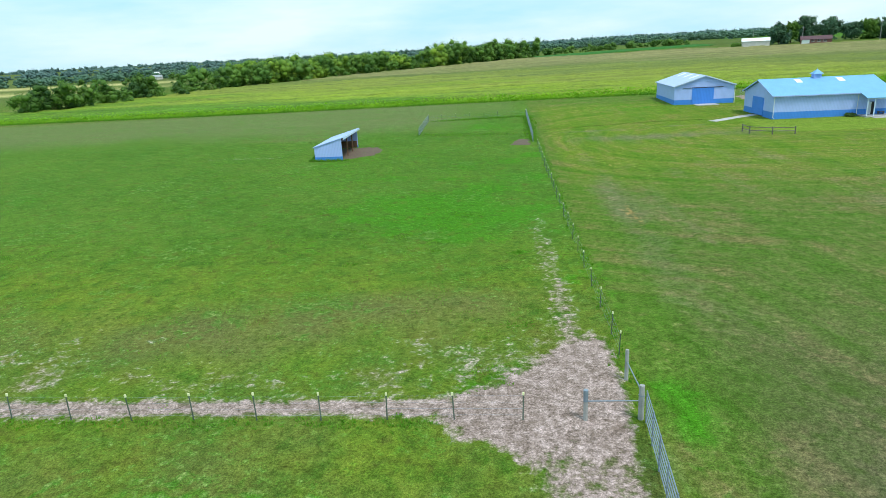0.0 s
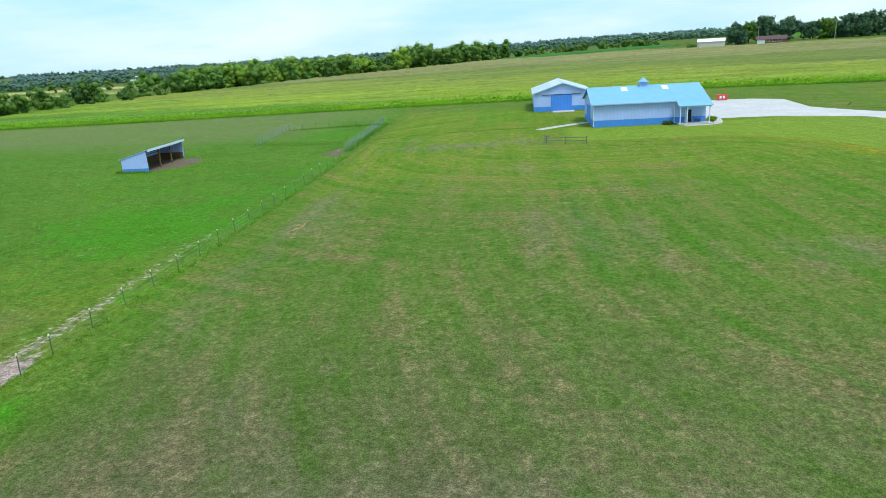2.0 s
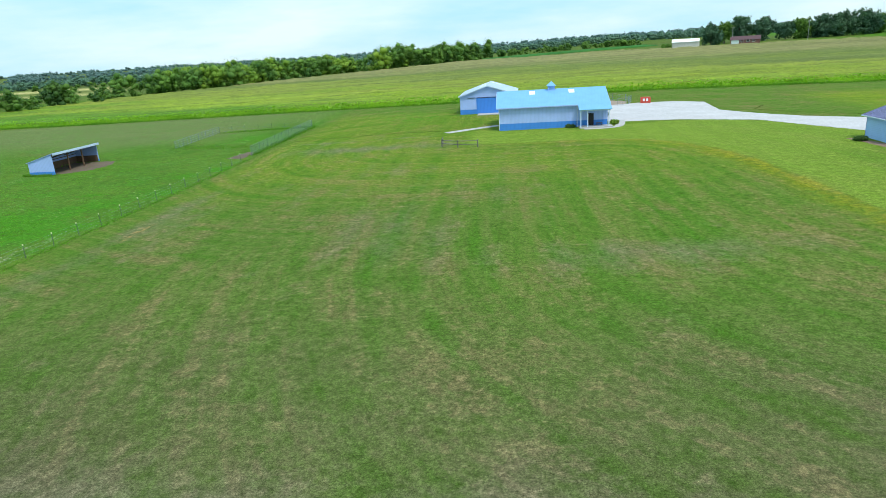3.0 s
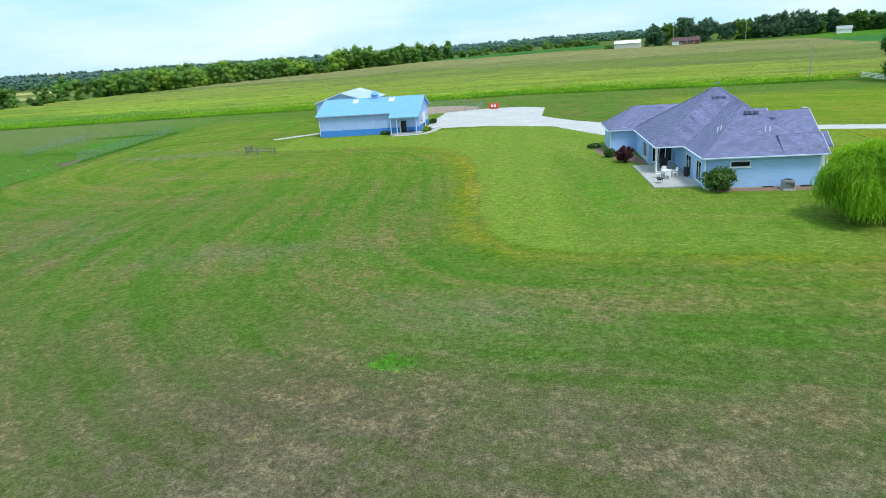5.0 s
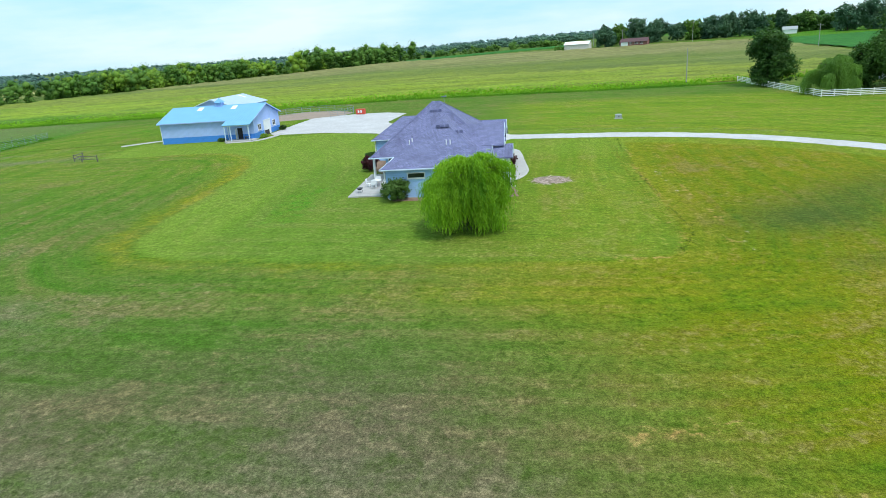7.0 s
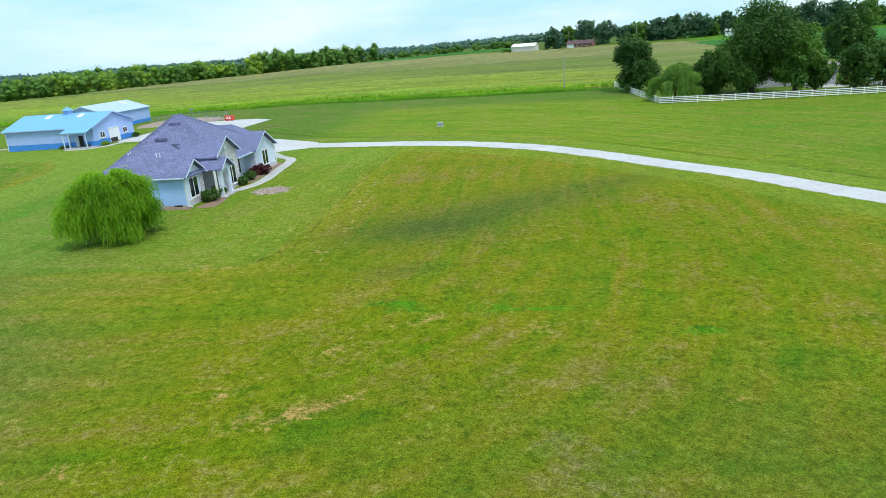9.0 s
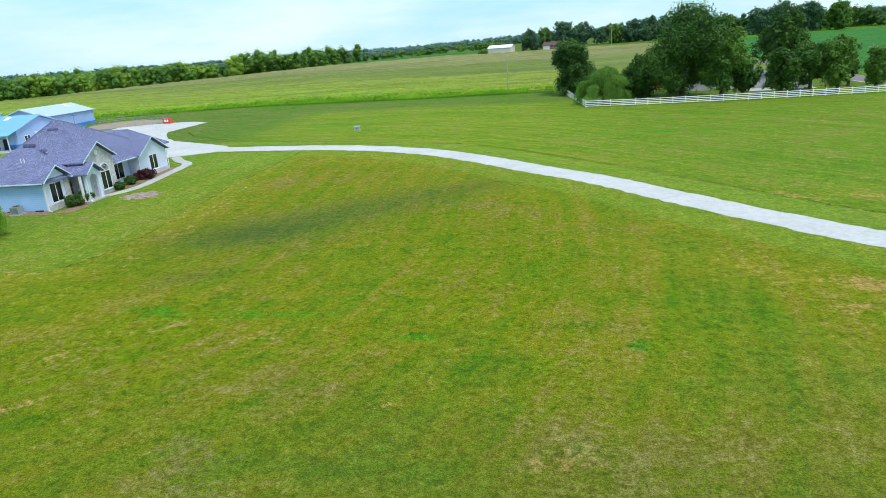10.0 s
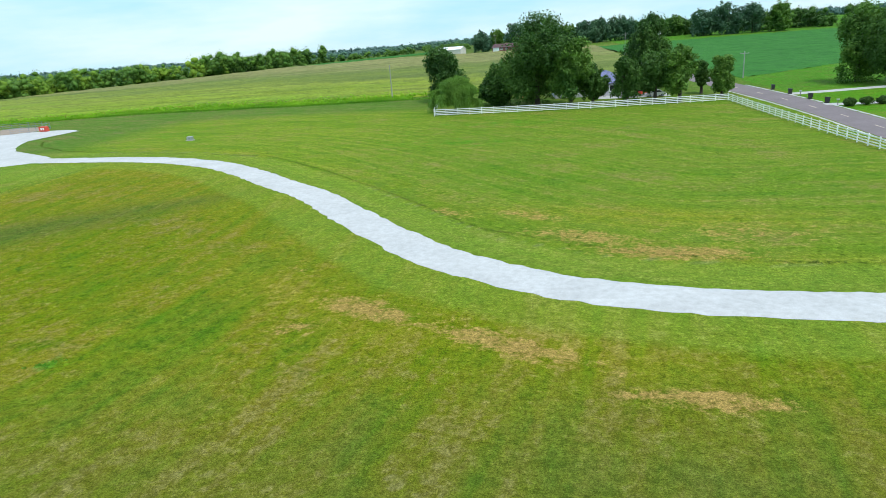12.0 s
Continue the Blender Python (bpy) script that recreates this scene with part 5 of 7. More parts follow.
def make_crop():
    """Standing crop: leafy front rows and a rough canopy behind them."""
    rng = np.random.default_rng(31)
    front = [(-190, 160), (-136, 156), (-82, 151), (-34, 149), (0, 147.5), (33, 146), (54, 150), (77, 155), (99, 153), (128, 151), (152, 152), (172, 154), (300, 156)]
    fx, fy = zip(*front)
    n = 26000
    x = rng.uniform(-185, 215, n)
    y = np.interp(x, fx, fy) + rng.random(n) ** 1.6 * 14
    keep = ~((x > 158) & (y < 158))
    x, y = x[keep], y[keep]
    z = land(x, y)
    rise = 0.25 + 0.75 * np.clip((y - np.interp(x, fx, fy)) / 6, 0, 1)
    c = np.stack([x, y, z + rng.uniform(0.1, 0.95, len(x)) * rise], -1)
    v = leaf_cloud(rng, c, np.full(len(x), 0.28), 5, 0.26, 0.0, 0.8)
    tagged(new("crop_plants", quads_mesh("crop_plants", v, CROP_EDGE)), "leafy green crop rows at the field edge", "crop", kind="stuff")
    xs, ys = np.arange(-190, 232, 2.5), np.concatenate([np.arange(0, 40, 1.6), np.arange(40, 400, 5)])
    X, D = np.meshgrid(xs, ys)
    Y = np.interp(X, fx, fy) + 5.0 + D
    H = 0.95 + 0.18 * rng.normal(size=X.shape)
    H[0] = 0.1
    # right of the pole the crop gives way to a mown hay meadow further back
    Z = land(X, Y) + H
    back = np.interp(X, [-190, -172, -162, -131, -103, -57, 9, 60, 100, 140, 200, 240], [196, 228, 290, 335, 396, 440, 486, 430, 425, 385, 362, 340])
    ok = Y < back
    ny, nx = X.shape
    idx = np.arange(nx * ny).reshape(ny, nx)
    q = np.stack([idx[:-1, :-1], idx[:-1, 1:], idx[1:, 1:], idx[1:, :-1]], -1)
    q = q[ok[1:, 1:] & ok[1:, :-1]]
    me = bpy.data.meshes.new("crop_canopy")
    me.from_pydata(np.stack([X, Y, Z], -1).reshape(-1, 3).tolist(), [], q.tolist())
    me.update()
    me.shade_smooth()
    m, nn, l, b = nodes_of("crop_canopy", 0.85)
    pos, sep = nn.new("ShaderNodeNewGeometry"), nn.new("ShaderNodeSeparateXYZ")
    l.new(pos.outputs["Position"], sep.inputs[0])
    big = noise_node(nn, l, 0.012, 6, 0.6, (0.5, 1.6, 1)).outputs["Fac"]
    big = math_node(nn, l, "ADD", math_node(nn, l, "MULTIPLY", big, 0.7), math_node(nn, l, "MULTIPLY", math_node(nn, l, "SUBTRACT", sep.outputs[1], 150), 0.0022))
    big = math_node(nn, l, "ADD", big, math_node(nn, l, "MULTIPLY", sep.outputs[0], 0.0007))
    rows = noise_node(nn, l, 0.12, 6, 0.7, (0.35, 1.5, 1)).outputs["Fac"]
    fine = noise_node(nn, l, 1.3, 5, 0.75).outputs["Fac"]
    tones = ramp_node(nn, l, big, 0.30, 0.86, (0.095, 0.225, 0.016), (0.245, 0.230, 0.100))
    for at, c in ((0.42, (0.210, 0.305, 0.026)), (0.52, (0.225, 0.275, 0.038)), (0.66, (0.135, 0.180, 0.042))):
        tones.color_ramp.elements.new(at).color = rgb(c)
    col = mix_node(nn, l, times_half(nn, l, ramp_node(nn, l, rows, 0.38, 0.66).outputs["Color"]), tones.outputs["Color"], (0.105, 0.145, 0.034))
    band = noise_node(nn, l, 0.10, 5, 0.65, (0.12, 1.6, 1)).outputs["Fac"]
    col = mix_node(nn, l, 1.0, col, ramp_node(nn, l, band, 0.36, 0.64, (0.72, 0.74, 0.72), (1.18, 1.16, 1.1)).outputs["Color"], "MULTIPLY")
    col = mix_node(nn, l, 1.0, col, ramp_node(nn, l, fine, 0.32, 0.68, (0.55, 0.58, 0.55), (1.35, 1.32, 1.3)).outputs["Color"], "MULTIPLY")
    l.new(col, b.inputs["Base Color"])
    b.inputs["Specular IOR Level"].default_value = 0.1
    bump_on(nn, l, b, fine, 0.7, 0.3)
    me.materials.append(m)
    tagged(new("crop_canopy", me), "broad green and straw-yellow crop field", "crop", kind="stuff")


make_crop()


def tall_grass(name, pts, wide, count, height, mat, label, seed, clump=5, spread=0.07):
    """Standing blades and tufts of uncut grass along a bent line, in one object."""
    rng = np.random.default_rng(seed)
    seg = np.array([math.dist(a, b) for a, b in zip(pts, pts[1:])])
    s = np.cumsum(np.r_[0, seg])
    d = rng.random(count) * s[-1]
    x = np.interp(d, s, [p[0] for p in pts]) + rng.normal(size=count) * wide
    y = np.interp(d, s, [p[1] for p in pts]) + rng.normal(size=count) * wide
    x, y = np.repeat(x, clump) + rng.normal(size=count * clump) * spread, np.repeat(y, clump) + rng.normal(size=count * clump) * spread * 0.6
    z = land(x, y)
    n = len(x)
    h = height * rng.uniform(0.4, 1.2, n)
    a = rng.uniform(0, 2 * math.pi, n)
    w = 0.03 + 0.02 * rng.random(n)
    lx, ly = rng.normal(size=n) * 0.35 * h, rng.normal(size=n) * 0.35 * h
    base = np.stack([x, y, z - 0.02], -1)
    side = np.stack([np.cos(a) * w, np.sin(a) * w, 0 * a], -1)
    tip = base + np.stack([lx, ly, h], -1)
    v = np.stack([base - side, base + side, tip + side * 0.25, tip - side * 0.25], 1).reshape(-1, 3)
    return tagged(new(name, quads_mesh(name, v, mat)), label, "grass", kind="stuff")


BLADE = leaf_mat("grass_blade", (0.070, 0.220, 0.020), (0.170, 0.340, 0.035), trans=0.5)
BLADE_DARK = leaf_mat("grass_blade_dark", (0.070, 0.120, 0.020), (0.150, 0.190, 0.040), trans=0.4)
BLADE_DRY = leaf_mat("grass_blade_dry", (0.20, 0.20, 0.040), (0.40, 0.34, 0.090), trans=0.4)
tall_grass("tall_grass", [(0.25, 1), (0.3, 75)], 0.25, 480, 0.16, BLADE, "uncut grass along the pasture fence", 1)
tall_grass("tall_grass", [(-58, -0.25), (-8, -0.25)], 0.25, 420, 0.14, BLADE, "uncut grass along the cross fence", 2)
tall_grass("tall_grass", [(90, 108), (86.5, 102), (92, 94), (103.5, 85.2), (117, 80), (134.4, 75.6), (148.5, 71.6), (160.5, 60), (172.8, 45.2), (183, 31.2), (194.3, 24.0), (205.3, 20.6), (229, 18.6)], 0.16, 1100, 0.10, BLADE_DARK, "uncut line of grass beside the drive", 3)
tall_grass("tall_grass", [(0.5, 91.0), (12, 93.0), (21, 94.2), (30, 93.6)], 0.12, 220, 0.12, BLADE_DARK, "uncut line of grass near the barn", 4)
tall_grass("tall_grass", [(119.3, 21), (118.9, 35), (119.1, 50), (119.6, 64)], 0.3, 300, 0.07, BLADE_DRY, "dry clippings along the mown edge", 5)
tall_grass("tall_grass", [(-33.9, 81), (-34.0, 68.9), (-28.8, 68.8)], 0.25, 260, 0.4, BLADE, "weeds against the shed wall", 6)
tall_grass("tall_grass", [(-0.7, 79), (-0.3, 112), (-20, 110.4)], 0.5, 700, 0.35, BLADE, "weeds growing through the pen panels", 7)
tall_grass("tall_grass", [(-21, 92), (-12, 90), (-4, 88)], 1.2, 220, 0.2, BLADE, "weeds at the open side of the pen", 8)
tall_grass("tall_grass", [(-190, 159), (-136, 155), (-82, 150), (-34, 148), (0, 146.5), (33, 145)], 0.7, 2200, 0.5, BLADE, "grass margin at the crop edge", 9)
tall_grass("tall_grass", [(64, 152), (77, 153.6), (99, 151.6), (128, 149.6), (152, 150.6), (168, 152)], 0.8, 1600, 0.5, BLADE, "grass margin at the crop edge", 10)
tall_grass("tall_grass", [(169.5, 114.2), (200, 115.4), (230, 116.7)], 0.15, 500, 0.15, BLADE, "uncut grass under the white fence", 11)
for k, (x, y, r, c) in enumerate(((-4.4, 23, 0.35, 90), (-9, 35, 1.5, 120), (-14, 28, 0.8, 60), (-20, 31, 0.9, 60), (-11, 24, 0.4, 50), (-17, 21, 0.4, 40), (-6.6, 3.6, 0.9, 160), (-4.8, 9.5, 0.6, 80), (68.5, 3.2, 0.6, 70), (130, 10.9, 1.0, 120), (148, 7.2, 0.6, 60), (159.7, 6, 0.6, 60), (137, 10.4, 1.6, 60))):
    tall_grass("grass_tuft", [(x - r, y), (x + r, y + 0.2)], r * 0.6, c // 3, 0.11, BLADE, "dark green tuft of longer grass", 20 + k)
for k, (x, w, c) in enumerate(((-10, 3.5, 500), (-24, 6, 900), (-44, 7, 900))):
    tall_grass("pasture_tufts", [(x, 10), (x, 84)], w, c, 0.09, BLADE, "scattered tufts of longer pasture grass", 50 + k, 9, 0.35)
tall_grass("tall_grass", [(121.2, 70), (120.0, 50), (119.9, 35), (120.1, 24), (118.0, 19.2)], 0.14, 170, 0.09, BLADE_DARK, "uncut line of grass at the edge of the house lawn", 60)


# ---- house ----
def roof_part(name, faces, mat, parent, label="", thick=0.12):
    """Roof planes, each a list of corners whose first two make the eave, with a thickness and coursed shingles."""
    me = bpy.data.meshes.new(name)
    v, f, uv = [], [], []
    for poly in faces:
        p = [Vector(q) for q in poly]
        k = len(v)
        a = (p[1] - p[0]).normalized()
        nrm = (p[1] - p[0]).cross(p[2] - p[1]).normalized()
        up = nrm.cross(a)
        n = len(p)
        v += p + [q - Vector((0, 0, thick)) for q in p]
        f.append(tuple(range(k, k + n)))
        uv += [((q - p[0]).dot(a), (q - p[0]).dot(up)) for q in p]
        f.append(tuple(range(k + n, k + 2 * n))[::-1])
        uv += [((q - p[0]).dot(a), (q - p[0]).dot(up)) for q in p[::-1]]
        for i in range(n):
            j = (i + 1) % n
            f.append((k + i, k + n + i, k + n + j, k + j))
            uv += [(0, 0), (0, 0.1), (0.1, 0.1), (0.1, 0)]
    me.from_pydata([tuple(q) for q in v], [], f)
    layer = me.uv_layers.new(name="UVMap")
    layer.data.foreach_set("uv", np.array(uv, np.float32).ravel())
    me.update()
    me.materials.append(mat)
    ob = new(name, me)
    ob.parent = parent
    return tagged(ob, label)


def hip_faces(x0, x1, y0, y1, ze, s, run=None):
    if x1 - x0 <= y1 - y0:
        h = (x1 - x0) / 2
        a, b = (x0 + h, y0 + (run or h), ze + h * s), (x0 + h, y1 - h, ze + h * s)
        return [[(x0, y0, ze), (x1, y0, ze), a], [(x1, y0, ze), (x1, y1, ze), b, a], [(x1, y1, ze), (x0, y1, ze), b], [(x0, y1, ze), (x0, y0, ze), a, b]]
    h = (y1 - y0) / 2
    a, b = (x0 + h, y0 + h, ze + h * s), (x1 - h, y0 + h, ze + h * s)
    return [[(x0, y0, ze), (x1, y0, ze), b, a], [(x1, y0, ze), (x1, y1, ze), b], [(x1, y1, ze), (x0, y1, ze), a, b], [(x0, y1, ze), (x0, y0, ze), a]]


def peak_faces(x0, x1, y0, y1, ze, xa, xb, yr, zr):
    """Hip roof over a rectangle with a short ridge along x."""
    a, b = (xa, yr, zr), (xb, yr, zr)
    return [[(x0, y0, ze), (x1, y0, ze), b, a], [(x1, y0, ze), (x1, y1, ze), b], [(x1, y1, ze), (x0, y1, ze), a, b], [(x0, y1, ze), (x0, y0, ze), a]]


def gable_faces(xf, xb, y0, y1, ze, zp):
    m = (y0 + y1) / 2
    return [[(xf, y0, ze), (xb, y0, ze), (xb, m, zp), (xf, m, zp)][::1], [(xb, y1, ze), (xf, y1, ze), (xf, m, zp), (xb, m, zp)]]


def ridge_line(sh, a, b, w=0.16):
    a, b = Vector(a), Vector(b)
    d = (b - a).normalized()
    side = d.cross(Vector((0, 0, 1))).normalized() * w
    low = Vector((0, 0, -0.05))
    sh.add([a - side + low, a + Vector((0, 0, 0.05)), a + side + low, b - side + low, b + Vector((0, 0, 0.05)), b + side + low], [(0, 1, 4, 3), (1, 2, 5, 4), (0, 2, 1), (3, 4, 5)])


def make_house():
    h = thing("house", 98, 50, -1.5, 0.66, "pale blue single-storey house with grey shingle hip roof", "house")
    E, o = 3.1, 0.45
    # walls
    part("wall", wall_x(Shape(), -4.5, 5.7, -12.6, -0.4, E, 0.2, [(-2.2, -0.5, 2.1, 2.6)]), LAP, h, "pale blue lapped siding")
    part("wall", wall_y(Shape(), -12.4, 0.5, -4.5, -0.4, E, 0.2, [(-10.9, -9.3, 0.4, 2.3), (-7.0, -5.0, 0.05, 2.2)]), LAP, h, "pale blue lapped siding")
    part("wall", wall_x(Shape(), -7.4, -4.5, 0.5, -0.4, E, 0.2, [(-7.0, -4.9, 0.5, 2.4)]), LAP, h, "pale blue lapped siding")
    part("wall", wall_y(Shape(), 0.7, 9.4, -7.4, -0.4, E, 0.2, [(2.2, 4.2, 0.7, 2.3)]), LAP, h, "pale blue lapped siding")
    part("wall", wall_x(Shape(), -10.6, -7.2, 9.4, -0.4, E, 0.2), LAP, h, "pale blue lapped siding")
    part("wall", wall_y(Shape(), 9.6, 16.2, -10.6, -0.4, E, 0.2), LAP, h, "pale blue lapped siding")
    part("wall", wall_x(Shape(), -10.6, 1.5, 16.2, -0.4, E, -0.2), LAP, h, "pale blue lapped siding")
    part("wall", wall_y(Shape(), 10.0, 16.0, 1.5, -0.4, E, -0.2), LAP, h, "pale blue lapped siding")
    part("wall", wall_y(Shape(), -9.0, 3.5, 5.2, -0.4, E, -0.2, [(-7.8, -6.7, 0.05, 2.25), (0.2, 2.3, 0.7, 2.6)]), LAP_PALE, h, "pale lavender lapped siding")
    # front gables
    gl = Shape()
    wall_y(gl, -12.6, -8.8, 5.9, -0.4, E, -0.2, [(-11.75, -10.05, 0.75, 2.75)])
    gl.prism([(5.7, -12.6, E), (5.7, -8.8, E), (5.7, -10.7, E + 1.35)], (0.2, 0, 0))
    wall_x(gl, 5.2, 5.7, -8.8, -0.4, E, -0.2)
    part("gable_wall", gl, LAP_PALE, h, "pale lavender lapped siding")
    gr = Shape()
    wall_y(gr, 3.5, 10.0, 6.8, -0.4, E, -0.2, [(5.9, 7.6, 0.9, 2.75)])
    gr.prism([(6.6, 3.5, E), (6.6, 10.0, E), (6.6, 6.75, E + 1.85)], (0.2, 0, 0))
    wall_x(gr, 5.0, 6.6, 3.5, -0.4, E, 0.2)
    wall_x(gr, 1.5, 6.6, 10.0, -0.4, E, -0.2)
    part("gable_wall", gr, LAP_PALE, h, "pale lavender lapped siding")
    gm = Shape()
    wall_y(gm, -7.5, -1.9, 7.0, -0.4, 4.3, -0.25, [(-4.65, -2.95, 0.55, 2.6)])
    gm.prism([(6.75, -7.5, 4.3), (6.75, -1.9, 4.3), (6.75, -4.7, 6.05)], (0.25, 0, 0))
    wall_x(gm, 5.2, 6.75, -7.5, -0.4, 4.3, 0.25), wall_x(gm, 5.2, 6.75, -1.9, -0.4, 4.3, -0.25)
    part("stone_gable", gm, STONE, h, "pale rough stone front gable")
    for box in ((6.8, 6.9, 3.55, 9.95, -0.4, 0.75), (5.9, 6.0, -9.6, -8.85, -0.4, E - 0.2), (5.9, 6.0, -12.55, -9.6, -0.4, 0.55)):
        part("stone_facing", Shape().box(*box), STONE, h, "pale stone facing")
    # windows and doors
    window_unit(h, -1.35, -12.58, 2.35, 1.7, 0.45, ("y", -1), leaves=1)
    window_unit(h, -4.48, -10.1, 1.35, 1.6, 1.9, ("x", -1))
    window_unit(h, -4.48, -6.0, 1.12, 2.0, 2.1, ("x", -1), name="patio_door")
    window_unit(h, -5.95, 0.52, 1.45, 2.1, 1.9, ("y", -1), leaves=3)
    window_unit(h, -7.38, 3.2, 1.5, 2.0, 1.6, ("x", -1))
    window_unit(h, 5.88, -10.9, 1.75, 1.7, 2.0, ("x", 1))
    window_unit(h, 6.78, 6.75, 1.82, 1.7, 1.85, ("x", 1))
    window_unit(h, 5.18, 1.25, 1.65, 2.1, 1.9, ("x", 1))
    aw = window_unit(h, 6.98, -3.8, 1.57, 1.7, 2.05, ("x", 1))
    arch, glass = Shape(), Shape()
    ring = [(0.94 * math.cos(a), 0.94 * math.sin(a)) for a in np.linspace(0, math.pi, 13)]
    inner = [(0.82 * math.cos(a), 0.82 * math.sin(a)) for a in np.linspace(0, math.pi, 13)]
    for i in range(12):
        (x0, z0), (x1, z1), (x2, z2), (x3, z3) = ring[i], ring[i + 1], inner[i + 1], inner[i]
        arch.prism([(x0, -0.06, z0 + 1.12), (x1, -0.06, z1 + 1.12), (x2, -0.06, z2 + 1.12), (x3, -0.06, z3 + 1.12)], (0, 0.06, 0))
    glass.prism([(x, -0.02, z + 1.12) for x, z in inner], (0, 0.02, 0))
    part("arch_frame", arch, WHITE, aw), part("arch_pane", glass, GLASS_M, aw, "half-round pane over the window")
    part("gable_vent", Shape().tube([(7.0, -4.7, 5.0), (7.06, -4.7, 5.0)], 0.3, 14), WHITE, h, "round white gable vent")
    part("front_door", Shape().box(5.1, 5.16, -7.8, -6.7, 0.05, 2.25), BROWNWOOD, h)
    # entry porch
    ep = Shape()
    ex, ey = 7.9, -7.2
    wall_y(ep, ey - 1.35, ey - 0.72, ex, -0.3, 3.0, -0.3), wall_y(ep, ey + 0.72, ey + 1.2, ex, -0.3, 3.0, -0.3)
    ep.prism([(ex - 0.3, ey - 1.35, 3.0), (ex - 0.3, ey + 1.2, 3.0), (ex - 0.3, ey, 3.95)], (0.3, 0, 0))
    rise = [(-0.72, 2.2), (-0.62, 2.6), (-0.33, 2.85), (0.0, 2.92), (0.33, 2.85), (0.62, 2.6), (0.72, 2.2), (0.72, 3.0), (-0.72, 3.0)]
    ep.prism([(ex - 0.3, ey + a, b) for a, b in rise], (0.3, 0, 0))
    part("entry_porch", ep, LAP_PALE, h, "small arched entry porch")
    part("porch_floor", Shape().box(5.0, 8.3, -9.0, -5.9, -0.4, 0.06), CONCRETE, h)
    part("porch_column", Shape().box(7.3, 7.5, -8.95, -8.7, 0.06, 2.95), WHITE, h)
    # roofs
    s = 0.715
    roofs = [("roof", hip_faces(-4.5 - o, 5.8 + o, -12.6 - o, 4, E, 0.72, 7.2)), ("roof", peak_faces(-7.4 - o, 6.3 + o, -5.4, 9.8 + o, E + 0.012, -0.95, -0.2, -0.2, E + 5.5)),
             ("roof", hip_faces(-10.6 - o, 3.6, 9.0, 16.2 + o, E + 0.02, 0.68))]
    for n, fc in roofs:
        roof_part(n, fc, SHINGLE, h, "grey-violet asphalt shingles")
    roof_part("gable_roof", gable_faces(5.9 + o, 2.4, -12.6 - o, -8.4, E - 0.02, E + 1.62), SHINGLE, h)
    roof_part("gable_roof", gable_faces(6.8 + o, 2.4, 3.1, 10.4, E + 0.03, E + 2.18), SHINGLE, h)
    roof_part("gable_roof", gable_faces(7.0 + o, 1.4, -7.8, -1.6, 4.3, 6.28), SHINGLE, h)
    roof_part("gable_roof", gable_faces(7.9 + o, 5.5, -8.85, -5.6, 3.1, 4.3), SHINGLE, h)
    # entry eave between the gables
    roof_part("gable_roof", [[(6.6, -9.2, E - 0.02), (6.6, -7.4, E - 0.02), (3.6, -7.4, E + 1.9), (3.6, -9.2, E + 1.9)]], SHINGLE, h)
    # hips, ridges and vents
    for fc in (roofs[0][1], roofs[1][1], roofs[2][1]):
        for face in fc:
            if len(face) == 3:
                for corner in (face[0], face[1]):
                    cap = Shape()
                    ridge_line(cap, corner, face[2])
                    part("ridge_cap", cap, RIDGE, h)
    for x, y, z in ((1.0, -7.3, E + 3.55), (-0.5, -1.2, E + 4.6), (2.5, -7.6, E + 2.9), (-6.8, 12.2, E + 2.05), (-4.4, 12.4, E + 2.25)):
        v = Shape()
        for k in range(3):
            v.box(x - 0.7 + 0.5 * k, x - 0.34 + 0.5 * k, y - 0.17, y + 0.17, z - 0.25, z + 0.04)
        part("roof_vent", v, RIDGE, h, "low dark roof vents")
    for x, y, z in ((1.6, -9.8, E + 1.85), (2.0, -9.8, E + 1.85), (-2.2, -8.6, E + 2.0), (-2.5, -8.6, E + 1.8)):
        part("vent_pipe", Shape().tube([(x, y, z - 0.3), (x, y, z + 0.45)], 0.05, 7), WHITE, h, "white plumbing vent pipe")
    part("antenna", Shape().tube([(0.1, 2.1, E + 4.1), (0.1, 2.1, E + 5.85)], 0.025, 6).box(-0.2, 0.4, 2.06, 2.14, E + 5.7, E + 5.85), STEEL, h)
    # eave boards, gutters and barge boards
    gut = ((-4.95, 6.2, -13.05, "x"), (-8.0, -4.95, -5.42, "x"), (-11.05, -7.5, 8.98, "x"))
    for a, b, y, _ in gut:
        part("gutter", Shape().box(a, b, y - 0.1, y + 0.02, E - 0.1, E + 0.01), TRIM, h, "pale blue-white gutter")
    for y0, y1, x in ((-13.0, -5.4, -4.97), (-5.4, 9.0, -7.87), (9.0, 16.6, -11.07)):
        part("gutter", Shape().box(x - 0.1, x + 0.02, y0, y1, E - 0.1, E + 0.01), TRIM, h, "pale blue-white gutter")
    for y0, y1, x in ((-1.6, 3.2, 6.77), (-9.1, -8.8, 6.6)):
        part("gutter", Shape().box(x - 0.02, x + 0.1, y0, y1, E - 0.1, E + 0.01), TRIM, h, "pale blue-white gutter")
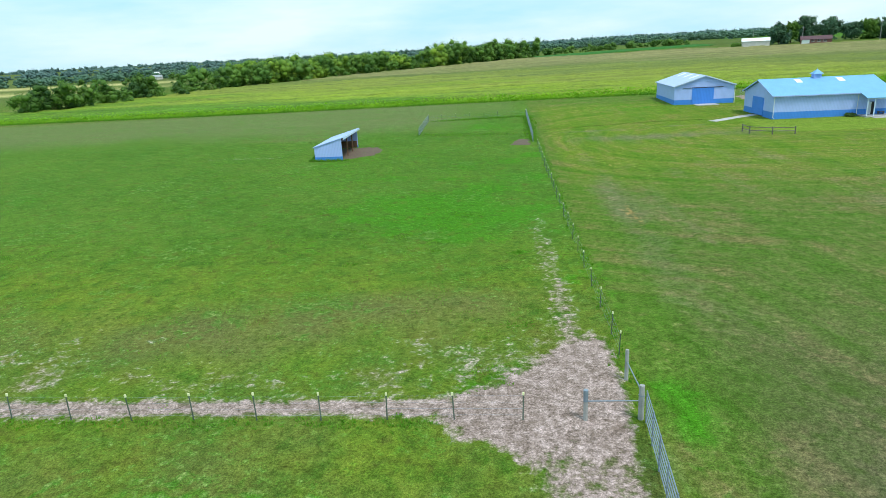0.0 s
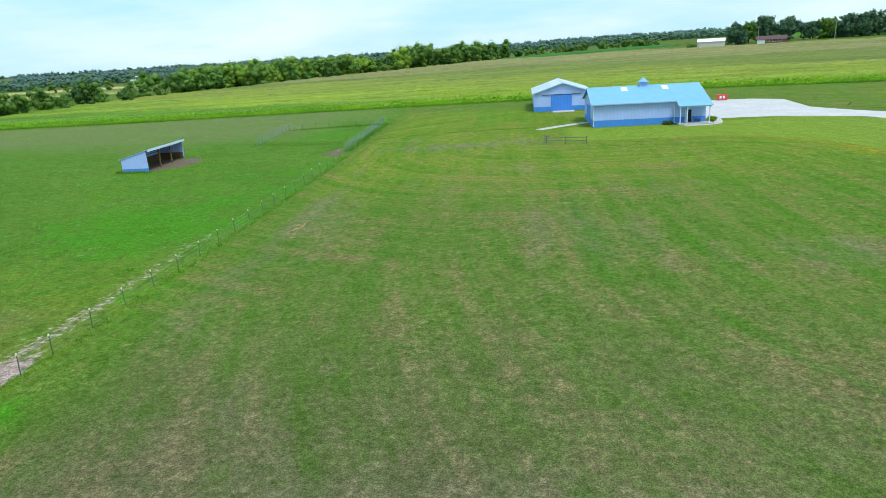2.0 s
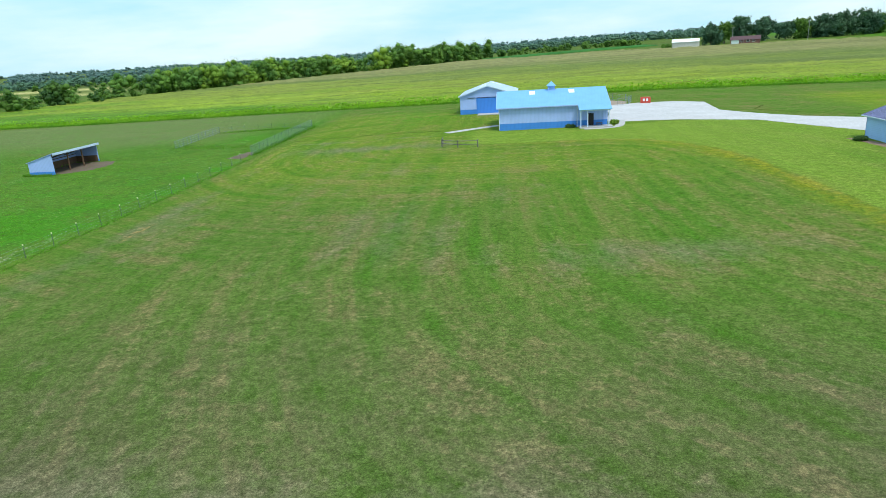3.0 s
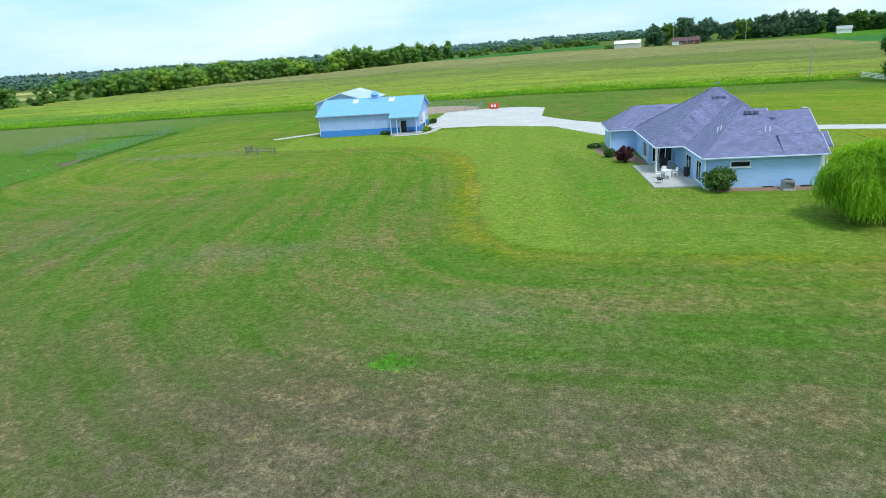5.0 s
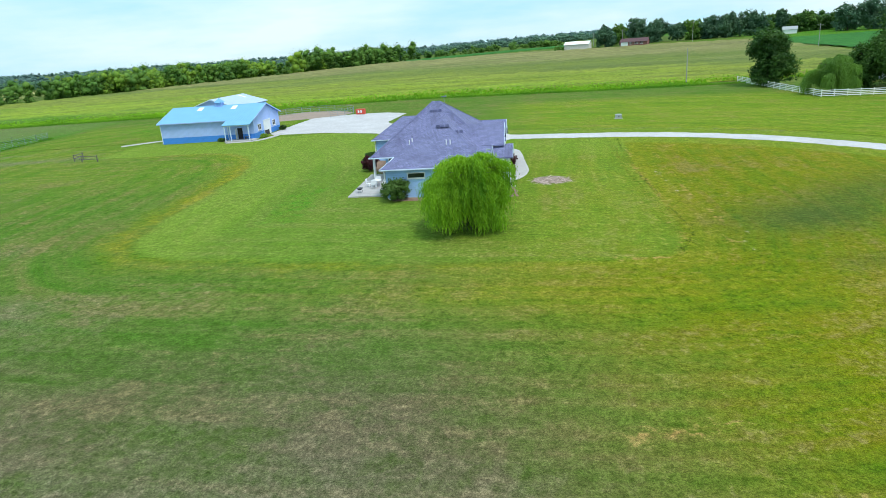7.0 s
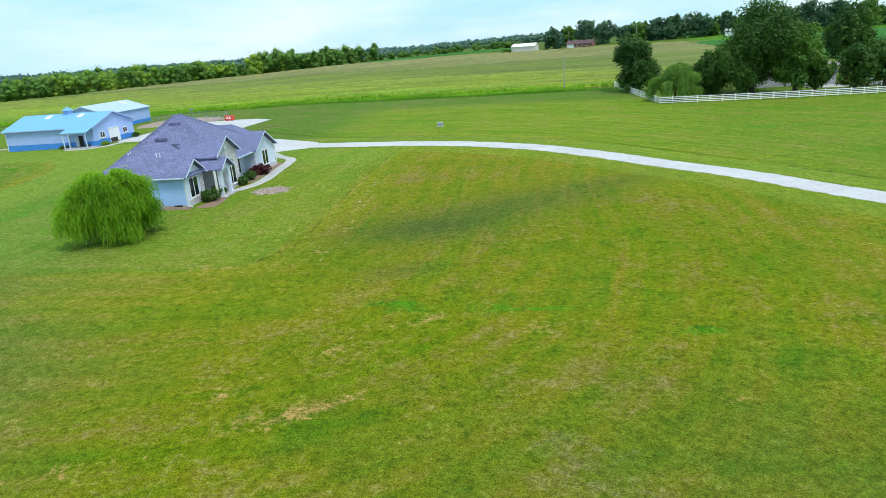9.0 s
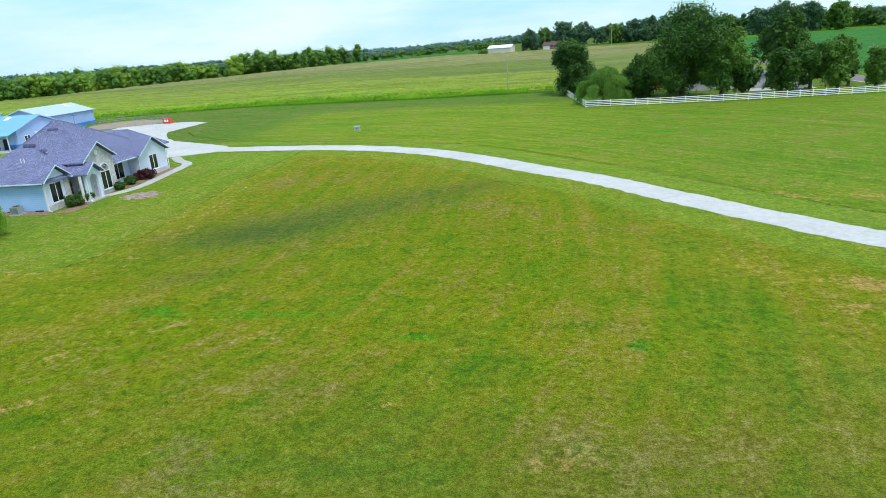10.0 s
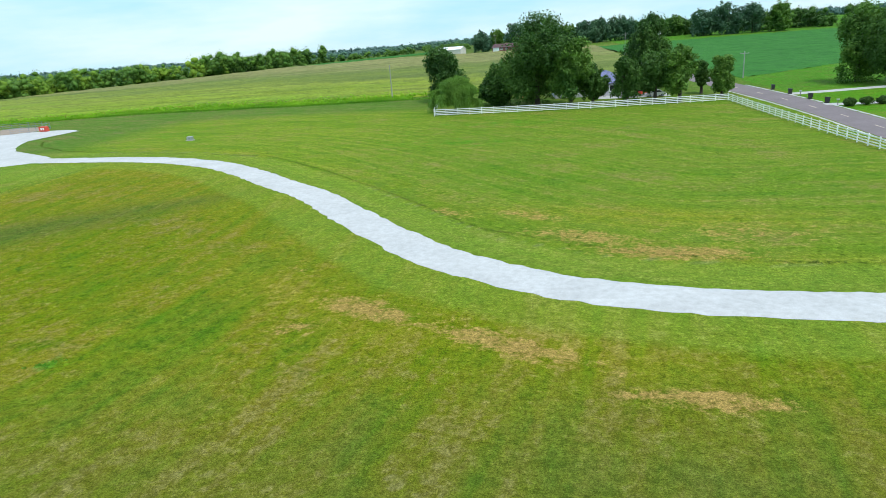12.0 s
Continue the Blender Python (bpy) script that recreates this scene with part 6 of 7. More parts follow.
    for xf, y0, y1, ze, zp in ((6.37, -13.05, -8.4, E + 0.03, E + 1.62), (7.27, 3.1, 10.4, E + 0.03, E + 2.18), (7.47, -7.8, -1.6, 4.3, 6.28), (8.37, -8.85, -5.6, 3.1, 4.3)):
        m = (y0 + y1) / 2
        for a, b in ((y0, m), (y1, m)):
            part("barge_board", Shape().prism([(xf, a, ze - 0.14), (xf, a, ze + 0.01), (xf, b, zp + 0.01), (xf, b, zp - 0.14)], (0.04, 0, 0)), TRIM, h)
    for x, y in ((6.02, -12.75), (8.05, -8.65), (6.85, 3.4), (6.9, 10.1), (-4.6, -12.75), (-10.7, 9.3)):
        part("downspout", Shape().tube([(x, y, E - 0.15), (x, y, 0.15), (x + 0.5, y - 0.3, 0.02)], 0.055, 6), WHITE, h, "white downspout")
    # rear porch
    part("porch_post", Shape().box(-7.65, -7.5, -4.9, -4.75, 0.05, E - 0.05), WHITE, h)
    part("porch_post", Shape().box(-7.65, -7.5, -4.45, -4.3, 0.05, E - 0.05), WHITE, h)
    part("porch_ceiling", Shape().box(-7.8, -4.5, -5.3, 0.5, E - 0.14, E - 0.06), WHITE, h)
    for x in (-3.4, 0.8, 4.2):
        part("foundation_vent", Shape().box(x, x + 1.0, -12.64, -12.6, -0.05, 0.12), DARK, h)
    part("foundation", Shape().box(-4.45, 5.65, -12.62, -12.4, -0.5, 0.1), CONCRETE, h)


make_house()


def slab_on_ground(name, x0, x1, y0, y1, top, material, label, category):
    return tagged(part(name, Shape().box(x0, x1, y0, y1, -0.4, top), material), label, category, kind="structure")


slab_on_ground("patio", 88.7, 93.45, 38.6, 50.4, 0.84, CONCRETE, "pale concrete patio slab behind the house", "patio")
ribbon("sidewalk", [(104.9, 43.4), (106.3, 45.5), (107.2, 49), (106.9, 55), (106.6, 60), (106.0, 63.4), (103.5, 66.0), (101, 69.5)], 0.75, CONCRETE, 0.07, "curved concrete front walk", "walk", 0.02)
ribbon("barn_path", [(39.6, 97.2), (35.5, 94.6), (30.4, 91.0)], 0.9, CONCRETE, 0.05, "short concrete path at the barn end", "path", 0.05)
ribbon("barn_walk", [(54, 86.6), (58.6, 87.0), (60.3, 89.5), (61.5, 95.5)], 0.7, CONCRETE, 0.06, "concrete walk beside the barn porch", "walk", 0.03)
patch("planting_bed", [(104.6, 36.6), (106.6, 36.9), (106.4, 40.5), (105.0, 42)], MULCH, 0.05, "bare mulch bed at the house corner", "bed", 4, 0.1, 0.5)
patch("planting_bed", [(104.2, 48.5), (106.2, 48.5), (106.0, 60.5), (104.9, 61.3)], MULCH, 0.05, "mulch bed along the front wall", "bed", 5, 0.1, 0.5)
patch("planting_bed", [(93.7, 36.4), (104.0, 36.0), (104.1, 37.2), (93.7, 37.6)], MULCH, 0.05, "mulch strip along the side wall", "bed", 6, 0.1, 0.5)
patch("planting_bed", [(86.4, 57), (90.0, 50.6), (90.8, 50.8), (90.2, 58.8), (87, 60), (86.2, 66), (85.2, 66)], MULCH, 0.05, "mulch bed behind the house", "bed", 7, 0.1, 0.5)
patch("riding_arena", [(50, 117), (60, 119), (67, 123), (68, 129), (63, 134), (54, 136), (48, 132), (47, 124)], gravel_mat("arena_soil", (0.33, 0.26, 0.22), 15.0), 0.04, "bare brown soil arena beside the barn", "arena", 9, 0.3)

# planting round the house
for x, y, hh, r, m, lab, sd in ((104.9, 39.6, 1.35, 1.15, LEAF_BUSH, "clipped dark green bush by the corner window", 1), (105.0, 41.6, 1.3, 0.85, LEAF_BUSH, "loose green bush beside the entry", 2),
                                (105.4, 47.4, 1.0, 0.75, LEAF_BUSH, "round green bush below the arched window", 3), (105.3, 50.0, 1.1, 0.85, LEAF_BUSH, "round green bush on the front bed", 4),
                                (105.2, 53.4, 1.3, 1.45, LEAF_RED, "dark red barberry bush on the front bed", 5), (94.2, 36.7, 2.3, 1.65, LEAF_BUSH, "tall green bush at the patio corner", 6),
                                (88.2, 52.6, 2.0, 1.15, LEAF_RED, "dark red barberry behind the house", 7), (87.0, 56.4, 1.0, 0.85, LEAF_BUSH, "low green bush behind the house", 8),
                                (86.0, 63.5, 0.5, 0.9, LEAF_BUSH, "flat dark green bush by the garage wing", 9), (59.6, 90.8, 0.75, 0.8, LEAF_LIGHT, "small yellow-green bush at the barn end", 10),
                                (59.4, 101.6, 0.9, 0.8, LEAF_BUSH, "dark green bush at the barn end", 12), (52.0, 89.2, 0.5, 0.9, LEAF_BUSH, "low green bush beside the barn porch", 13)):
    bush("bush", x, y, hh, r, m, lab, sd)
for k, (x, y) in enumerate(((246.2, 100), (249.2, 100.2), (252.0, 100.4), (254.8, 100.6))):
    bush("bush", x, y, 1.5, 1.15, LEAF_BUSH, "rounded green bush beside the road", 30 + k, group="roadside bushes")


def make_patio_set():
    base = 0.84
    tab = thing("patio_table", 90.9, 43.2, 10, base, "white metal patio table on the slab", "table")
    part("tabletop", Shape().tube([(0, 0, 0.68), (0, 0, 0.72)], 0.6, 20), WHITE, tab)
    for a in range(4):
        x, y = 0.42 * math.cos(a * 1.571), 0.42 * math.sin(a * 1.571)
        part("leg", Shape().tube([(x, y, 0), (x * 0.8, y * 0.8, 0.69)], 0.02, 6), WHITE, tab)
    ch = thing("patio_chair", 90.0, 43.0, 80, base, "white metal patio chair at the table", "chair", "patio chairs")
    part("seat", Shape().box(-0.25, 0.25, -0.25, 0.25, 0.4, 0.44), WHITE, ch)
    part("backrest", Shape().box(-0.25, 0.25, 0.22, 0.26, 0.5, 0.95), WHITE, ch)
    for x in (-0.22, 0.22):
        for y in (-0.22, 0.22):
            part("leg", Shape().box(x - 0.02, x + 0.02, y - 0.02, y + 0.02, 0, 0.42), WHITE, ch)
        part("armrest", Shape().box(x - 0.03, x + 0.03, -0.22, 0.24, 0.62, 0.66), WHITE, ch)
    for x, y, a in ((91.8, 43.4, -85), (90.9, 44.2, 0), (90.8, 42.2, 180)):
        copy_thing(ch, pose(x, y, base, 0, 0, a))
    fp = thing("fire_pit", 89.6, 40.4, 0, base, "small dark iron fire pit on three legs", "fire pit")
    part("bowl", Shape().tube([(0, 0, 0.3), (0, 0, 0.42), (0, 0, 0.5)], [0.16, 0.33, 0.38], 16), BLACK, fp)
    for a in range(3):
        part("leg", Shape().tube([(0.3 * math.cos(a * 2.1), 0.3 * math.sin(a * 2.1), 0), (0.25 * math.cos(a * 2.1), 0.25 * math.sin(a * 2.1), 0.4)], 0.015, 5), BLACK, fp)
    gr = thing("barbecue", 91.6, 47.8, 0, base, "covered black barbecue grill on the patio", "grill")
    part("cart", Shape().box(-0.35, 0.35, -0.28, 0.28, 0.1, 0.75), BLACK, gr)
    part("hood", Shape().prism([(-0.45, -0.3, 0.78), (-0.45, 0.3, 0.78), (-0.45, 0.28, 1.05), (-0.45, 0.1, 1.2), (-0.45, -0.15, 1.15)], (0.9, 0, 0)), BLACK, gr)
    part("side_shelf", Shape().box(-0.8, -0.46, -0.25, 0.25, 0.74, 0.78), BLACK, gr)
    bn = thing("waste_bin", 92.9, 43.2, 0, base, "dark plastic bin against the patio wall", "bin")
    part("body", Shape().tube([(0, 0, 0), (0, 0, 0.9)], [0.25, 0.3], 14), BLACK, bn), part("lid", Shape().tube([(0, 0, 0.9), (0, 0, 0.97)], [0.32, 0.26], 14), BLACK, bn)
    ac = thing("air_conditioner", 100.4, 36.5, 0, 0.62, "grey air conditioning unit beside the house wall", "air conditioner")
    part("cabinet", Shape().box(-0.45, 0.45, -0.45, 0.45, 0.1, 0.9), GREYM, ac)
    part("pad", Shape().box(-0.55, 0.55, -0.55, 0.55, -0.2, 0.1), CONCRETE, ac)
    for k in range(6):
        part("grille", Shape().box(-0.42, 0.42, -0.47, -0.452, 0.18 + 0.11 * k, 0.22 + 0.11 * k), BLACK, ac)
    part("fan_guard", Shape().tube([(0, 0, 0.9), (0, 0, 0.94)], 0.36, 18), BLACK, ac)


make_patio_set()


# ---- yard ----
def make_red_tank():
    b = thing("red_container", 71.0, 122.6, -8, None, "red plastic container with pale marks beside the yard", "container")
    body = Shape().prism([(-1.05, -0.45, 0.1), (1.05, -0.45, 0.1), (1.05, -0.5, 1.15), (0.95, -0.5, 1.3), (-0.95, -0.5, 1.3), (-1.05, -0.5, 1.15)], (0, 0.95, 0))
    part("body", body, RED, b)
    part("mark", Shape().box(-0.55, -0.15, -0.52, -0.49, 0.45, 1.0), WHITE, b), part("mark", Shape().box(0.1, 0.5, -0.52, -0.49, 0.45, 1.0), WHITE, b)
    for x in (-0.8, 0.8):
        part("skid", Shape().box(x - 0.1, x + 0.1, -0.5, 0.5, -0.1, 0.1), BLACK, b)


make_red_tank()
for k in range(9):
    a0, a1 = -0.9 + 0.42 * k, -0.9 + 0.42 * (k + 1)
    pipe_panel("pipe_panel", (58 + 10.5 * math.cos(a0), 126 + 8.5 * math.sin(a0)), (58 + 10.5 * math.cos(a1) - 0.05, 126 + 8.5 * math.sin(a1)), "brown-grey pipe panel round the arena", rails=4, height=1.5, group="arena panels")


def make_utility_box():
    b = thing("utility_box", 124.9, 91.6, 4, None, "grey-green utility cabinet on a concrete pad in the lawn", "utility box")
    part("pad", Shape().box(-0.7, 0.7, -0.55, 0.55, -0.3, 0.08), CONCRETE, b)
    part("cabinet", Shape().prism([(-0.5, -0.4, 0.08), (0.5, -0.4, 0.08), (0.5, -0.4, 0.62), (-0.5, -0.4, 0.62)], (0, 0.8, 0)), GREYM, b)
    part("lid", Shape().prism([(-0.55, -0.46, 0.62), (-0.55, 0.46, 0.68), (-0.55, 0.46, 0.76), (-0.55, -0.46, 0.68)], (1.1, 0, 0)), GREYM, b)
    part("handle", Shape().box(-0.1, 0.1, -0.43, -0.4, 0.3, 0.4), BLACK, b)


make_utility_box()


def utility_pole(x, y, h, label, arm=0.0, r=0.15, z=None):
    p = thing("utility_pole", x, y, 0, z, label, "pole", "utility poles")
    part("pole", Shape().tube([(0, 0, -0.8), (0, 0, h)], [r, r * 0.7], 10), POLEWOOD, p)
    if arm:
        part("crossarm", Shape().box(-arm, arm, -0.06, 0.06, h - 0.7, h - 0.55), POLEWOOD, p)
        for s in (-0.9, 0.0, 0.9):
            part("insulator", Shape().tube([(s * arm, 0, h - 0.55), (s * arm, 0, h - 0.38)], 0.05, 6), GREYM, p)
    return p


utility_pole(152.5, 154.7, 9.3, "tall pale utility pole at the crop edge")
utility_pole(246.3, 156.8, 6.9, "weathered utility pole beside the road", 1.1)
utility_pole(233.4, 265.5, 9.0, "weathered utility pole beyond the road bend", 1.1)
utility_pole(175, 395, 10, "distant utility pole by the farmhouse", 1.0)
utility_pole(214, 385, 11, "distant utility pole in the tree row", 1.0)
utility_pole(163, 440, 9, "distant utility pole beyond the meadow", 1.0)

# ---- road and neighbours ----
ROAD = [(232.0, -120), (235.4, 0), (237.2, 40), (239.4, 70), (240.6, 90), (240.6, 110), (239.6, 127), (238.2, 142), (233, 200), (227.5, 250), (221, 300), (212, 345), (200, 375)]
ribbon("road", ROAD, 3.5, ASPHALT, 0.07, "worn grey-pink asphalt road beside the white fence", "road", 0.08)
ribbon("road_edge", [(x - 4.0, y) for x, y in ROAD[:8]], 0.22, GRAVEL, 0.045, "pale gravel road shoulder", "shoulder", 0.1)
ribbon("road_edge", [(x + 4.0, y) for x, y in ROAD[:8]], 0.22, GRAVEL, 0.045, "pale gravel road shoulder", "shoulder", 0.1)


def road_marks():
    m = thing("road_marking", 238, 50, 0, 0, "faded broken centre line on the road", "road marking", kind="structure")
    ys = np.arange(-20, 150, 12.0)
    for y in ys:
        pts = []
        for yy in (y, y + 3.0):
            xx = float(np.interp(yy, [p[1] for p in ROAD], [p[0] for p in ROAD]))
            pts.append((xx, yy))
        (x0, y0), (x1, y1) = pts
        part("dash", Shape().add([(x0 - 238 - 0.08, y0 - 50, float(land(x0, y0)) + 0.078), (x0 - 238 + 0.08, y0 - 50, float(land(x0, y0)) + 0.078), (x1 - 238 + 0.08, y1 - 50, float(land(x1, y1)) + 0.078), (x1 - 238 - 0.08, y1 - 50, float(land(x1, y1)) + 0.078)], [(0, 1, 2, 3)]), ROADPAINT, m)


road_marks()
ribbon("side_drive", [(243.6, 121.5), (252, 122.5), (266, 124.5), (300, 128)], 1.6, CONCRETE, 0.05, "pale driveway across the road", "driveway", 0.06)
ribbon("side_drive", [(243.6, 104.0), (250, 103.0), (262, 104.5), (300, 108)], 1.6, CONCRETE, 0.05, "pale driveway across the road", "driveway", 0.06)


def trash_bin(x, y, turn):
    b = thing("wheeled_bin", x, y, turn, None, "black wheeled rubbish bin at the roadside", "bin", "roadside bins")
    body = Shape().add([(-0.27, -0.3, 0.06), (0.27, -0.3, 0.06), (0.27, 0.25, 0.06), (-0.27, 0.25, 0.06), (-0.34, -0.4, 1.1), (0.34, -0.4, 1.1), (0.34, 0.36, 1.1), (-0.34, 0.36, 1.1)], [(3, 2, 1, 0), (4, 5, 6, 7), (0, 1, 5, 4), (1, 2, 6, 5), (2, 3, 7, 6), (3, 0, 4, 7)])
    part("body", body, BLACK, b)
    part("lid", Shape().prism([(-0.36, -0.43, 1.1), (-0.36, 0.4, 1.1), (-0.36, 0.36, 1.2), (-0.36, -0.35, 1.16)], (0.72, 0, 0)), BLACK, b)
    for s in (-0.3, 0.24):
        part("wheel", Shape().tube([(s, 0.28, 0.12), (s + 0.06, 0.28, 0.12)], 0.12, 12), BLACK, b)
    part("handle", Shape().tube([(-0.28, 0.44, 1.05), (0.28, 0.44, 1.05)], 0.02, 6), BLACK, b)


for x, y, a in ((244.1, 130.2, 80), (244.2, 121.0, 84), (244.5, 112.0, 86), (244.6, 105.0, 90)):
    trash_bin(x, y, a)
for x, y in ((244.5, 116.6), (244.9, 101.5)):
    mb = thing("mailbox", x, y, 90, None, "small roadside mailbox on a timber post", "mailbox")
    part("post", Shape().box(-0.05, 0.05, -0.05, 0.05, -0.3, 1.0), OLDWOOD, mb)
    part("box", Shape().prism([(-0.1, -0.25, 1.0), (0.1, -0.25, 1.0), (0.1, -0.25, 1.15), (0.06, -0.25, 1.23), (-0.06, -0.25, 1.23), (-0.1, -0.25, 1.15)], (0, 0.5, 0)), GREYM, mb)


def make_neighbour():
    h = thing("house", 205, 142, 2, None, "grey single-storey house half hidden by trees", "house")
    w = Shape()
    wall_x(w, -9, 9, -5, -0.5, 2.8, 0.2, [(-5, -3.4, 0.9, 2.2), (1, 2.0, 0, 2.1), (4, 6, 0.9, 2.2)]), wall_x(w, -9, 9, 5, -0.5, 2.8, -0.2)
    wall_y(w, -4.8, 4.8, -9, -0.5, 2.8, 0.2), wall_y(w, -4.8, 4.8, 9, -0.5, 2.8, -0.2)
    part("wall", w, plain("grey_siding", (0.42, 0.44, 0.5), 0.7), h)
    roof_part("roof", hip_faces(-9.5, 9.5, -5.5, 5.5, 2.8, 0.5), SHINGLE, h)
    window_unit(h, -4.2, -4.98, 1.55, 1.6, 1.3, ("y", -1)), window_unit(h, 5.0, -4.98, 1.55, 2.0, 1.3, ("y", -1))
    part("door", Shape().box(1.0, 2.0, -4.95, -4.88, 0, 2.1), WHITE, h)


make_neighbour()
ribbon("side_drive", [(222, 133.5), (214, 133.5), (206, 134.5)], 3.2, CONCRETE, 0.04, "pale concrete drive beside the grey house", "driveway", 0.05)


def make_car(x, y, turn, paint, label):
    c = thing("car", x, y, turn, None, label, "car")
    side = [(-2.2, 0.35), (-2.25, 0.75), (-2.0, 0.95), (-1.5, 1.0), (-0.9, 1.5), (0.9, 1.55), (1.75, 1.05), (2.2, 0.9), (2.25, 0.4)]
    part("body", Shape().prism([(a, -0.88, b) for a, b in side], (0, 1.76, 0)), paint, c)
    part("side_glass", Shape().prism([(-1.3, -0.89, 1.05), (-0.8, -0.89, 1.42), (0.8, -0.89, 1.46), (1.4, -0.89, 1.08)], (0, 1.78, 0)), GLASS_M, c)
    for wx in (-1.4, 1.4):
        for wy in (-0.9, 0.72):
            wh = part("wheel", Shape().tube([(wx, wy, 0.33), (wx, wy + 0.18, 0.33)], 0.33, 16), BLACK, c)
            part("rim", Shape().tube([(wx, wy - 0.01, 0.33), (wx, wy + 0.19, 0.33)], 0.19, 12), STEEL, wh)
    for s in (-0.6, 0.6):
        part("headlight", Shape().box(-2.27, -2.2, s - 0.18, s + 0.18, 0.62, 0.76), WHITE, c)


make_car(218.4, 130.2, 4, plain("silver_paint", (0.5, 0.52, 0.55), 0.3, 0.6, 0.04), "silver car parked under the trees")
make_car(215.6, 133.6, 4, RED, "red car parked under the trees")


def make_swing():
    s = thing("swing_set", 186.5, 138.5, 10, None, "red wooden swing set under the trees", "swing set")
    for x in (-1.8, 1.8):
        for y in (-1, 1):
            part("leg", Shape().tube([(x, y, -0.1), (x * 0.92, 0, 2.4)], 0.07, 6), RED, s)
    part("beam", Shape().tube([(-2.0, 0, 2.4), (2.0, 0, 2.4)], 0.08, 6), RED, s)
    part("platform", Shape().box(1.4, 3.2, -0.8, 0.8, 1.2, 1.3), RED, s)
    for k in range(7):
        part("board", Shape().box(1.4 + 0.26 * k, 1.6 + 0.26 * k, -0.84, -0.8, 1.3, 1.9), RED, s)
    for x in (-0.8, 0.3):
        part("swing", Shape().box(x - 0.25, x + 0.25, -0.1, 0.1, 0.5, 0.54).tube([(x - 0.22, 0, 0.52), (x - 0.22, 0, 2.38)], 0.012, 4).tube([(x + 0.22, 0, 0.52), (x + 0.22, 0, 2.38)], 0.012, 4), BLACK, s)


make_swing()

# trees behind the white fence
tree("tree", 168.6, 142.0, 13.8, 6.4, LEAF_DARK, "dense dark green round tree behind the fence corner", 41, 900, 30, 0.28, bare=0.10)
willow(173.3, 119.6, 7.8, 5.5, "pale green weeping willow inside the white fence", 42, LEAF_BELT, 5400, 0.19)
for x, y, hh, r, m, lab, sd, cl, bare in ((191.5, 126.5, 20.4, 10.6, LEAF_DARK, "very large spreading shade tree behind the fence", 44, 1500, 0.06), (198.6, 121.5, 15.0, 6.0, LEAF_MID, "green tree with lighter crown before the shade tree", 45, 640, 0.12),
                                          (183.6, 127.5, 10.5, 4.6, LEAF_DARK, "dark low tree at the edge of the shade tree", 43, 380, 0.05), (181.0, 131.0, 7.0, 3.6, LEAF_DARK, "low dark tree behind the willow", 52, 240, 0.05),
                                          (203.6, 123.3, 8.8, 3.8, LEAF_DARK, "small dark tree beside the grey house", 46, 300, 0.15), (220.0, 146.0, 19.0, 6.6, LEAF_DARK, "tall dark green tree behind the parked cars", 47, 640, 0.1),
                                          (210.7, 121.4, 9.8, 4.4, LEAF_DARK, "broad dark tree before the grey house", 48, 380, 0.2), (216.7, 121.8, 11.2, 4.6, LEAF_DARK, "broad dark tree over the parked cars", 57, 400, 0.22),
                                          (221.4, 119.8, 12.0, 4.3, LEAF_MID, "green tree with open trunk beside the fence", 49, 400, 0.22), (228.8, 131.0, 7.6, 2.3, LEAF_DARK, "slim dark tree by the fence corner", 50, 200, 0.18),
                                          (231.6, 125.0, 8.9, 3.2, LEAF_MID, "small round tree by the fence corner", 51, 300, 0.2),
                                          (269, 128.5, 16.5, 7.5, LEAF_DARK, "big dark shade tree across the road", 53, 780, 0.08), (264, 135, 17, 6.5, LEAF_MID, "big green tree across the road", 54, 630, 0.08),
                                          (278, 131, 17, 7, LEAF_DARK, "big dark tree across the road", 55, 570, 0.08)):
    tree("tree", x, y, hh, r, m, lab, sd, cl, 30, 0.28, trunk=0.2 + hh * 0.012, bare=bare)

# ---- distance ----
def gable_box(name, x, y, turn, L, D, H, R, wall_m, roof_m, label, door=None):
    b = thing(name, x, y, turn, None, label, "building")
    w = Shape()
    wall_x(w, -L / 2, L / 2, -D / 2, -0.5, H, 0.15), wall_x(w, -L / 2, L / 2, D / 2, -0.5, H, -0.15)
    for sx in (-1, 1):
        wall_y(w, -D / 2 + 0.15, D / 2 - 0.15, sx * L / 2, -0.5, H, -sx * 0.15)
        w.prism([(sx * L / 2, -D / 2 + 0.1, H), (sx * L / 2, D / 2 - 0.1, H), (sx * L / 2, 0, H + R)], (-sx * 0.15, 0, 0))
    part("wall", w, wall_m, b)
    r = Shape()
    k = R / (D / 2)
    slab(r, (-L / 2 - 0.3, -D / 2 - 0.4, H - 0.4 * k + 0.1), (L / 2 + 0.3, -D / 2 - 0.4, H - 0.4 * k + 0.1), (L / 2 + 0.3, 0, H + R + 0.1), (-L / 2 - 0.3, 0, H + R + 0.1), 0.1)
    slab(r, (L / 2 + 0.3, D / 2 + 0.4, H - 0.4 * k + 0.1), (-L / 2 - 0.3, D / 2 + 0.4, H - 0.4 * k + 0.1), (-L / 2 - 0.3, 0.002, H + R + 0.1), (L / 2 + 0.3, 0.002, H + R + 0.1), 0.1)
    part("roof", r, roof_m, b)
    return b


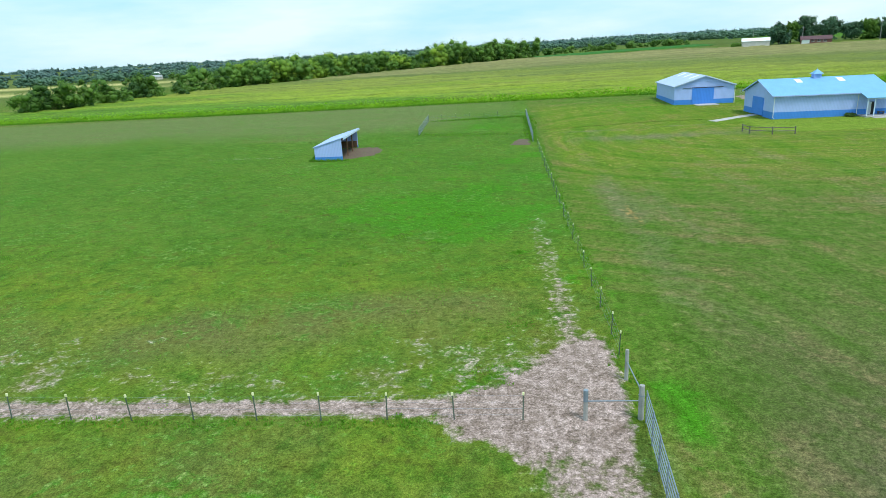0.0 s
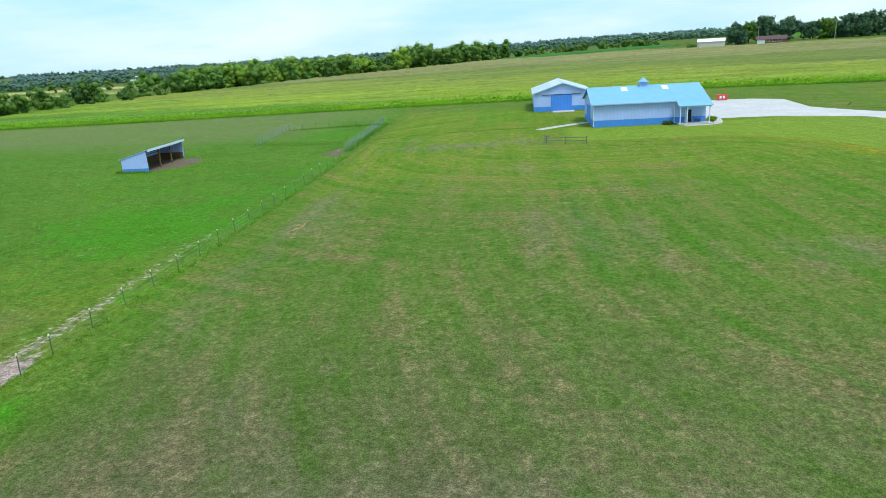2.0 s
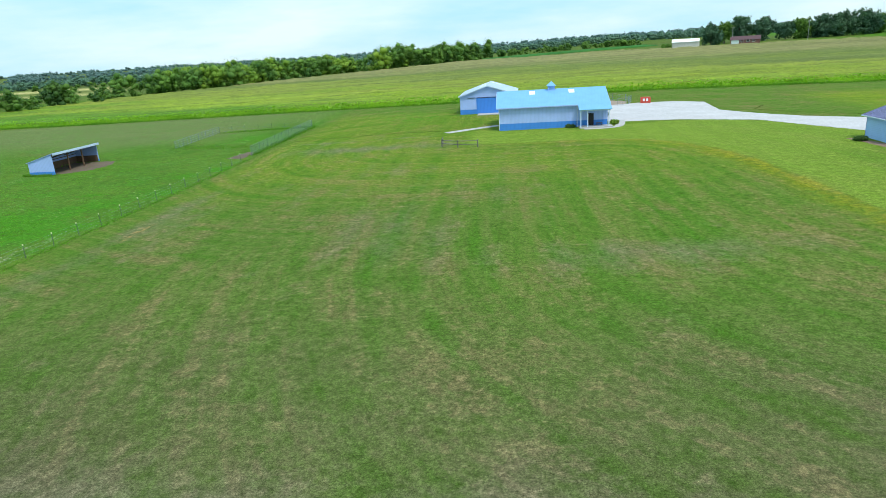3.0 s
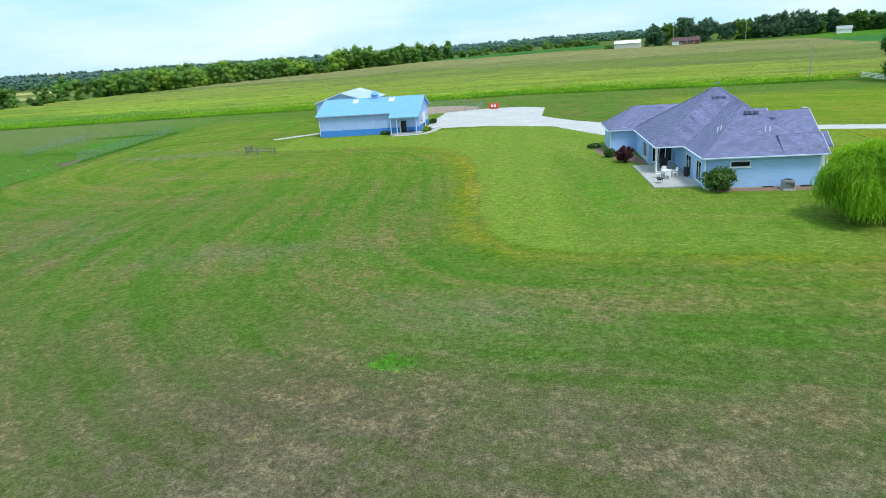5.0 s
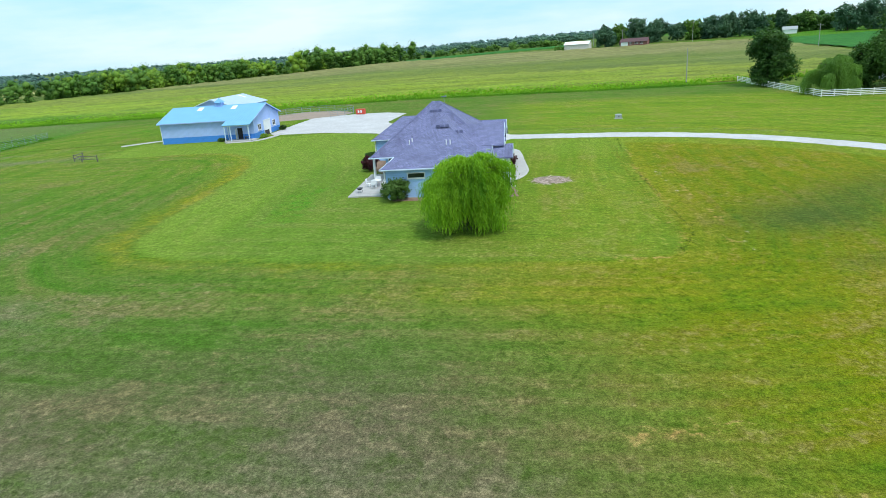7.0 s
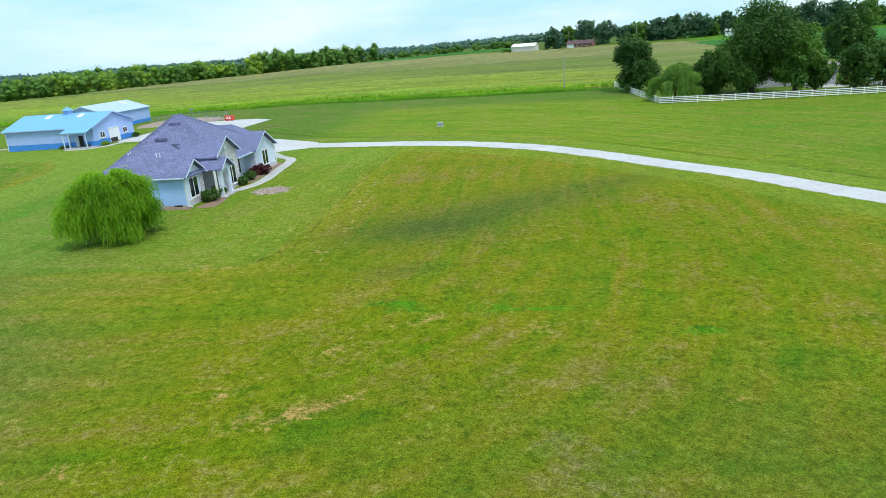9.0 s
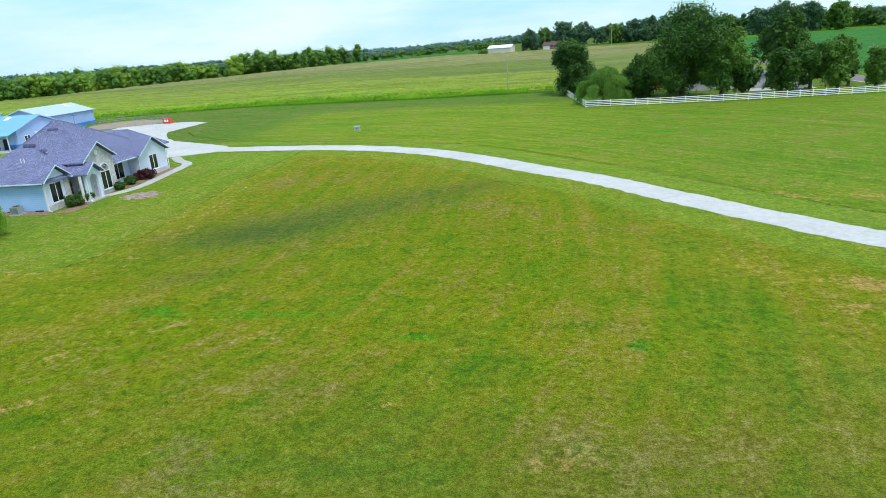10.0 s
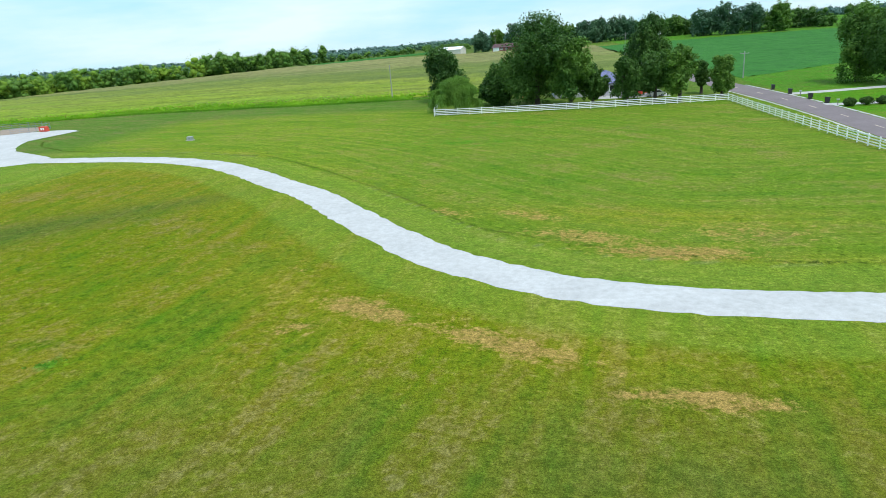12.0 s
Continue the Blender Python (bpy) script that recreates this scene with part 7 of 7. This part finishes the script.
REDROOF = plain("red_brown_roof", (0.10, 0.05, 0.06), 0.8)
CREAM = plain("cream_wall", (0.66, 0.62, 0.58), 0.7)
gable_box("white_shed", 147.8, 394, -18, 15.0, 9.0, 3.4, 1.6, CREAM, VINYL, "white metal shed at the far edge of the meadow")
BRICKRED = plain("brick_red_wall", (0.24, 0.10, 0.085), 0.85)
fh = gable_box("farmhouse", 182, 393, -20, 16, 8, 2.3, 1.9, BRICKRED, REDROOF, "distant low brick farmhouse with red-brown roof")
part("garage_front", Shape().box(-7.6, -3.4, -4.06, -3.98, 0.0, 2.1), VINYL, fh, "white garage doors")
for x in (-1.8, 1.5, 4.6):
    window_unit(fh, x, -3.98, 1.5, 1.5, 1.2, ("y", -1))
gable_box("farmhouse", 270, 388, -20, 7.5, 6, 2.4, 1.6, VINYL, GREYM, "distant white farmhouse beside the green field")
gable_box("farmhouse", -345, 600, 15, 9, 6, 2.6, 1.6, CREAM, GREYM, "distant white farmhouse in the valley")
gable_box("white_shed", -395, 700, 5, 22, 10, 4.0, 2.0, CREAM, VINYL, "distant white shed in the valley")
for k, (x, y, hh, r, m) in enumerate(((166, 430, 11, 5.5, LEAF_DARK), (176, 437, 10, 5, LEAF_MID), (188, 447, 13.5, 7.0, LEAF_DARK), (200, 440, 12, 6, LEAF_DARK), (212, 436, 9, 4.5, LEAF_DARK), (220, 432, 10, 5, LEAF_MID), (229, 430, 11, 5, LEAF_DARK), (238, 425, 12, 5.5, LEAF_DARK), (247, 428, 15, 7, LEAF_DARK), (256, 426, 14, 6, LEAF_DARK), (262, 432, 11, 5, LEAF_MID), (274, 436, 14, 4, LEAF_DARK), (285, 430, 11, 6, LEAF_MID), (294, 395, 14, 7, LEAF_DARK), (306, 392, 16, 8, LEAF_DARK), (318, 388, 15, 7, LEAF_DARK), (330, 382, 14, 6.5, LEAF_MID))):
    tree("tree", x, y - 24, hh * (1.28 if x < 245 else 1.08), r * 1.4, LEAF_ROW_HAZE if m is LEAF_DARK else m, "leafy shade tree in the distant row", 60 + k, 260, 18, 0.6, bare=0.06, group="far tree row")
bush("bush", 136, 392, 3.0, 4.0, LEAF_MID, "rounded bush beside the white shed", 90, 60, 14, 0.4)

rd = np.random.default_rng(12)
woods("far_woods", belt(rd, [(20, 540), (60, 560), (110, 570), (150, 540)], 44, (4, 7), (0.75, 1.1), 5), LEAF_MID, "low hedge of trees across the far fields", 24)
woods("far_woods", belt(rd, [(268, 420), (305, 398), (360, 372), (430, 345), (520, 325)], 120, (8, 12.5), (0.48, 0.62), 7), LEAF_DARK, "tall dark woods beyond the green field", 25, 18, 44, 0.34)
woods("far_woods", belt(rd, [(-330, 440), (-280, 430), (-230, 470), (-150, 560), (-60, 640)], 40, (6, 9), (0.45, 0.6), 12), LEAF_MID, "scattered trees in the valley", 26)
woods("far_woods", belt(rd, [(-480, 520), (-420, 600), (-330, 700), (-180, 800), (60, 830), (260, 760), (420, 640)], 1000, (6, 10), (0.65, 0.95), 40), LEAF_FAR_HAZE, "far woods across the horizon", 27, 9, 20)
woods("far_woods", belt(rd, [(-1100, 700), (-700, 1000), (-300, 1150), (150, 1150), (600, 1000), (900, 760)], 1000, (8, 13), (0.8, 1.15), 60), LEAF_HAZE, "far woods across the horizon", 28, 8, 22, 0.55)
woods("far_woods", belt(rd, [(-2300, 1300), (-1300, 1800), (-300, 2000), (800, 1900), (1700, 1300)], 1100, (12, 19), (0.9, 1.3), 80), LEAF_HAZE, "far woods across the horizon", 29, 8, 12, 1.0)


def row_crop(name, pts, y_near, y_far, label, slope=0.0, lean=0.0):
    """A low green field of row crop: a rough canopy over the ground between two edges."""
    rng = np.random.default_rng(77)
    xs = np.arange(pts[0], pts[1], 2.0)
    ts = np.linspace(0, 1, 60)
    X, Tt = np.meshgrid(xs, ts)
    near = y_near + slope * np.minimum(X - pts[0], 40)
    Y = near + (y_far - near) * Tt
    X = X - lean * (Y - near)
    Z = land(X, Y) + 0.5 + 0.1 * rng.normal(size=X.shape)
    Z[0] -= 0.5
    Z[1] -= 0.25
    ny, nx = X.shape
    idx = np.arange(nx * ny).reshape(ny, nx)
    q = np.stack([idx[:-1, :-1], idx[:-1, 1:], idx[1:, 1:], idx[1:, :-1]], -1).reshape(-1, 4)
    me = bpy.data.meshes.new(name)
    me.from_pydata(np.stack([X, Y, Z], -1).reshape(-1, 3).tolist(), [], q.tolist())
    me.update()
    me.shade_smooth()
    m, nn, l, b = nodes_of(name, 0.85)
    rows = noise_node(nn, l, 0.4, 5, 0.7, (0.3, 1.2, 1)).outputs["Fac"]
    fine = noise_node(nn, l, 1.6, 5, 0.75).outputs["Fac"]
    col = ramp_node(nn, l, rows, 0.35, 0.65, (0.022, 0.115, 0.020), (0.050, 0.190, 0.032)).outputs["Color"]
    col = mix_node(nn, l, 1.0, col, ramp_node(nn, l, fine, 0.3, 0.7, (0.6, 0.6, 0.6), (1.25, 1.25, 1.25)).outputs["Color"], "MULTIPLY")
    l.new(col, b.inputs["Base Color"])
    b.inputs["Specular IOR Level"].default_value = 0.1
    bump_on(nn, l, b, fine, 0.8, 0.3)
    me.materials.append(m)
    tagged(new(name, me), label, "crop", kind="stuff")


row_crop("bean_field", (246, 460), 157.5, 335, "deep green bean field beyond the road", 0.6, 0.10)
row_crop("bean_field", (20, 150), 470, 520, "far strip of deep green beans")
